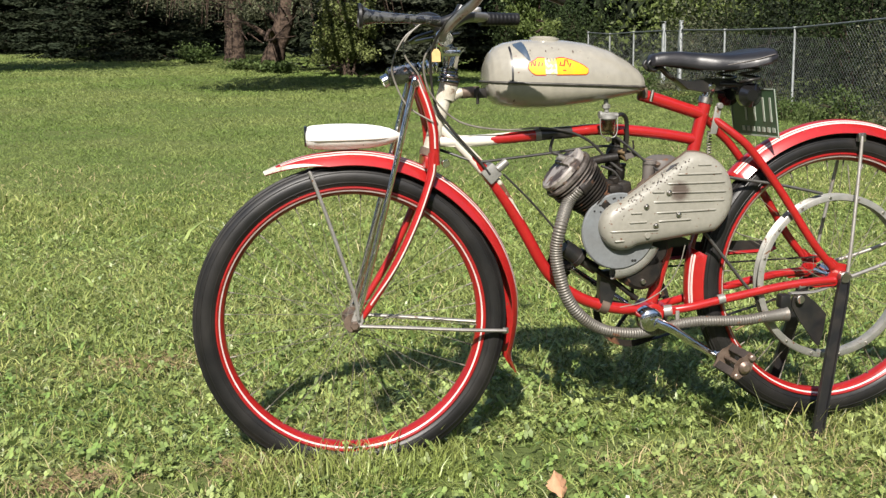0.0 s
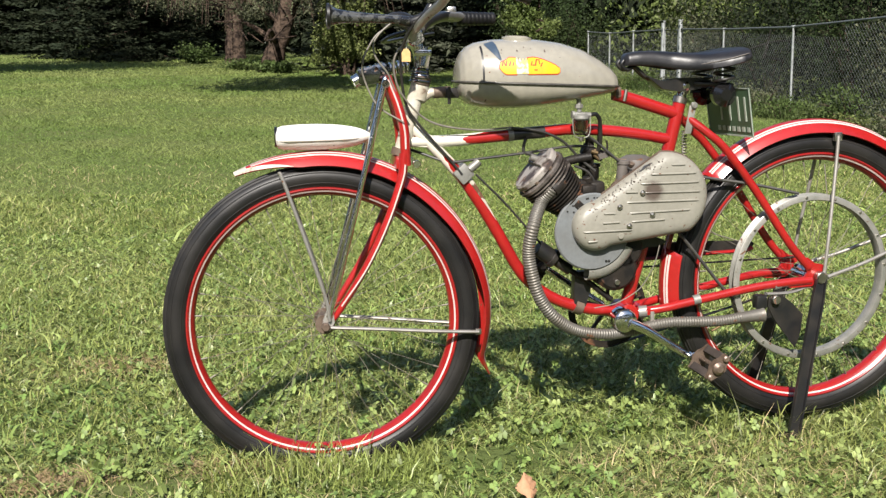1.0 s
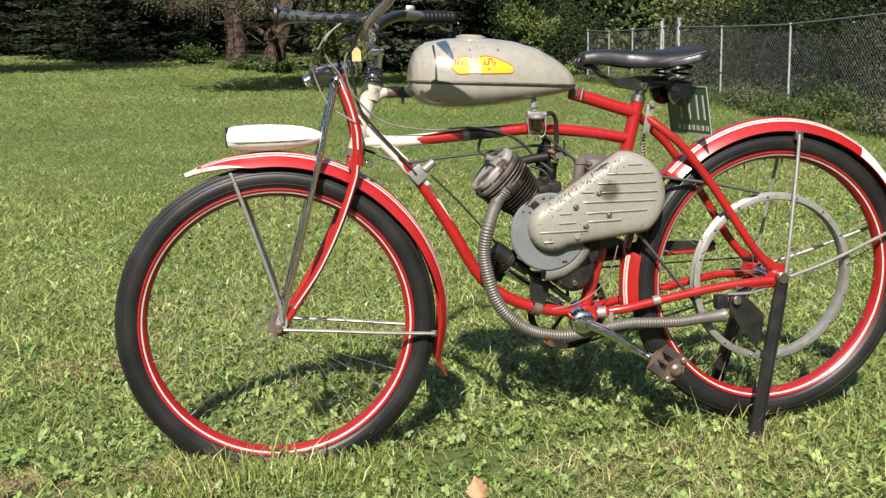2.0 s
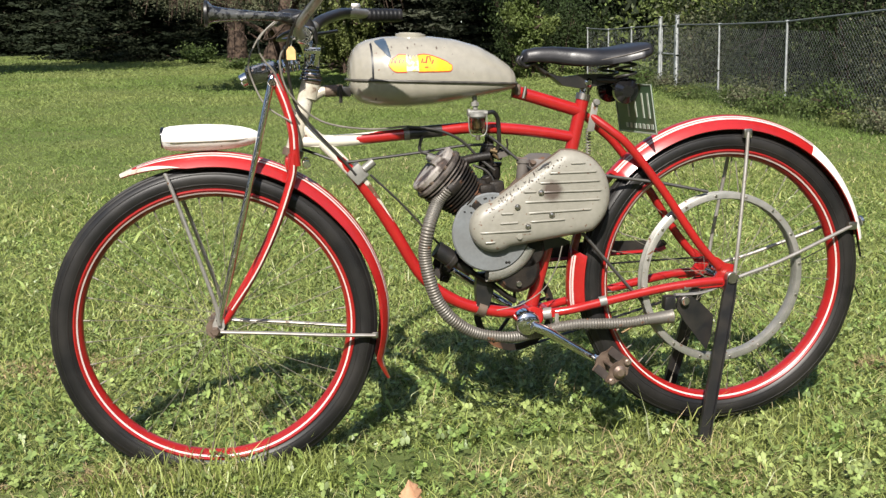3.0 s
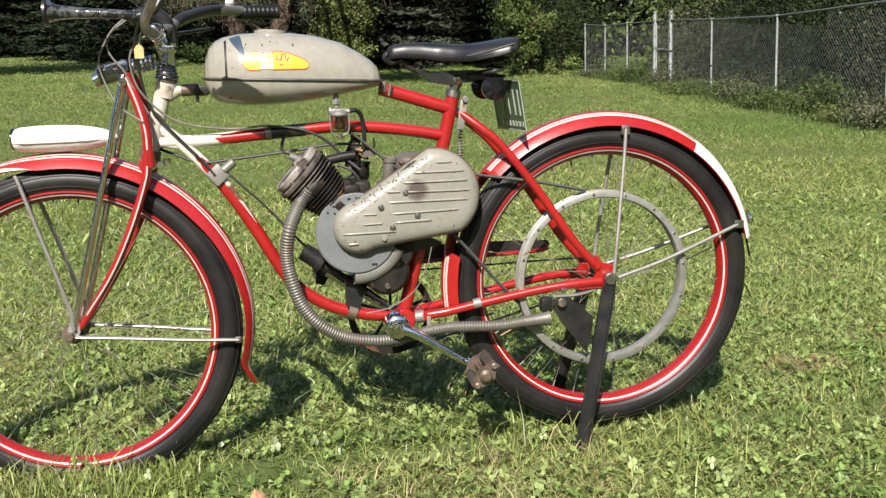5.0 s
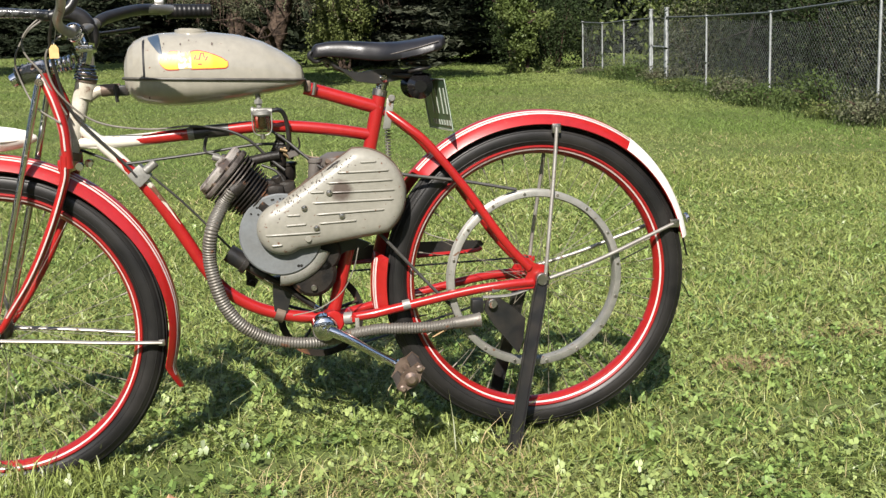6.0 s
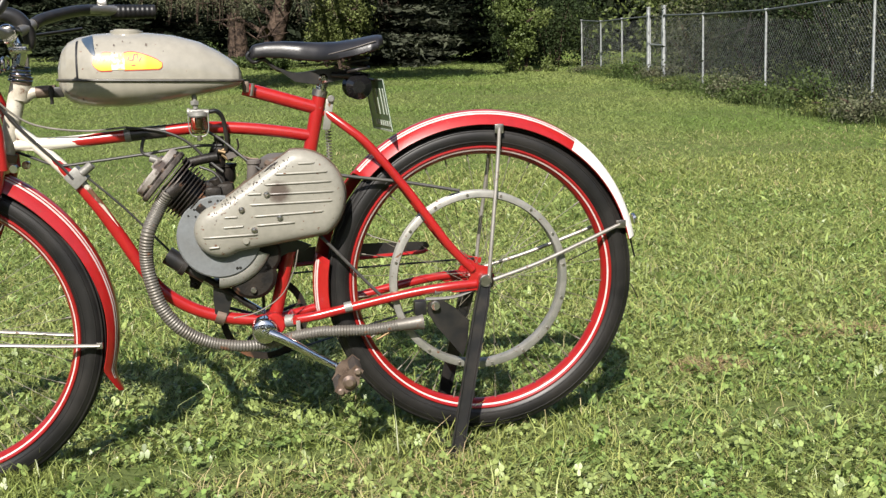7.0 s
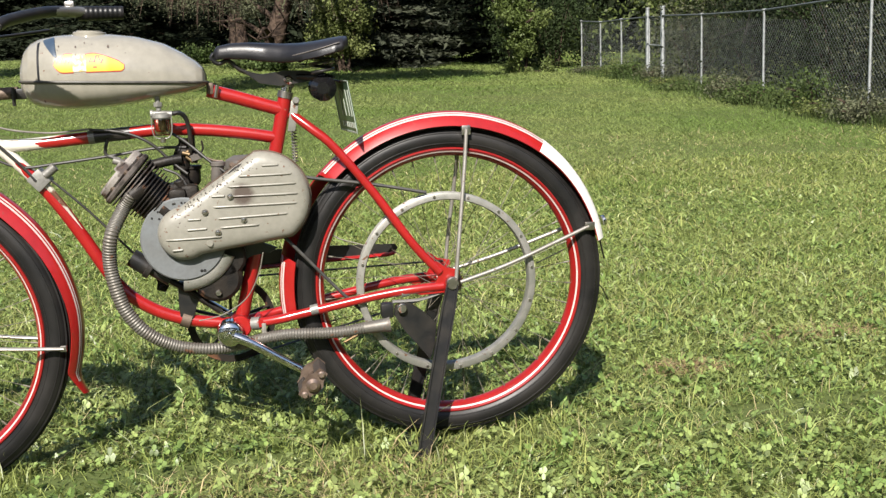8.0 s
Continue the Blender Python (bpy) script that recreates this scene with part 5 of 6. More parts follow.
TT = [0.856, 0.876, 0.896, 0.909, 0.917, 0.923, 0.9245, 0.9225, 0.9160, 0.9015, 0.881, 0.864, 0.852, 0.838]
TB = [0.825, 0.813, 0.799, 0.789, 0.7840, 0.779, 0.778, 0.781, 0.787, 0.795, 0.801, 0.806, 0.811, 0.816]
TW = [0.026, 0.040, 0.053, 0.064, 0.074, 0.086, 0.091, 0.089, 0.084, 0.075, 0.063, 0.053, 0.043, 0.028]


def tank_at(x):
    return [float(np.interp(x, TX, q)) for q in (TT, TB, TW)] + [0.8365 - 0.043 * (x + 0.278) * 0.95]


def tank_side(x, z):
    """How far the near side of the tank stands out at x and z."""
    t, b, w, s = tank_at(x)
    k = (z - s) / (t - s) if z > s else (s - z) / (s - b)
    p = 2.3 if z > s else 2.6
    return -w * max(0.0, 1 - min(1.0, abs(k)) ** p) ** (1 / p)


def tank_shape():
    s, v, f = Shape(), [], []
    n = 40
    xs = np.unique(np.concatenate([np.interp(np.linspace(0, 1, 70), np.linspace(0, 1, len(TX)), TX)]))
    for x in xs:
        t, b, w, m = tank_at(x)
        for i in range(n):
            a = 2 * math.pi * (i + 0.5) / n
            c, q = math.cos(a), math.sin(a)
            p = 2.3 if q > 0 else 2.6
            g = (abs(c) ** p + abs(q) ** p) ** (-1 / p)
            v.append((x, w * c * g, m + (t - m if q > 0 else m - b) * q * g))
    for j in range(len(xs) - 1):
        for i in range(n):
            f.append((j * n + i, j * n + (i + 1) % n, (j + 1) * n + (i + 1) % n, (j + 1) * n + i))
    f += [tuple(range(n - 1, -1, -1)), tuple((len(xs) - 1) * n + i for i in range(n))]
    return s.add(v, f)


TANKPART = part("fuel_tank", tank_shape(), TANK, BIKE, "warm grey teardrop fuel tank with worn transfer", 50)
seam = [(x, tank_at(x)[2] * 1.0 + 0.0012, tank_at(x)[3]) for x in np.linspace(-0.2745, 0.079, 40)]
loop = seam + [(0.0812, 0, 0.8215)] + [(x, -y, z) for x, y, z in seam[::-1]] + [(-0.2775, 0, 0.8365)]
part("seam_flange", tube(loop + [loop[0]], 0.0034, 8, 1, flat=0.8), material("dark_seam", (0.035, 0.032, 0.027), 0.5, other=(0.12, 0.11, 0.09), scale=60), TANKPART, "dark seam round the tank")
cap = disc(0.032, -0.004, 0.005, (-0.140, 0, 0.9225), 36, (0.05, 0, 1))
disc(0.025, 0.004, 0.0075, (-0.140, 0, 0.9225), 36, (0.05, 0, 1), cap)
part("filler_cap", cap, TANK, TANKPART, "low round filler cap")


def on_tank(name, x0, x1, lo, hi, mat, lift=0.0010, nx=18, nz=8, label=""):
    """A painted patch that lies on the near side of the tank; lo and hi give its edges along x."""
    s, v, f = Shape(), [], []
    for i in range(nx + 1):
        x = x0 + (x1 - x0) * i / nx
        a, b = lo(x), hi(x)
        for k in range(nz + 1):
            z = a + (b - a) * k / nz
            v.append((x, tank_side(x, z) - lift, z + (0.0006 if z > 0.89 else 0)))
    for i in range(nx):
        for k in range(nz):
            q = i * (nz + 1) + k
            f.append((q, q + 1, q + nz + 2, q + nz + 1))
    return part(name, s.add(v, f), mat, TANKPART, label, 80)


def transfer_top(x):
    u = (x + 0.1985) / 0.130
    lobe = max(0.0, min(1.0, u / 0.16)) ** 0.45
    fall = 1 - 0.66 * max(0.0, (u - 0.55) / 0.45) ** 1.5
    end = max(0.0, min(1.0, (1.0 - u) / 0.07)) ** 0.5
    dip = 0.10 * math.exp(-((u - 0.38) / 0.10) ** 2)
    return transfer_low(x) + 0.0015 + 0.0325 * lobe * (fall - dip) * (0.35 + 0.65 * end)


def transfer_low(x):
    u = (x + 0.1985) / 0.130
    return 0.8506 + 0.013 * max(0.0, 1 - u / 0.13) ** 2 + 0.005 * max(0.0, (u - 0.94) / 0.06) ** 2


RIMMED = 0.0018
for a, b in ((-0.1985, -0.1635), (-0.1385, -0.0695)):
    on_tank("transfer_edge", a - 0.001, b + 0.001, lambda x: transfer_low(x) - RIMMED, lambda x: transfer_top(x) + RIMMED, TRANSFERRED, 0.0008, label="red edge of the worn transfer")
    on_tank("transfer", a, b, transfer_low, transfer_top, YELLOW, 0.0014, label="worn yellow transfer with red edge")
PALE = material("worn_transfer_ground", (0.50, 0.46, 0.38), 0.5, other=(0.62, 0.42, 0.10), scale=140, amount=0.9, spread=0.05)
on_tank("worn_patch", -0.1640, -0.1380, lambda x: transfer_low(x) + 0.001, lambda x: transfer_top(x) - 0.002 - 0.004 * math.sin(x * 900), PALE, 0.0011, 18, 6, "bare worn middle of the transfer")
for x, z, w, h, lean in ((-0.1915, 0.8735, 0.0017, 0.0115, 0.25), (-0.1875, 0.8725, 0.0015, 0.0085, -0.2), (-0.1840, 0.8735, 0.0017, 0.0115, 0.25), (-0.1765, 0.8725, 0.0017, 0.0095, 0.3), (-0.1700, 0.8715, 0.0015, 0.0075, 0.3),
                         (-0.1310, 0.8725, 0.0016, 0.0085, 0.35), (-0.1270, 0.8690, 0.0040, 0.0018, 0.0), (-0.1215, 0.8745, 0.0019, 0.0135, 0.25), (-0.1165, 0.8800, 0.0050, 0.0018, 0.0), (-0.1140, 0.8745, 0.0016, 0.0080, -0.2),
                         (-0.1095, 0.8700, 0.0019, 0.0080, 0.5), (-0.1225, 0.8590, 0.0045, 0.0020, 0.0)):
    w *= 1.5
    on_tank("transfer_bar", x - w / 2 - abs(lean) * h / 2, x + w / 2 + abs(lean) * h / 2,
            lambda q: z - h / 2 if not lean else max(z - h / 2, min(z + h / 2, z + (q - x - math.copysign(w / 2, lean)) / lean)) if lean > 0 else max(z - h / 2, min(z + h / 2, z + (q - x + w / 2) / lean)),
            lambda q: z + h / 2 if not lean else max(z - h / 2, min(z + h / 2, z + (q - x + w / 2) / lean)) if lean > 0 else max(z - h / 2, min(z + h / 2, z + (q - x - w / 2) / lean)), TRANSFERRED, 0.0019, 8, 2)
on_tank("dark_line", -0.2318, -0.2278, lambda x: 0.8365, lambda x: 0.9065 + (x + 0.233) * 0.6, BLACK, 0.0009, 3, 18, "dark line down the front of the tank")
# Blue-black wedge high on the front of the tank side.
on_tank("navy_patch", -0.2210, -0.1930, lambda x: 0.9100 - 0.030 * max(0.0, min(1, (x + 0.2210) / 0.024)) ** 0.9, lambda x: 0.9135 + 0.0050 * min(1, (x + 0.221) / 0.02) - 0.036 * max(0, (x + 0.2005) / 0.0075) ** 1.2, NAVY, 0.0010, 10, 8, "blue-black smear on the tank")
for x, z, w in ((-0.19, 0.900, 0.003), (-0.192, 0.893, 0.002), (-0.158, 0.898, 0.004), (-0.157, 0.883, 0.003), (-0.161, 0.869, 0.003), (-0.155, 0.864, 0.004), (-0.142, 0.905, 0.003), (-0.128, 0.902, 0.002), (-0.098, 0.897, 0.005), (-0.066, 0.884, 0.002), (-0.224, 0.797, 0.005)):
    on_tank("chip", x - w * 0.36, x + w * 0.36, lambda q: z - w * 0.5 * max(0.1, 1 - ((q - x) / (w * 0.36)) ** 2) ** 0.5, lambda q: z + w * 0.6 * max(0.1, 1 - ((q - x) / (w * 0.36)) ** 2) ** 0.5, RUSTSPOT, 0.0009, 6, 2)
part("tank_clamp", block((0.079, -0.016, 0.797), (0.093, 0.016, 0.820), 0.004), RUSTY, BIKE, "rusty clamp behind the tank")
part("clamp_bolt", tube([(0.096, -0.022, 0.79), (0.101, -0.022, 0.815)], 0.004, 8, 1), DULL, BIKE)
bracket = block((-0.298, -0.014, 0.802), (-0.268, 0.014, 0.823), 0.004)
part("bracket_sleeve", tube([(-0.322, 0, 0.8135), (-0.300, 0, 0.8148), (-0.285, 0, 0.815)], 0.0122, 14, 3), RUSTY, BIKE, "rusty sleeve on the tank bracket")
tube([(-0.291, -0.018, 0.79), (-0.291, -0.018, 0.826)], 0.0035, 8, 1, shape=bracket)
part("tank_bracket", bracket, BLACK, BIKE, "black bracket before the tank")

# -- fuel tap with glass bowl --
TPX, TPY = -0.0105, -0.048
tap = tube([(TPX - 0.006, TPY, 0.806), (TPX - 0.004, TPY, 0.770)], 0.0052, 12, 1)
disc(0.0090, 0, 0.009, (TPX - 0.005, TPY, 0.777), 6, (0, 0, 1), tap)
tube([(TPX - 0.019, TPY, 0.764), (TPX + 0.021, TPY, 0.762)], 0.0065, 12, 1, shape=tap)
disc(0.0085, 0, 0.006, (TPX - 0.021, TPY, 0.764), 10, (1, 0, 0), tap)
TAP = part("fuel_tap", tap, ALLOY, BIKE, "plated fuel tap under the tank")
part("bowl", lathe([(0.0160, 0.755), (0.0172, 0.751), (0.0162, 0.728), (0.0130, 0.721), (0.002, 0.720), (0.002, 0.723), (0.011, 0.724), (0.0142, 0.730), (0.0150, 0.751)], (TPX, TPY, 0), 28, (0, 0, 1)), GLASS, TAP, "clear glass sediment bowl")
part("bowl_lid", lathe([(0.001, 0.766), (0.012, 0.766), (0.0185, 0.762), (0.0190, 0.756), (0.0165, 0.753), (0.001, 0.753)], (TPX, TPY, 0), 24, (0, 0, 1), closed=False), ALLOY, TAP)
part("strainer", tube([(TPX, TPY, 0.754), (TPX, TPY, 0.731)], 0.0075, 12, 1), BRASS, TAP, "brass strainer inside the bowl")
part("bail_wire", tube([(TPX - 0.0195, TPY - 0.004, 0.760), (TPX - 0.0185, TPY - 0.006, 0.728), (TPX - 0.010, TPY - 0.006, 0.716), (TPX + 0.010, TPY - 0.006, 0.716), (TPX + 0.0185, TPY - 0.006, 0.728), (TPX + 0.0195, TPY - 0.004, 0.760)], 0.0011, 8, 5), ALLOY, TAP, "wire bail round the bowl")
part("bail_nut", disc(0.0055, -0.008, 0.002, (TPX, TPY - 0.004, 0.715), 10, (0, 0, 1)), DULL, TAP)
cable([(0.010, -0.046, 0.763), (0.026, -0.042, 0.763), (0.037, -0.034, 0.746), (0.041, -0.026, 0.70), (0.036, -0.016, 0.675)], 0.0046, BLACK, "black rubber fuel hose")

# -- engine --
CY0, CY1 = vec((-0.005, -0.018, 0.559)), vec((-0.079, -0.018, 0.626))
CYL = (CY1 - CY0) / np.linalg.norm(CY1 - CY0)
case = disc(0.070, -0.052, 0.028, (0.0356, 0, 0.4941), 36, bevel=0.008)
disc(0.044, -0.050, 0.022, (0.0915, 0, 0.4686), 28, shape=case)
block((-0.018, -0.044, 0.428), (0.094, 0.022, 0.498), 0.010, case)
disc(0.046, -0.006, 0.03, CY0, 28, tuple(CYL), case)
ENGINE = part("engine", case, IRON, BIKE, "oily black cast engine hung in the frame")
part("barrel", tube([CY0 - CYL * 0.02, CY0 + CYL * 0.10], 0.043, 24, 1), IRON, ENGINE)
for k in range(10):
    at = CY0 + CYL * (0.034 + 0.0077 * k)
    # Lower fins get the black iron, which puts their shade into the colour.
    part("cooling_fin", disc(0.047 + 0.0135 * min(1, k / 7), -0.0014, 0.0014, at, 36, tuple(CYL), bevel=0.0006), FINS if k > 6 else IRON, ENGINE)
HEAD = part("cylinder_head", disc(0.0625, 0, 0.012, CY0 + CYL * 0.108, 40, tuple(CYL), bevel=0.003), FINS, ENGINE, "worn iron cylinder head, brown and grey")
U1 = np.cross((0, 1, 0), CYL)
cap_disc = disc(0.0575, 0.0, 0.0175, CY0 + CYL * 0.1205, 40, tuple(CYL), bevel=0.004)
part("head_cover", cap_disc, COVER, HEAD, "worn grey cover of the cylinder head")
strap = Shape()
sv = []
for e in (-0.057, 0.045):
    for a, b in ((0.004, 0.136), (0.030, 0.136), (0.027, 0.1445), (0.007, 0.1445)):
        sv.append(CY0 + U1 * a + CYL * b + vec((0, e * 0.9, 0)))
strap.add(sv, [(0, 1, 2, 3), (7, 6, 5, 4), (0, 4, 5, 1), (1, 5, 6, 2), (2, 6, 7, 3), (3, 7, 4, 0)])
part("head_lug", strap, COVER, HEAD, "raised bar across the cylinder head", 0)
for k in range(8):
    a = k * 0.785 + 0.3
    part("head_bolt", disc(0.0052, 0, 0.008, CY0 + CYL * 0.118 + U1 * 0.0545 * math.cos(a) + vec((0, 0.0545 * math.sin(a), 0)), 6, tuple(CYL)), RUSTY, HEAD)
plug = tube([CY0 + CYL * 0.134 + U1 * 0.022, CY0 + CYL * 0.158 + U1 * 0.012], 0.0070, 12, 1)
part("spark_plug", plug, ALLOY, ENGINE, "grey spark plug in the head")
part("plug_base", disc(0.011, 0, 0.008, CY0 + CYL * 0.134 + U1 * 0.022, 6, tuple(CYL - U1 * 0.4)), RUSTY, ENGINE)
# rust-brown lump on top of the head
part("exhaust_stub", tube([(-0.054, -0.035, 0.622), (-0.060, -0.058, 0.619), (-0.080, -0.066, 0.604)], 0.0170, 16), IRON, ENGINE, "dark exhaust elbow")
FLY = part("flywheel_plate", disc(0.0845, -0.063, -0.052, (0.0140, 0, 0.5120), 64, bevel=0.003), FLYWHEEL, ENGINE, "blue-grey round plate, drilled with small holes")
for k in range(26):
    a = radians(62 + k * 6.6) if k < 13 else radians(75 + (k - 13) * 8)
    r = 0.074 if k % 2 == 0 else 0.062
    if k > 16:
        continue
    part("hole", disc(0.0022, -0.0640, -0.0625, (0.0140 + r * math.cos(a), 0, 0.5120 + r * math.sin(a)), 10), BLACK, FLY)
for x in (0.0515, 0.0576):
    part("hole", disc(0.0030, -0.0640, -0.0625, (x - 0.006, 0, 0.4460), 10), BLACK, FLY)
arc = lathe([(0.0855, -0.060), (0.0855, -0.026), (0.104, -0.026), (0.110, -0.034), (0.110, -0.044), (0.106, -0.054), (0.094, -0.061)], (0.0140, 0, 0.5120), 24, (0, 1, 0), span=(radians(24), radians(94)))
part("pulley_guard", arc, WORNALLOY, ENGINE, "bright worn alloy casting under the plate")
# -- belt guard --
G1, R1, G2, R2 = (0.1757, 0.5846), 0.0964, (0.0190, 0.5249), 0.0536


def guard_outline(grow=0.0, n=30):
    d = vec(G1) - vec(G2)
    base, spread = math.atan2(d[1], d[0]), math.acos((R1 - R2) / np.linalg.norm(d))
    pts = [(G1[0] + (R1 + grow) * math.cos(base + a), G1[1] + (R1 + grow) * math.sin(base + a)) for a in np.linspace(-(spread), spread, n)]
    pts += [(G2[0] + (R2 + grow) * math.cos(base + a), G2[1] + (R2 + grow) * math.sin(base + a)) for a in np.linspace(spread, 2 * math.pi - spread, n)]
    return pts


ROUND = [0.0, 0.0012, 0.004, 0.0085, 0.0145, 0.022, 0.034, 0.046]
DEEP = [-0.0700, -0.0760, -0.0815, -0.0865, -0.0900, -0.0922, -0.0936, -0.0942]


def guard_y(x, z):
    """How far the rounded face of the guard stands out."""
    g = vec(G1) - vec(G2)
    u = min(1.0, max(0.0, float(np.dot(vec((x, z)) - vec(G2), g) / np.dot(g, g))))
    d = R2 + (R1 - R2) * u - np.linalg.norm(vec((x, z)) - vec(G2) - g * u)
    return float(np.interp(d, ROUND, DEEP))


def guard_shape():
    s, v, f = Shape(), [], []
    rings = [(0.0, -0.0615)] + [(-d, y) for d, y in zip(ROUND, DEEP)]
    n = len(guard_outline())
    for g, y in rings:
        v += [(a, y, b) for a, b in guard_outline(g)]
    for j in range(len(rings) - 1):
        for i in range(n):
            f.append((j * n + i, j * n + (i + 1) % n, (j + 1) * n + (i + 1) % n, (j + 1) * n + i))
    f += [tuple(range(n - 1, -1, -1)), tuple((len(rings) - 1) * n + i for i in range(n))]
    return s.add(v, f)


def stain(m, at, radius):
    """A blurred rust ring with a ragged edge, soaked into the paint of a side panel."""
    N, L = m.node_tree.nodes, m.node_tree.links
    sep, far = N.new("ShaderNodeSeparateXYZ"), N.new("ShaderNodeVectorMath")
    flat, edge, noise, add, mix = N.new("ShaderNodeCombineXYZ"), N.new("ShaderNodeMapRange"), N.new("ShaderNodeTexNoise"), N.new("ShaderNodeMath"), N.new("ShaderNodeMix")
    where = N.new("ShaderNodeTexCoord").outputs["Object"]
    L.new(where, sep.inputs[0])
    L.new(sep.outputs["X"], flat.inputs["X"])
    L.new(sep.outputs["Z"], flat.inputs["Y"])
    far.operation = "DISTANCE"
    far.inputs[1].default_value = (*at, 0)
    L.new(flat.outputs[0], far.inputs[0])
    noise.inputs["Scale"].default_value, noise.inputs["Detail"].default_value = 120, 6
    L.new(where, noise.inputs["Vector"])
    add.operation = "MULTIPLY_ADD"
    add.inputs[1].default_value = 0.014
    L.new(noise.outputs[0], add.inputs[0])
    L.new(far.outputs["Value"], add.inputs[2])
    edge.inputs["From Min"].default_value, edge.inputs["From Max"].default_value = radius + 0.010, radius - 0.002
    edge.inputs["To Max"].default_value = 0.88
    L.new(add.outputs[0], edge.inputs[0])
    mix.data_type = "RGBA"
    mix.inputs[7].default_value = (0.062, 0.042, 0.034, 1)
    b = N["Principled BSDF"]
    L.new(b.inputs["Base Color"].links[0].from_socket, mix.inputs[6])
    L.new(edge.outputs[0], mix.inputs[0])
    L.new(mix.outputs[2], b.inputs["Base Color"])


BELTGUARD = part("belt_guard", guard_shape(), GUARD, BIKE, "pear-shaped grey pressed belt guard with rust specks", 50)
part("guard_lip", plate(guard_outline(0.0030), -0.0622, -0.0560), RUSTY, BELTGUARD, "rusty rear lip of the guard")
for (a, b), (c, d) in (((0.1798, 0.6549), (0.2104, 0.6549)), ((0.1328, 0.6361), (0.2359, 0.6361)), ((0.1114, 0.6162), (0.2431, 0.6167)), ((0.1186, 0.5968), (0.2461, 0.5963)), ((0.0798, 0.5774), (0.2431, 0.5774)), ((0.0869, 0.5539), (0.2237, 0.5570)),
                       ((0.0910, 0.5355), (0.1655, 0.5376)), ((0.0288, 0.5549), (0.0522, 0.5549)), ((0.0257, 0.5345), (0.0635, 0.5355)), ((-0.0161, 0.5162), (0.0910, 0.5177)), ((-0.0049, 0.4947), (0.0135, 0.4957)), ((0.0777, 0.5988), (0.1022, 0.5988))):
    part("rib", tube([(a, guard_y(a, b) + 0.0012, b)] + [(a + (c - a) * q, guard_y(a + (c - a) * q, b + (d - b) * q) - 0.0009, b + (d - b) * q) for q in (0.03, 0.2, 0.4, 0.6, 0.8, 0.97)] + [(c, guard_y(c, d) + 0.0012, d)], 0.0021, 8, 1), GUARD, BELTGUARD)
for a, b in ((0.1135, 0.5968), (0.0624, 0.5682), (0.1369, 0.5488), (0.0849, 0.5264)):
    s = disc(0.0062, -0.0975, -0.0940, (a, 0, b), 18)
    disc(0.0042, -0.1010, -0.0970, (a, 0, b), 14, shape=s, bevel=0.0018)
    part("bolt", s, DULL, BELTGUARD, "domed steel bolt")
stain(GUARD, (0.138, 0.5993), 0.0235)
srng = random.Random(4)
ux, uz = G1[0] - G2[0], G1[1] - G2[1]
ul = math.hypot(ux, uz)
for k in range(110):
    u = srng.uniform(-0.05, 1.15)
    v2 = abs(srng.gauss(0, 0.012)) - 0.007
    r = R2 + (R1 - R2) * min(1, max(0, u)) - 0.012 - v2
    a, b = G2[0] + ux * u - uz / ul * r, G2[1] + uz * u + ux / ul * r
    if math.hypot(a - G1[0], b - G1[1]) > R1 - 0.011 and u > 0.9:
        continue
    part("rust_speck", disc(srng.uniform(0.0005, 0.0014), guard_y(a, b) - 0.0005, guard_y(a, b) + 0.002, (a, 0, b), 7, bevel=0.0001), RUSTSPOT, BELTGUARD)
part("dent", disc(0.007, guard_y(0.0675, 0.5049) - 0.0012, guard_y(0.0675, 0.5049) + 0.002, (0.0675, 0, 0.5049), 16, bevel=0.0012), GUARD, BELTGUARD)
part("guard_back", plate(guard_outline(-0.008), -0.048, -0.0605), IRON, BIKE, "dark back plate of the belt guard")
# -- inlet, carburettor, air cleaner --
carb = tube([(0.0086, -0.0040, 0.6886), (0.0307, -0.0060, 0.6786), (0.0529, -0.0080, 0.6705)], 0.013, 14)
tube([(0.0247, -0.0040, 0.6534), (0.0247, -0.0040, 0.7108)], 0.010, 12, 1, shape=carb)
disc(0.016, -0.016, 0.012, (0.0166, -0.0040, 0.6624), 18, (0.0025, 0.0180, 1.0012), carb)
CARB = part("carburettor", carb, IRON, BIKE, "grimy black carburettor with brass fittings")
part("brass_fitting", tube([(0.0287, -0.0200, 0.6745), (0.0429, -0.0220, 0.6624)], 0.0036, 8, 1), BRASS, CARB)
part("brass_fitting", disc(0.0055, -0.008, 0.006, (0.0368, -0.0160, 0.6826), 6, (1.0105, 0.0180, 0.2955)), BRASS, CARB)
part("brass_fitting", tube([(0.0227, -0.0220, 0.6826), (0.0368, -0.0240, 0.6785)], 0.0042, 8, 1), BRASS, CARB)
part("float_bowl", lathe([(0.001, 0.618), (0.014, 0.620), (0.019, 0.628), (0.019, 0.652), (0.022, 0.654), (0.022, 0.660), (0.001, 0.661)], (0.0327, 0.0040, -0.0069), 24, (0.0025, 0.0180, 1.0012), closed=False), IRON, CARB)
part("throttle_lever", plate([(0.036, 0.676), (0.060, 0.682), (0.066, 0.676), (0.062, 0.670), (0.040, 0.664)], -0.028, -0.025), AIRBOX, CARB)
part("choke_lever", tube([(0.0549, -0.0120, 0.6745), (0.0630, -0.0120, 0.6886), (0.0610, -0.0120, 0.7048)], 0.0022, 6, 3), IRON, CARB)
part("lower_bracket", plate([(0.012, 0.650), (0.028, 0.646), (0.034, 0.600), (0.026, 0.585), (0.016, 0.590), (0.018, 0.620)], -0.012, -0.006), IRON, CARB)
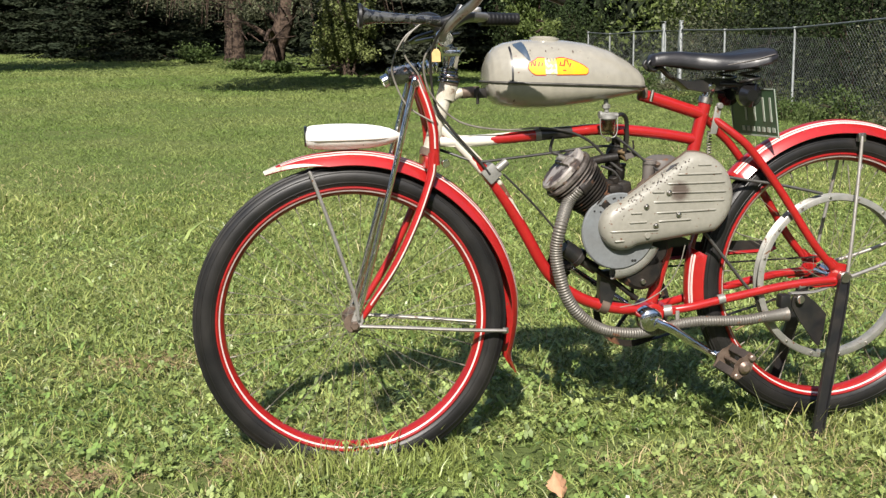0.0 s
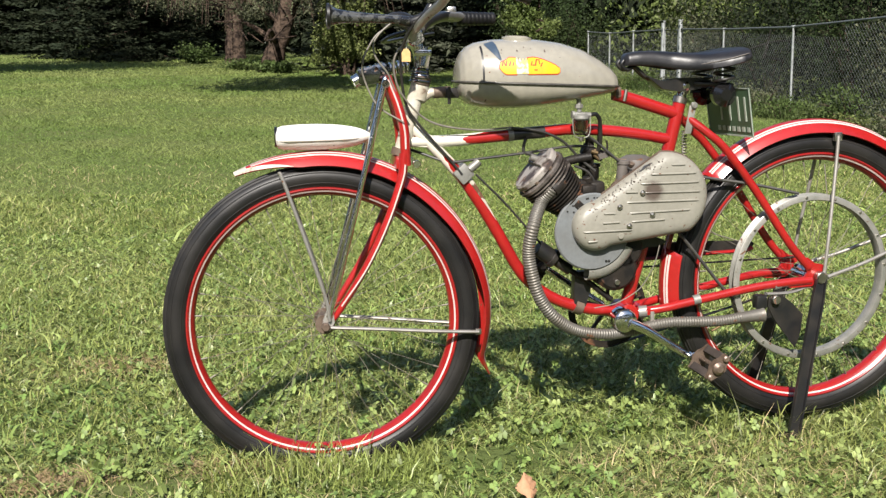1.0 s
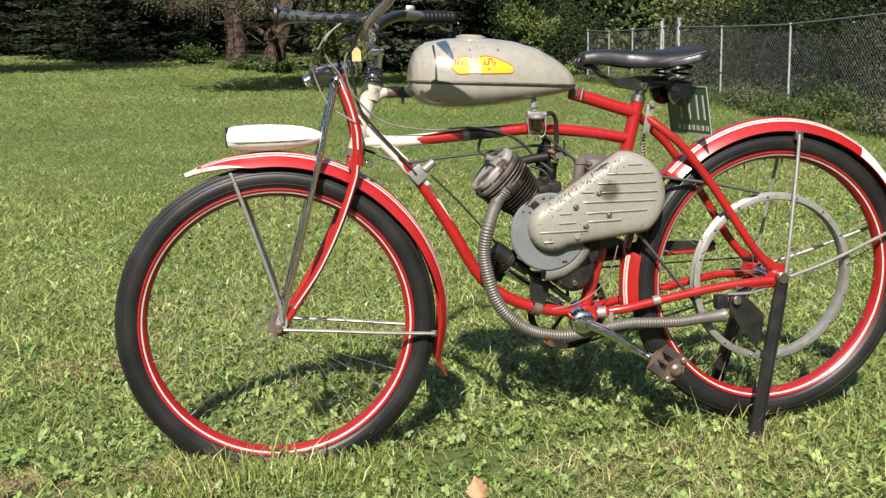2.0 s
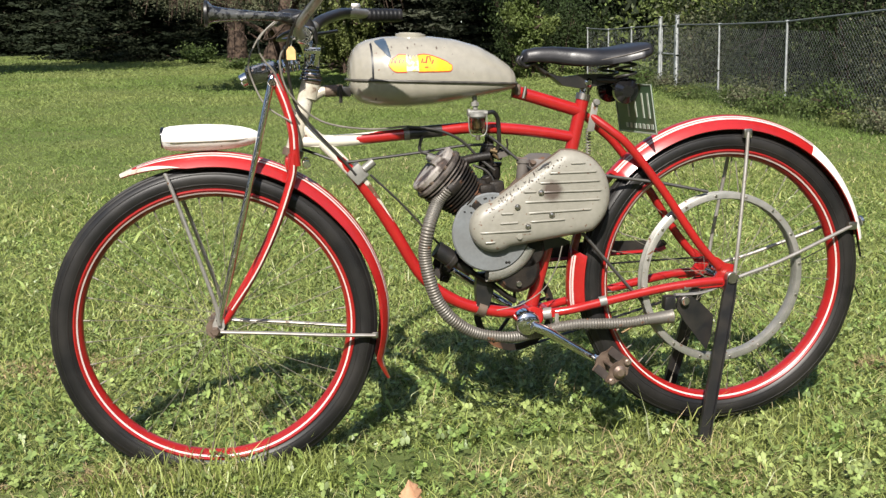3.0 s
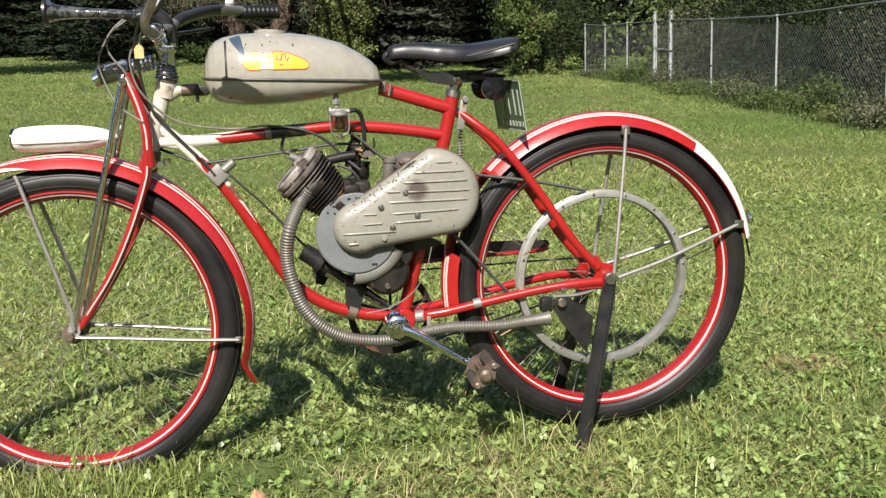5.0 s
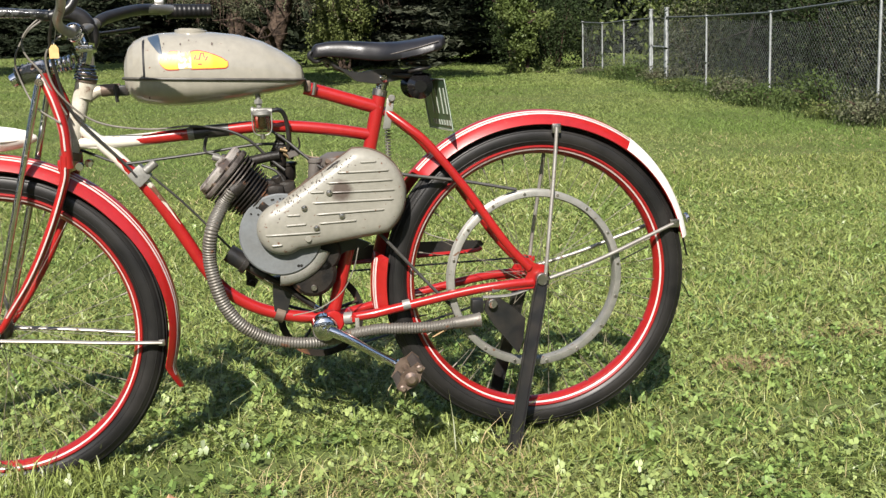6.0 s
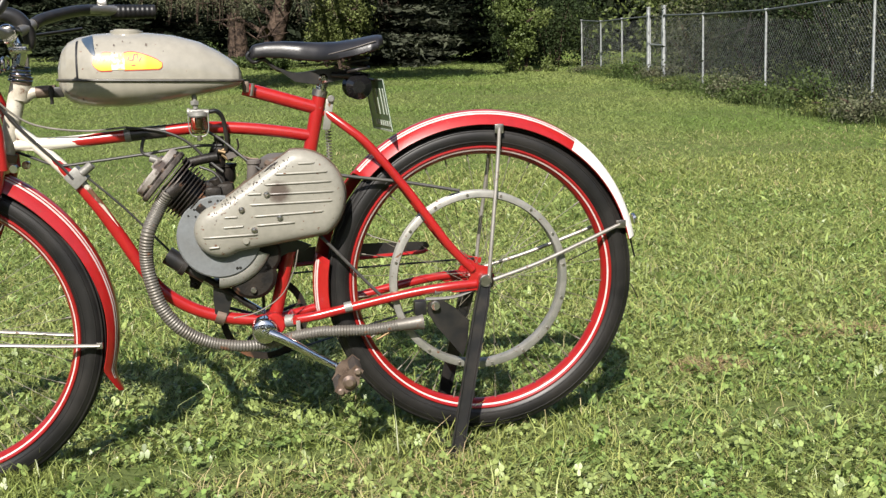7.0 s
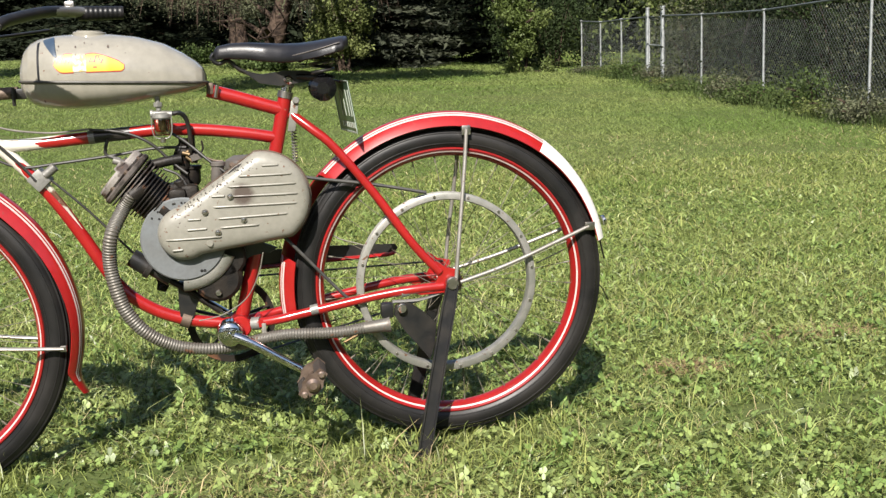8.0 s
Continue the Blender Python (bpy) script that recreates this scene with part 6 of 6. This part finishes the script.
part("link_rod", tube([(0.0610, -0.0220, 0.6745), (0.0832, -0.0240, 0.6644), (0.1013, -0.0260, 0.6624)], 0.0022, 6, 3), RUSTY, CARB)
part("magneto_lead", tube([(-0.0168, -0.0260, 0.6528), (0.0135, -0.0310, 0.6376), (0.0337, -0.0360, 0.6022), (0.0438, -0.0380, 0.5769)], 0.0028, 8), CABLE, CARB)
part("oil_cap", disc(0.012, 0, 0.014, (0.0155, -0.0260, 0.6154), 16, (-0.2999, -0.1760, 1.0017)), IRON, ENGINE)
part("casing_lug", block((-0.0087, -0.0580, 0.5870), (0.0256, -0.0260, 0.6134), 0.009), IRON, ENGINE)
part("adjusting_screw", tube([(0.0448, -0.0040, 0.6886), (0.0448, -0.0040, 0.7209)], 0.0028, 8, 1), IRON, CARB)
part("linkage", tube([(-0.0486, -0.0180, 0.6589), (-0.0084, -0.0180, 0.6670), (0.0218, -0.0220, 0.6710)], 0.010, 12), IRON, BIKE, "dark inlet pipe from cylinder to carburettor")
stack = tube([(0.083, -0.036, 0.583), (0.091, -0.036, 0.6535)], 0.0125, 18, 1)
disc(0.0150, 0.6535, 0.6625, (0.0915, -0.036, 0), 20, (0, 0, 1), stack)
part("breather_stack", stack, AIRBOX, BIKE, "short grey pipe beside the belt guard")
air = lathe([(0.001, 0.600), (0.040, 0.602), (0.041, 0.648), (0.037, 0.660), (0.022, 0.668), (0.001, 0.669)], (0.142, 0.020, 0), 32, (0, 0, 1), closed=False)
AIR = part("air_cleaner", air, AIRBOX, BIKE, "brown-grey domed housing behind the belt guard")
part("wing_nut", disc(0.007, 0, 0.008, (0.120, -0.010, 0.648), 8, (0, -0.6, 0.8)), RUSTY, AIR)
part("tan_plate", plate([(0.052, 0.575), (0.078, 0.590), (0.074, 0.625), (0.060, 0.612)], -0.048, -0.044), RUSTY, BIKE, "rust-brown bracket plate")
part("valve_chest", block((0.0135, -0.0460, 0.5688), (0.0499, -0.0060, 0.6194), 0.012), IRON, BIKE, "brown-black engine casting, oily")
part("valve_chest", block((-0.0320, -0.0380, 0.5790), (0.0134, 0.0040, 0.6225), 0.010), IRON, BIKE, "black engine side casting")
gen = tube([(-0.096, -0.012, 0.474), (-0.060, -0.014, 0.448)], 0.019, 18, 1)
disc(0.022, -0.008, 0.004, (-0.060, -0.014, 0.448), 18, (0.8, 0, -0.6), gen)
tube([(-0.060, -0.014, 0.448), (-0.022, -0.016, 0.421)], 0.012, 14, 1, shape=gen)
part("generator", gen, BLACK, BIKE, "small black cylinder generator by the frame")
part("control_rod", tube([(-0.022, -0.016, 0.421), (0.02, -0.018, 0.393), (0.055, -0.02, 0.365), (0.075, -0.02, 0.350)], 0.0065, 10), IRON, BIKE)
part("engine_mount", plate([(-0.008, 0.415), (0.022, 0.415), (0.030, 0.375), (0.018, 0.335), (-0.008, 0.332), (-0.010, 0.37)], -0.012, 0.012), BLACK, BIKE, "black engine mounting plate")
part("mount_clip", tube([(-0.006, 0, 0.337), (0.012, 0, 0.330)], 0.0175, 16, 1), RUSTY, BIKE, "worn clip round the down tube")
part("lower_case", disc(0.050, -0.05, 0.02, (0.075, 0, 0.425), 28, bevel=0.008), IRON, BIKE, "oily dark lower casting of the engine")
part("case_bolt", disc(0.006, -0.058, -0.05, (0.075, 0, 0.396), 14), DULL, BIKE)
part("engine_bracket", plate([(0.10, 0.485), (0.145, 0.50), (0.185, 0.485), (0.20, 0.478), (0.185, 0.468), (0.15, 0.465), (0.12, 0.45), (0.10, 0.455)], -0.03, -0.024), BLACK, BIKE, "black pressed bracket under the belt guard")
# -- belt and sheave --
SHX, SHZ = RX - 0.011, RZ + 0.004
sheave = lathe([(0.1790, -0.0135), (0.1900, -0.0135), (0.1930, -0.0115), (0.1930, -0.0095), (0.184, -0.002), (0.184, 0.002), (0.1930, 0.0095), (0.1930, 0.0115), (0.1900, 0.013), (0.1775, 0.011), (0.1770, 0.006), (0.1770, -0.0095), (0.1785, -0.0115)], (SHX, -0.028, SHZ), 96)
SHEAVE = part("drive_sheave", sheave, WORNALLOY, BIKE, "large grey alloy drive ring on the rear wheel")
for k in range(16):
    a = 2 * math.pi * (k + 0.3) / 16
    c = (SHX + 0.1860 * math.cos(a), -0.042, SHZ + 0.1860 * math.sin(a))
    part("sheave_bolt", disc(0.0030, -0.002, 0.003, c, 10), DULL, SHEAVE)
for k in range(5):
    a = 2 * math.pi * (k + 0.12) / 5
    p = vec((RX, -0.02, RZ)) + vec((0.192 * math.cos(a), 0, 0.192 * math.sin(a)))
    q = vec((RX, -0.005, RZ)) + vec((0.262 * math.cos(a + 0.05), 0, 0.262 * math.sin(a + 0.05)))
    part("sheave_clip", tube([p, q], 0.0014, 6, 1), SPOKE, SHEAVE)
belt = tube([(0.180, -0.056, 0.643), (0.280, -0.050, 0.620), (0.40, -0.040, 0.600), (0.515, -0.030, 0.575)], 0.0048, 10, 6, flat=0.75)
tube([(0.185, -0.056, 0.532), (0.212, -0.054, 0.506), (0.268, -0.048, 0.442), (0.322, -0.040, 0.380), (0.376, -0.030, 0.322)], 0.0048, 10, 6, flat=0.75, shape=belt)
part("drive_belt", belt, OLDBELT, BIKE, "worn grey rubber drive belt")
part("jockey_pulley", disc(0.075, -0.082, -0.066, (0.166, 0, 0.590), 32), BLACK, BIKE)
# -- crank and pedals --
CK = (0.092, 0.314)
CRANK = part("crank", tube([(CK[0] + 0.009, -0.069, CK[1] - 0.008), (0.1345, -0.0750, 0.2902), (0.1850, -0.0780, 0.2579), (0.2436, -0.0800, 0.2215)], lambda t: 0.0115 - 0.0035 * t, 14), CHROME, BIKE, "chrome crank arm with worn plating")
part("crank_boss", lathe([(0.001, -0.0755), (0.004, -0.0752), (0.0055, -0.0735), (0.014, -0.0725), (0.0220, -0.0700), (0.0262, -0.0655), (0.0270, -0.0610), (0.0270, -0.034), (0.001, -0.034)], (CK[0], 0, CK[1] - 0.004), 36, closed=False), CHROME, CRANK)
part("crank_eye", disc(0.0125, -0.100, -0.084, (0.2425, 0, 0.2255), 18), CHROME, CRANK)
PED_AT, PED_TILT = Vector((0.251, -0.150, 0.228)), Matrix.Rotation(radians(42), 4, "Y")


def ped(s):
    return s.moved(lambda p: PED_AT + PED_TILT @ Vector(p))


def pedal(place, metal=RUSTY):
    p = part("pedal", place(tube([(0, -0.042, 0), (0, 0.044, 0)], 0.0055, 10, 1)), metal, BIKE, "rusty pedal with brown rubber blocks")
    for z in (-0.024, 0.024):
        part("rubber_block", place(block((-0.0095, -0.038, z - 0.009), (0.0095, 0.036, z + 0.009), 0.0025)), PEDALRUBBER, p)
    for y in (-0.043, 0.039):
        s = plate([(-0.010, -0.034), (0.010, -0.034), (0.013, -0.018), (0.019, -0.010), (0.020, 0.008), (0.013, 0.018), (0.010, 0.034), (-0.010, 0.034), (-0.013, 0.018), (-0.019, 0.008), (-0.019, -0.010), (-0.013, -0.018)], y - 0.0015, y + 0.0015, bevel=0.0006)
        part("end_plate", place(s), metal, p)
    part("dust_cap", place(disc(0.0135, -0.058, -0.043, (0, 0, 0), 20, bevel=0.006)), BRONZED if metal is RUSTY else metal, p)
    for z in (-0.026, 0.026):
        part("nut", place(disc(0.0072, -0.053, -0.043, (0, 0, z), 8, bevel=0.0025)), BRONZED if metal is RUSTY else metal, p)
    return p


pedal(ped)
# Far pedal in black metal: the engine's shade is put into its colour.
pedal(lambda s: s.moved(lambda p: Vector((-0.045, 0.165, 0.405)) + Matrix.Rotation(radians(20), 4, "Y") @ Vector(p)), IRON)
part("far_crank", tube([(CK[0], 0.085, CK[1]), (0.03, 0.095, 0.355), (-0.042, 0.10, 0.403)], 0.0085, 12), CHROME, BIKE)
ringp = lathe([(0.094, -0.0018), (0.094, 0.0018), (0.079, 0.0018), (0.079, -0.0018)], (CK[0], 0.052, CK[1]), 60)
for k in range(5):
    a = k * 1.2566 + 0.3
    tube([(CK[0] + 0.018 * math.cos(a), 0.052, CK[1] + 0.018 * math.sin(a)), (CK[0] + 0.086 * math.cos(a), 0.052, CK[1] + 0.086 * math.sin(a))], 0.0085, 8, 1, shape=ringp, flat=0.4)
part("chainring", ringp, IRON, BIKE, "oily dark chainring")
def chain_run(p0, p1):
    n = int((vec(p1) - vec(p0)).dot(vec(p1) - vec(p0)) ** 0.5 / 0.0127)
    s = Shape()
    d = (vec(p1) - vec(p0)) / n
    for k in range(n):
        a = vec(p0) + d * k
        y = 0.0028 if k % 2 else 0.0045
        for q in (-1, 1):
            tube([a + (0, q * y, 0), a + d + (0, q * y, 0)], 0.0040, 6, 1, shape=s, flat=0.3)
    return s


part("chain", chain_run((CK[0] + 0.01, 0.052, CK[1] + 0.091), (RX - 0.005, 0.048, RZ + 0.036)), IRON, BIKE, "oily roller chain")
part("chain", chain_run((CK[0] + 0.01, 0.052, CK[1] - 0.091), (RX - 0.005, 0.048, RZ - 0.036)), IRON, BIKE, "oily roller chain")
guard = plate([(0.10, 0.408), (0.16, 0.422), (0.30, 0.428), (0.43, 0.432), (0.455, 0.436), (0.462, 0.445), (0.455, 0.454), (0.43, 0.455), (0.30, 0.459), (0.16, 0.458), (0.08, 0.44)], 0.066, 0.0685)
# The red guard's plate is black, with shade and dirt in the colour.
part("chain_guard", guard, BLACK, BIKE, "chain guard with chipped paint, shade and dirt in its black")
part("chain_guard_edge", tube([(0.16, 0.065, 0.421), (0.30, 0.065, 0.427), (0.43, 0.065, 0.431), (0.456, 0.065, 0.437)], 0.0095, 8, flat=0.5), RED, BIKE, "red lower edge of the chain guard")
part("coaster_hub", disc(0.026, -0.03, 0.034, (RX, 0, RZ), 24, bevel=0.006), CHROME, REAR, "chrome coaster hub shell")
part("brake_arm", tube([(0.545, -0.048, 0.365), (0.49, -0.056, 0.352), (0.43, -0.058, 0.352)], 0.0085, 10, flat=0.35), ALLOY, BIKE, "grey brake arm under the chain stay")
# -- flexible exhaust --
path = [(-0.0777, -0.0660, 0.6095), (-0.0996, -0.0520, 0.5771), (-0.1231, -0.0740, 0.5299), (-0.1312, -0.0680, 0.4718), (-0.1210, -0.0720, 0.4125), (-0.1037, -0.0720, 0.3676), (-0.0710, -0.0700, 0.3267), (-0.0189, -0.0600, 0.2941), (0.0496, -0.0580, 0.2806), (0.1053, -0.0420, 0.2796),
        (0.1607, -0.0500, 0.2923), (0.2076, -0.0540, 0.2978), (0.2411, -0.0580, 0.2977), (0.3137, -0.0620, 0.2961), (0.3669, -0.0640, 0.3017)]


def corrugated(t):
    r = 0.0138 if t < 0.36 else 0.0138 - 0.0020 * min(1, (t - 0.36) / 0.15)
    return r


curve = glide(path, 60)
lens = np.concatenate([[0], np.cumsum([np.linalg.norm(b - a) for a, b in zip(curve[:-1], curve[1:])])])
even = np.linspace(0, lens[-1], 1150)
pts = [tuple(np.interp(e, lens, [c[k] for c in curve]) for k in range(3)) for e in even]
FLEX = part("exhaust_hose", tube(pts, lambda t: corrugated(t) + 0.0007 * math.sin(t * lens[-1] * 2 * math.pi / 0.0060), 14, 1), HOSE, BIKE, "corrugated flexible steel exhaust hose", 70)
tailp = tube([(0.3635, -0.0620, 0.3007), (0.3880, -0.0620, 0.3022), (0.4116, -0.0620, 0.3043), (0.4228, -0.0620, 0.3053)], lambda t: 0.0125 + 0.0050 * t * t, 16, 4)
part("tail_pipe", tailp, HOSE, FLEX, "flattened grey tail pipe")
part("hose_hanger", block((0.157, -0.050, 0.292), (0.166, -0.046, 0.324), 0.0015), RODS, FLEX)
# -- centre stand --
def leg(a, b, w, t):
    a, b = vec(a), vec(b)
    d = (b - a) / np.linalg.norm(b - a)
    u = np.cross(d, (0, 1, 0))
    u /= np.linalg.norm(u)
    n = vec((0, 1, 0))
    s, v = Shape(), []
    for e, k in ((a, 0.78), (a + (b - a) * 0.12, 1.0), (a + (b - a) * 0.9, 0.92), (b, 0.80)):
        for p, q in ((-w, 0), (-w, -t), (-w + 0.003, -t), (-w + 0.003, -0.003), (w - 0.003, -0.003), (w - 0.003, -t), (w, -t), (w, 0)):
            v.append(e + u * p * k + n * (-q if b[1] > 0 else q))
    f = []
    for j in range(3):
        for i in range(8):
            f.append((j * 8 + i, j * 8 + (i + 1) % 8, (j + 1) * 8 + (i + 1) % 8, (j + 1) * 8 + i))
    f += [tuple(range(7, -1, -1)), tuple(24 + i for i in range(8))]
    return s.add(v, f)


STAND = part("centre_stand", leg((0.557, -0.070, 0.386), (0.468, -0.128, 0.010), 0.0150, 0.010), BLACK, BIKE, "black pressed steel centre stand", 20)
part("far_leg", leg((0.557, 0.070, 0.386), (0.474, 0.108, 0.026), 0.0155, 0.010), BLACK, STAND, "", 20)
part("foot_bar", block((0.448, -0.112, 0.018), (0.492, 0.112, 0.030), 0.003), BLACK, STAND)
part("stand_pivot", disc(0.0135, -0.080, -0.062, (0.557, 0, 0.386), 20), DULL, STAND)
part("stand_clip", plate([(0.435, 0.345), (0.462, 0.352), (0.492, 0.330), (0.522, 0.300), (0.517, 0.255), (0.506, 0.222), (0.480, 0.255), (0.452, 0.290), (0.432, 0.325)], -0.064, -0.058), BLACK, BIKE, "black triangular stand bracket")
part("clip_bolt", disc(0.010, -0.078, -0.058, (0.448, 0, 0.340), 14), DULL, BIKE)
part("clip_block", block((0.405, -0.066, 0.318), (0.432, -0.040, 0.350), 0.006), BLACK, BIKE)
part("valve_stem", tube([(RX - 0.235, 0, RZ - 0.12), (RX - 0.205, 0, RZ - 0.105)], 0.003, 8, 1), BRASS, REAR)
# -- saddle --
SX = [0.0965, 0.100, 0.105, 0.13, 0.165, 0.20, 0.235, 0.27, 0.305, 0.335, 0.352, 0.362, 0.3655]
SW = [0.006, 0.016, 0.024, 0.029, 0.033, 0.040, 0.058, 0.082, 0.100, 0.107, 0.103, 0.085, 0.05]
ST = [0.878, 0.886, 0.892, 0.897, 0.898, 0.896, 0.8935, 0.894, 0.898, 0.903, 0.9055, 0.9045, 0.900]
SD = [0.010, 0.017, 0.023, 0.028, 0.032, 0.036, 0.037, 0.036, 0.034, 0.031, 0.028, 0.022, 0.014]
sad, v, f = Shape(), [], []
NS = 26
sxs = np.interp(np.linspace(0, 1, 60), np.linspace(0, 1, len(SX)), SX)
for x in sxs:
    w, t, d = (float(np.interp(x, SX, q)) for q in (SW, ST, SD))
    for i in range(NS):
        u = i / (NS - 1) * 2 - 1
        y = w * math.sin(u * math.pi / 2)
        v.append((x, y, t - d * abs(u) ** 3.2 - 0.10 * w * (1 - abs(u)) ** 0.5 * 0.2))
    for i in range(NS):
        u = 1 - i / (NS - 1) * 2
        y = (w - 0.004 * min(1, w / 0.02)) * math.sin(u * math.pi / 2)
        v.append((x, y, t - 0.005 - (d + 0.001) * abs(u) ** 3.2 * 0.9))
m = 2 * NS
for j in range(len(sxs) - 1):
    for i in range(m):
        f.append((j * m + i, j * m + (i + 1) % m, (j + 1) * m + (i + 1) % m, (j + 1) * m + i))
f += [tuple(range(m - 1, -1, -1)), tuple((len(sxs) - 1) * m + i for i in range(m))]
SADDLE = part("saddle", sad.add(v, f), LEATHER, BIKE, "black leather sprung saddle, worn at the edge", 60)
part("worn_edge", tube([(0.245, -0.062, 0.8655), (0.27, -0.080, 0.8705), (0.305, -0.098, 0.8785), (0.335, -0.1045, 0.8868), (0.345, -0.1035, 0.889)], 0.0012, 8), AIRBOX, SADDLE, "worn brown edge of the leather")
part("nose_loop", tube([(0.098, -0.012, 0.878), (0.093, -0.012, 0.868), (0.106, -0.010, 0.857), (0.126, -0.008, 0.862), (0.150, -0.006, 0.842), (0.185, -0.004, 0.830), (0.225, 0, 0.828)], 0.0042, 10), BLACK, SADDLE, "black wire spring under the saddle nose")
part("nose_loop", tube([(0.098, 0.012, 0.878), (0.093, 0.012, 0.868), (0.106, 0.010, 0.857), (0.126, 0.008, 0.862), (0.150, 0.006, 0.842), (0.185, 0.004, 0.830), (0.225, 0, 0.828)], 0.0042, 10), BLACK, SADDLE)
part("under_frame", plate([(0.150, 0.842), (0.185, 0.832), (0.235, 0.838), (0.275, 0.838), (0.300, 0.832), (0.300, 0.818), (0.262, 0.812), (0.225, 0.808), (0.185, 0.815)], -0.018, 0.018), BLACK, SADDLE, "black saddle frame")
for q in (-1, 1):
    part("coil_spring", tube([(0.312 + 0.0215 * math.cos(k * 0.5), q * 0.055 + 0.0215 * math.sin(k * 0.5), 0.822 + k * 0.00140) for k in range(44)], 0.0030, 8, 1), BLACK, SADDLE, "black coil spring under the saddle")
    part("spring_cup", disc(0.0262, -0.024, 0.022, (0.312, q * 0.052, 0.801), 28, (0.1, 1, 0), bevel=0.014), JET, SADDLE, "round black spring cup")
    part("spring_arm", tube([(0.262, q * 0.016, 0.826), (0.295, q * 0.04, 0.824), (0.318, q * 0.055, 0.826)], 0.006, 10), BLACK, SADDLE)
clampS = disc(0.0105, -0.022, 0.022, (0.243, 0, 0.820), 18, bevel=0.005)
part("saddle_clamp", clampS, CHROME, BIKE, "plated saddle clamp")
part("seat_post", tube([(0.2375, 0, 0.795), (0.246, 0, 0.83)], 0.0112, 14, 1), CHROME, BIKE)
part("post_collar", tube([(0.2400, 0, 0.807), (0.2420, 0, 0.814)], 0.0138, 16, 1), DULL, BIKE)
part("clamp_bolt", disc(0.0075, -0.036, -0.024, (0.2555, 0, 0.778), 10, bevel=0.002), ALLOY, BIKE, "dull round bolt head on the bracket")
# -- licence plate --
PT, PB = vec((0.359, 0, 0.815)), vec((0.375, 0, 0.708))


def on_plate(y0, y1, u0, u1, lift, bevel=0.0004, thick=0.0012):
    """A slab on the plate; u runs from its top to its foot."""
    d = PB - PT
    n = vec((d[2], 0, -d[0]))
    n = n / np.linalg.norm(n)
    s, v = Shape(), []
    for off in (lift, lift + thick):
        for y, u in ((y0, u0), (y1, u0), (y1, u1), (y0, u1)):
            v.append(PT + d * u + vec((-0.115 * (y + 0.082), y, 0)) + n * off)
    return s.add(v, [(0, 1, 2, 3), (7, 6, 5, 4), (0, 4, 5, 1), (1, 5, 6, 2), (2, 6, 7, 3), (3, 7, 4, 0)])


NUMBER = part("licence_plate", on_plate(-0.082, 0.092, 0.0, 1.0, 0), PLATEGREEN, BIKE, "small green embossed licence plate behind the saddle", 0)
for y0, y1, u0, u1 in ((-0.082, -0.079, 0, 1), (0.089, 0.092, 0, 1), (-0.082, 0.092, 0, 0.02), (-0.082, 0.092, 0.97, 1)):
    part("plate_rim", on_plate(y0, y1, u0, u1, 0.0012), PLATEWHITE, NUMBER, "", 0)
for y in (-0.060, -0.034, 0.0, 0.034):
    part("raised_bar", on_plate(y - 0.003, y + 0.003, 0.18, 0.68, 0.0012), PLATEWHITE, NUMBER, "", 0)
for k in range(7):
    y = -0.066 + k * 0.019
    part("raised_bar", on_plate(y - 0.005, y + 0.005, 0.80, 0.90, 0.0012), PLATEWHITE, NUMBER, "", 0)
part("plate_bracket", tube([(0.300, 0, 0.812), (0.335, 0, 0.815), (0.360, 0, 0.806)], 0.006, 8, flat=0.4), BLACK, BIKE)
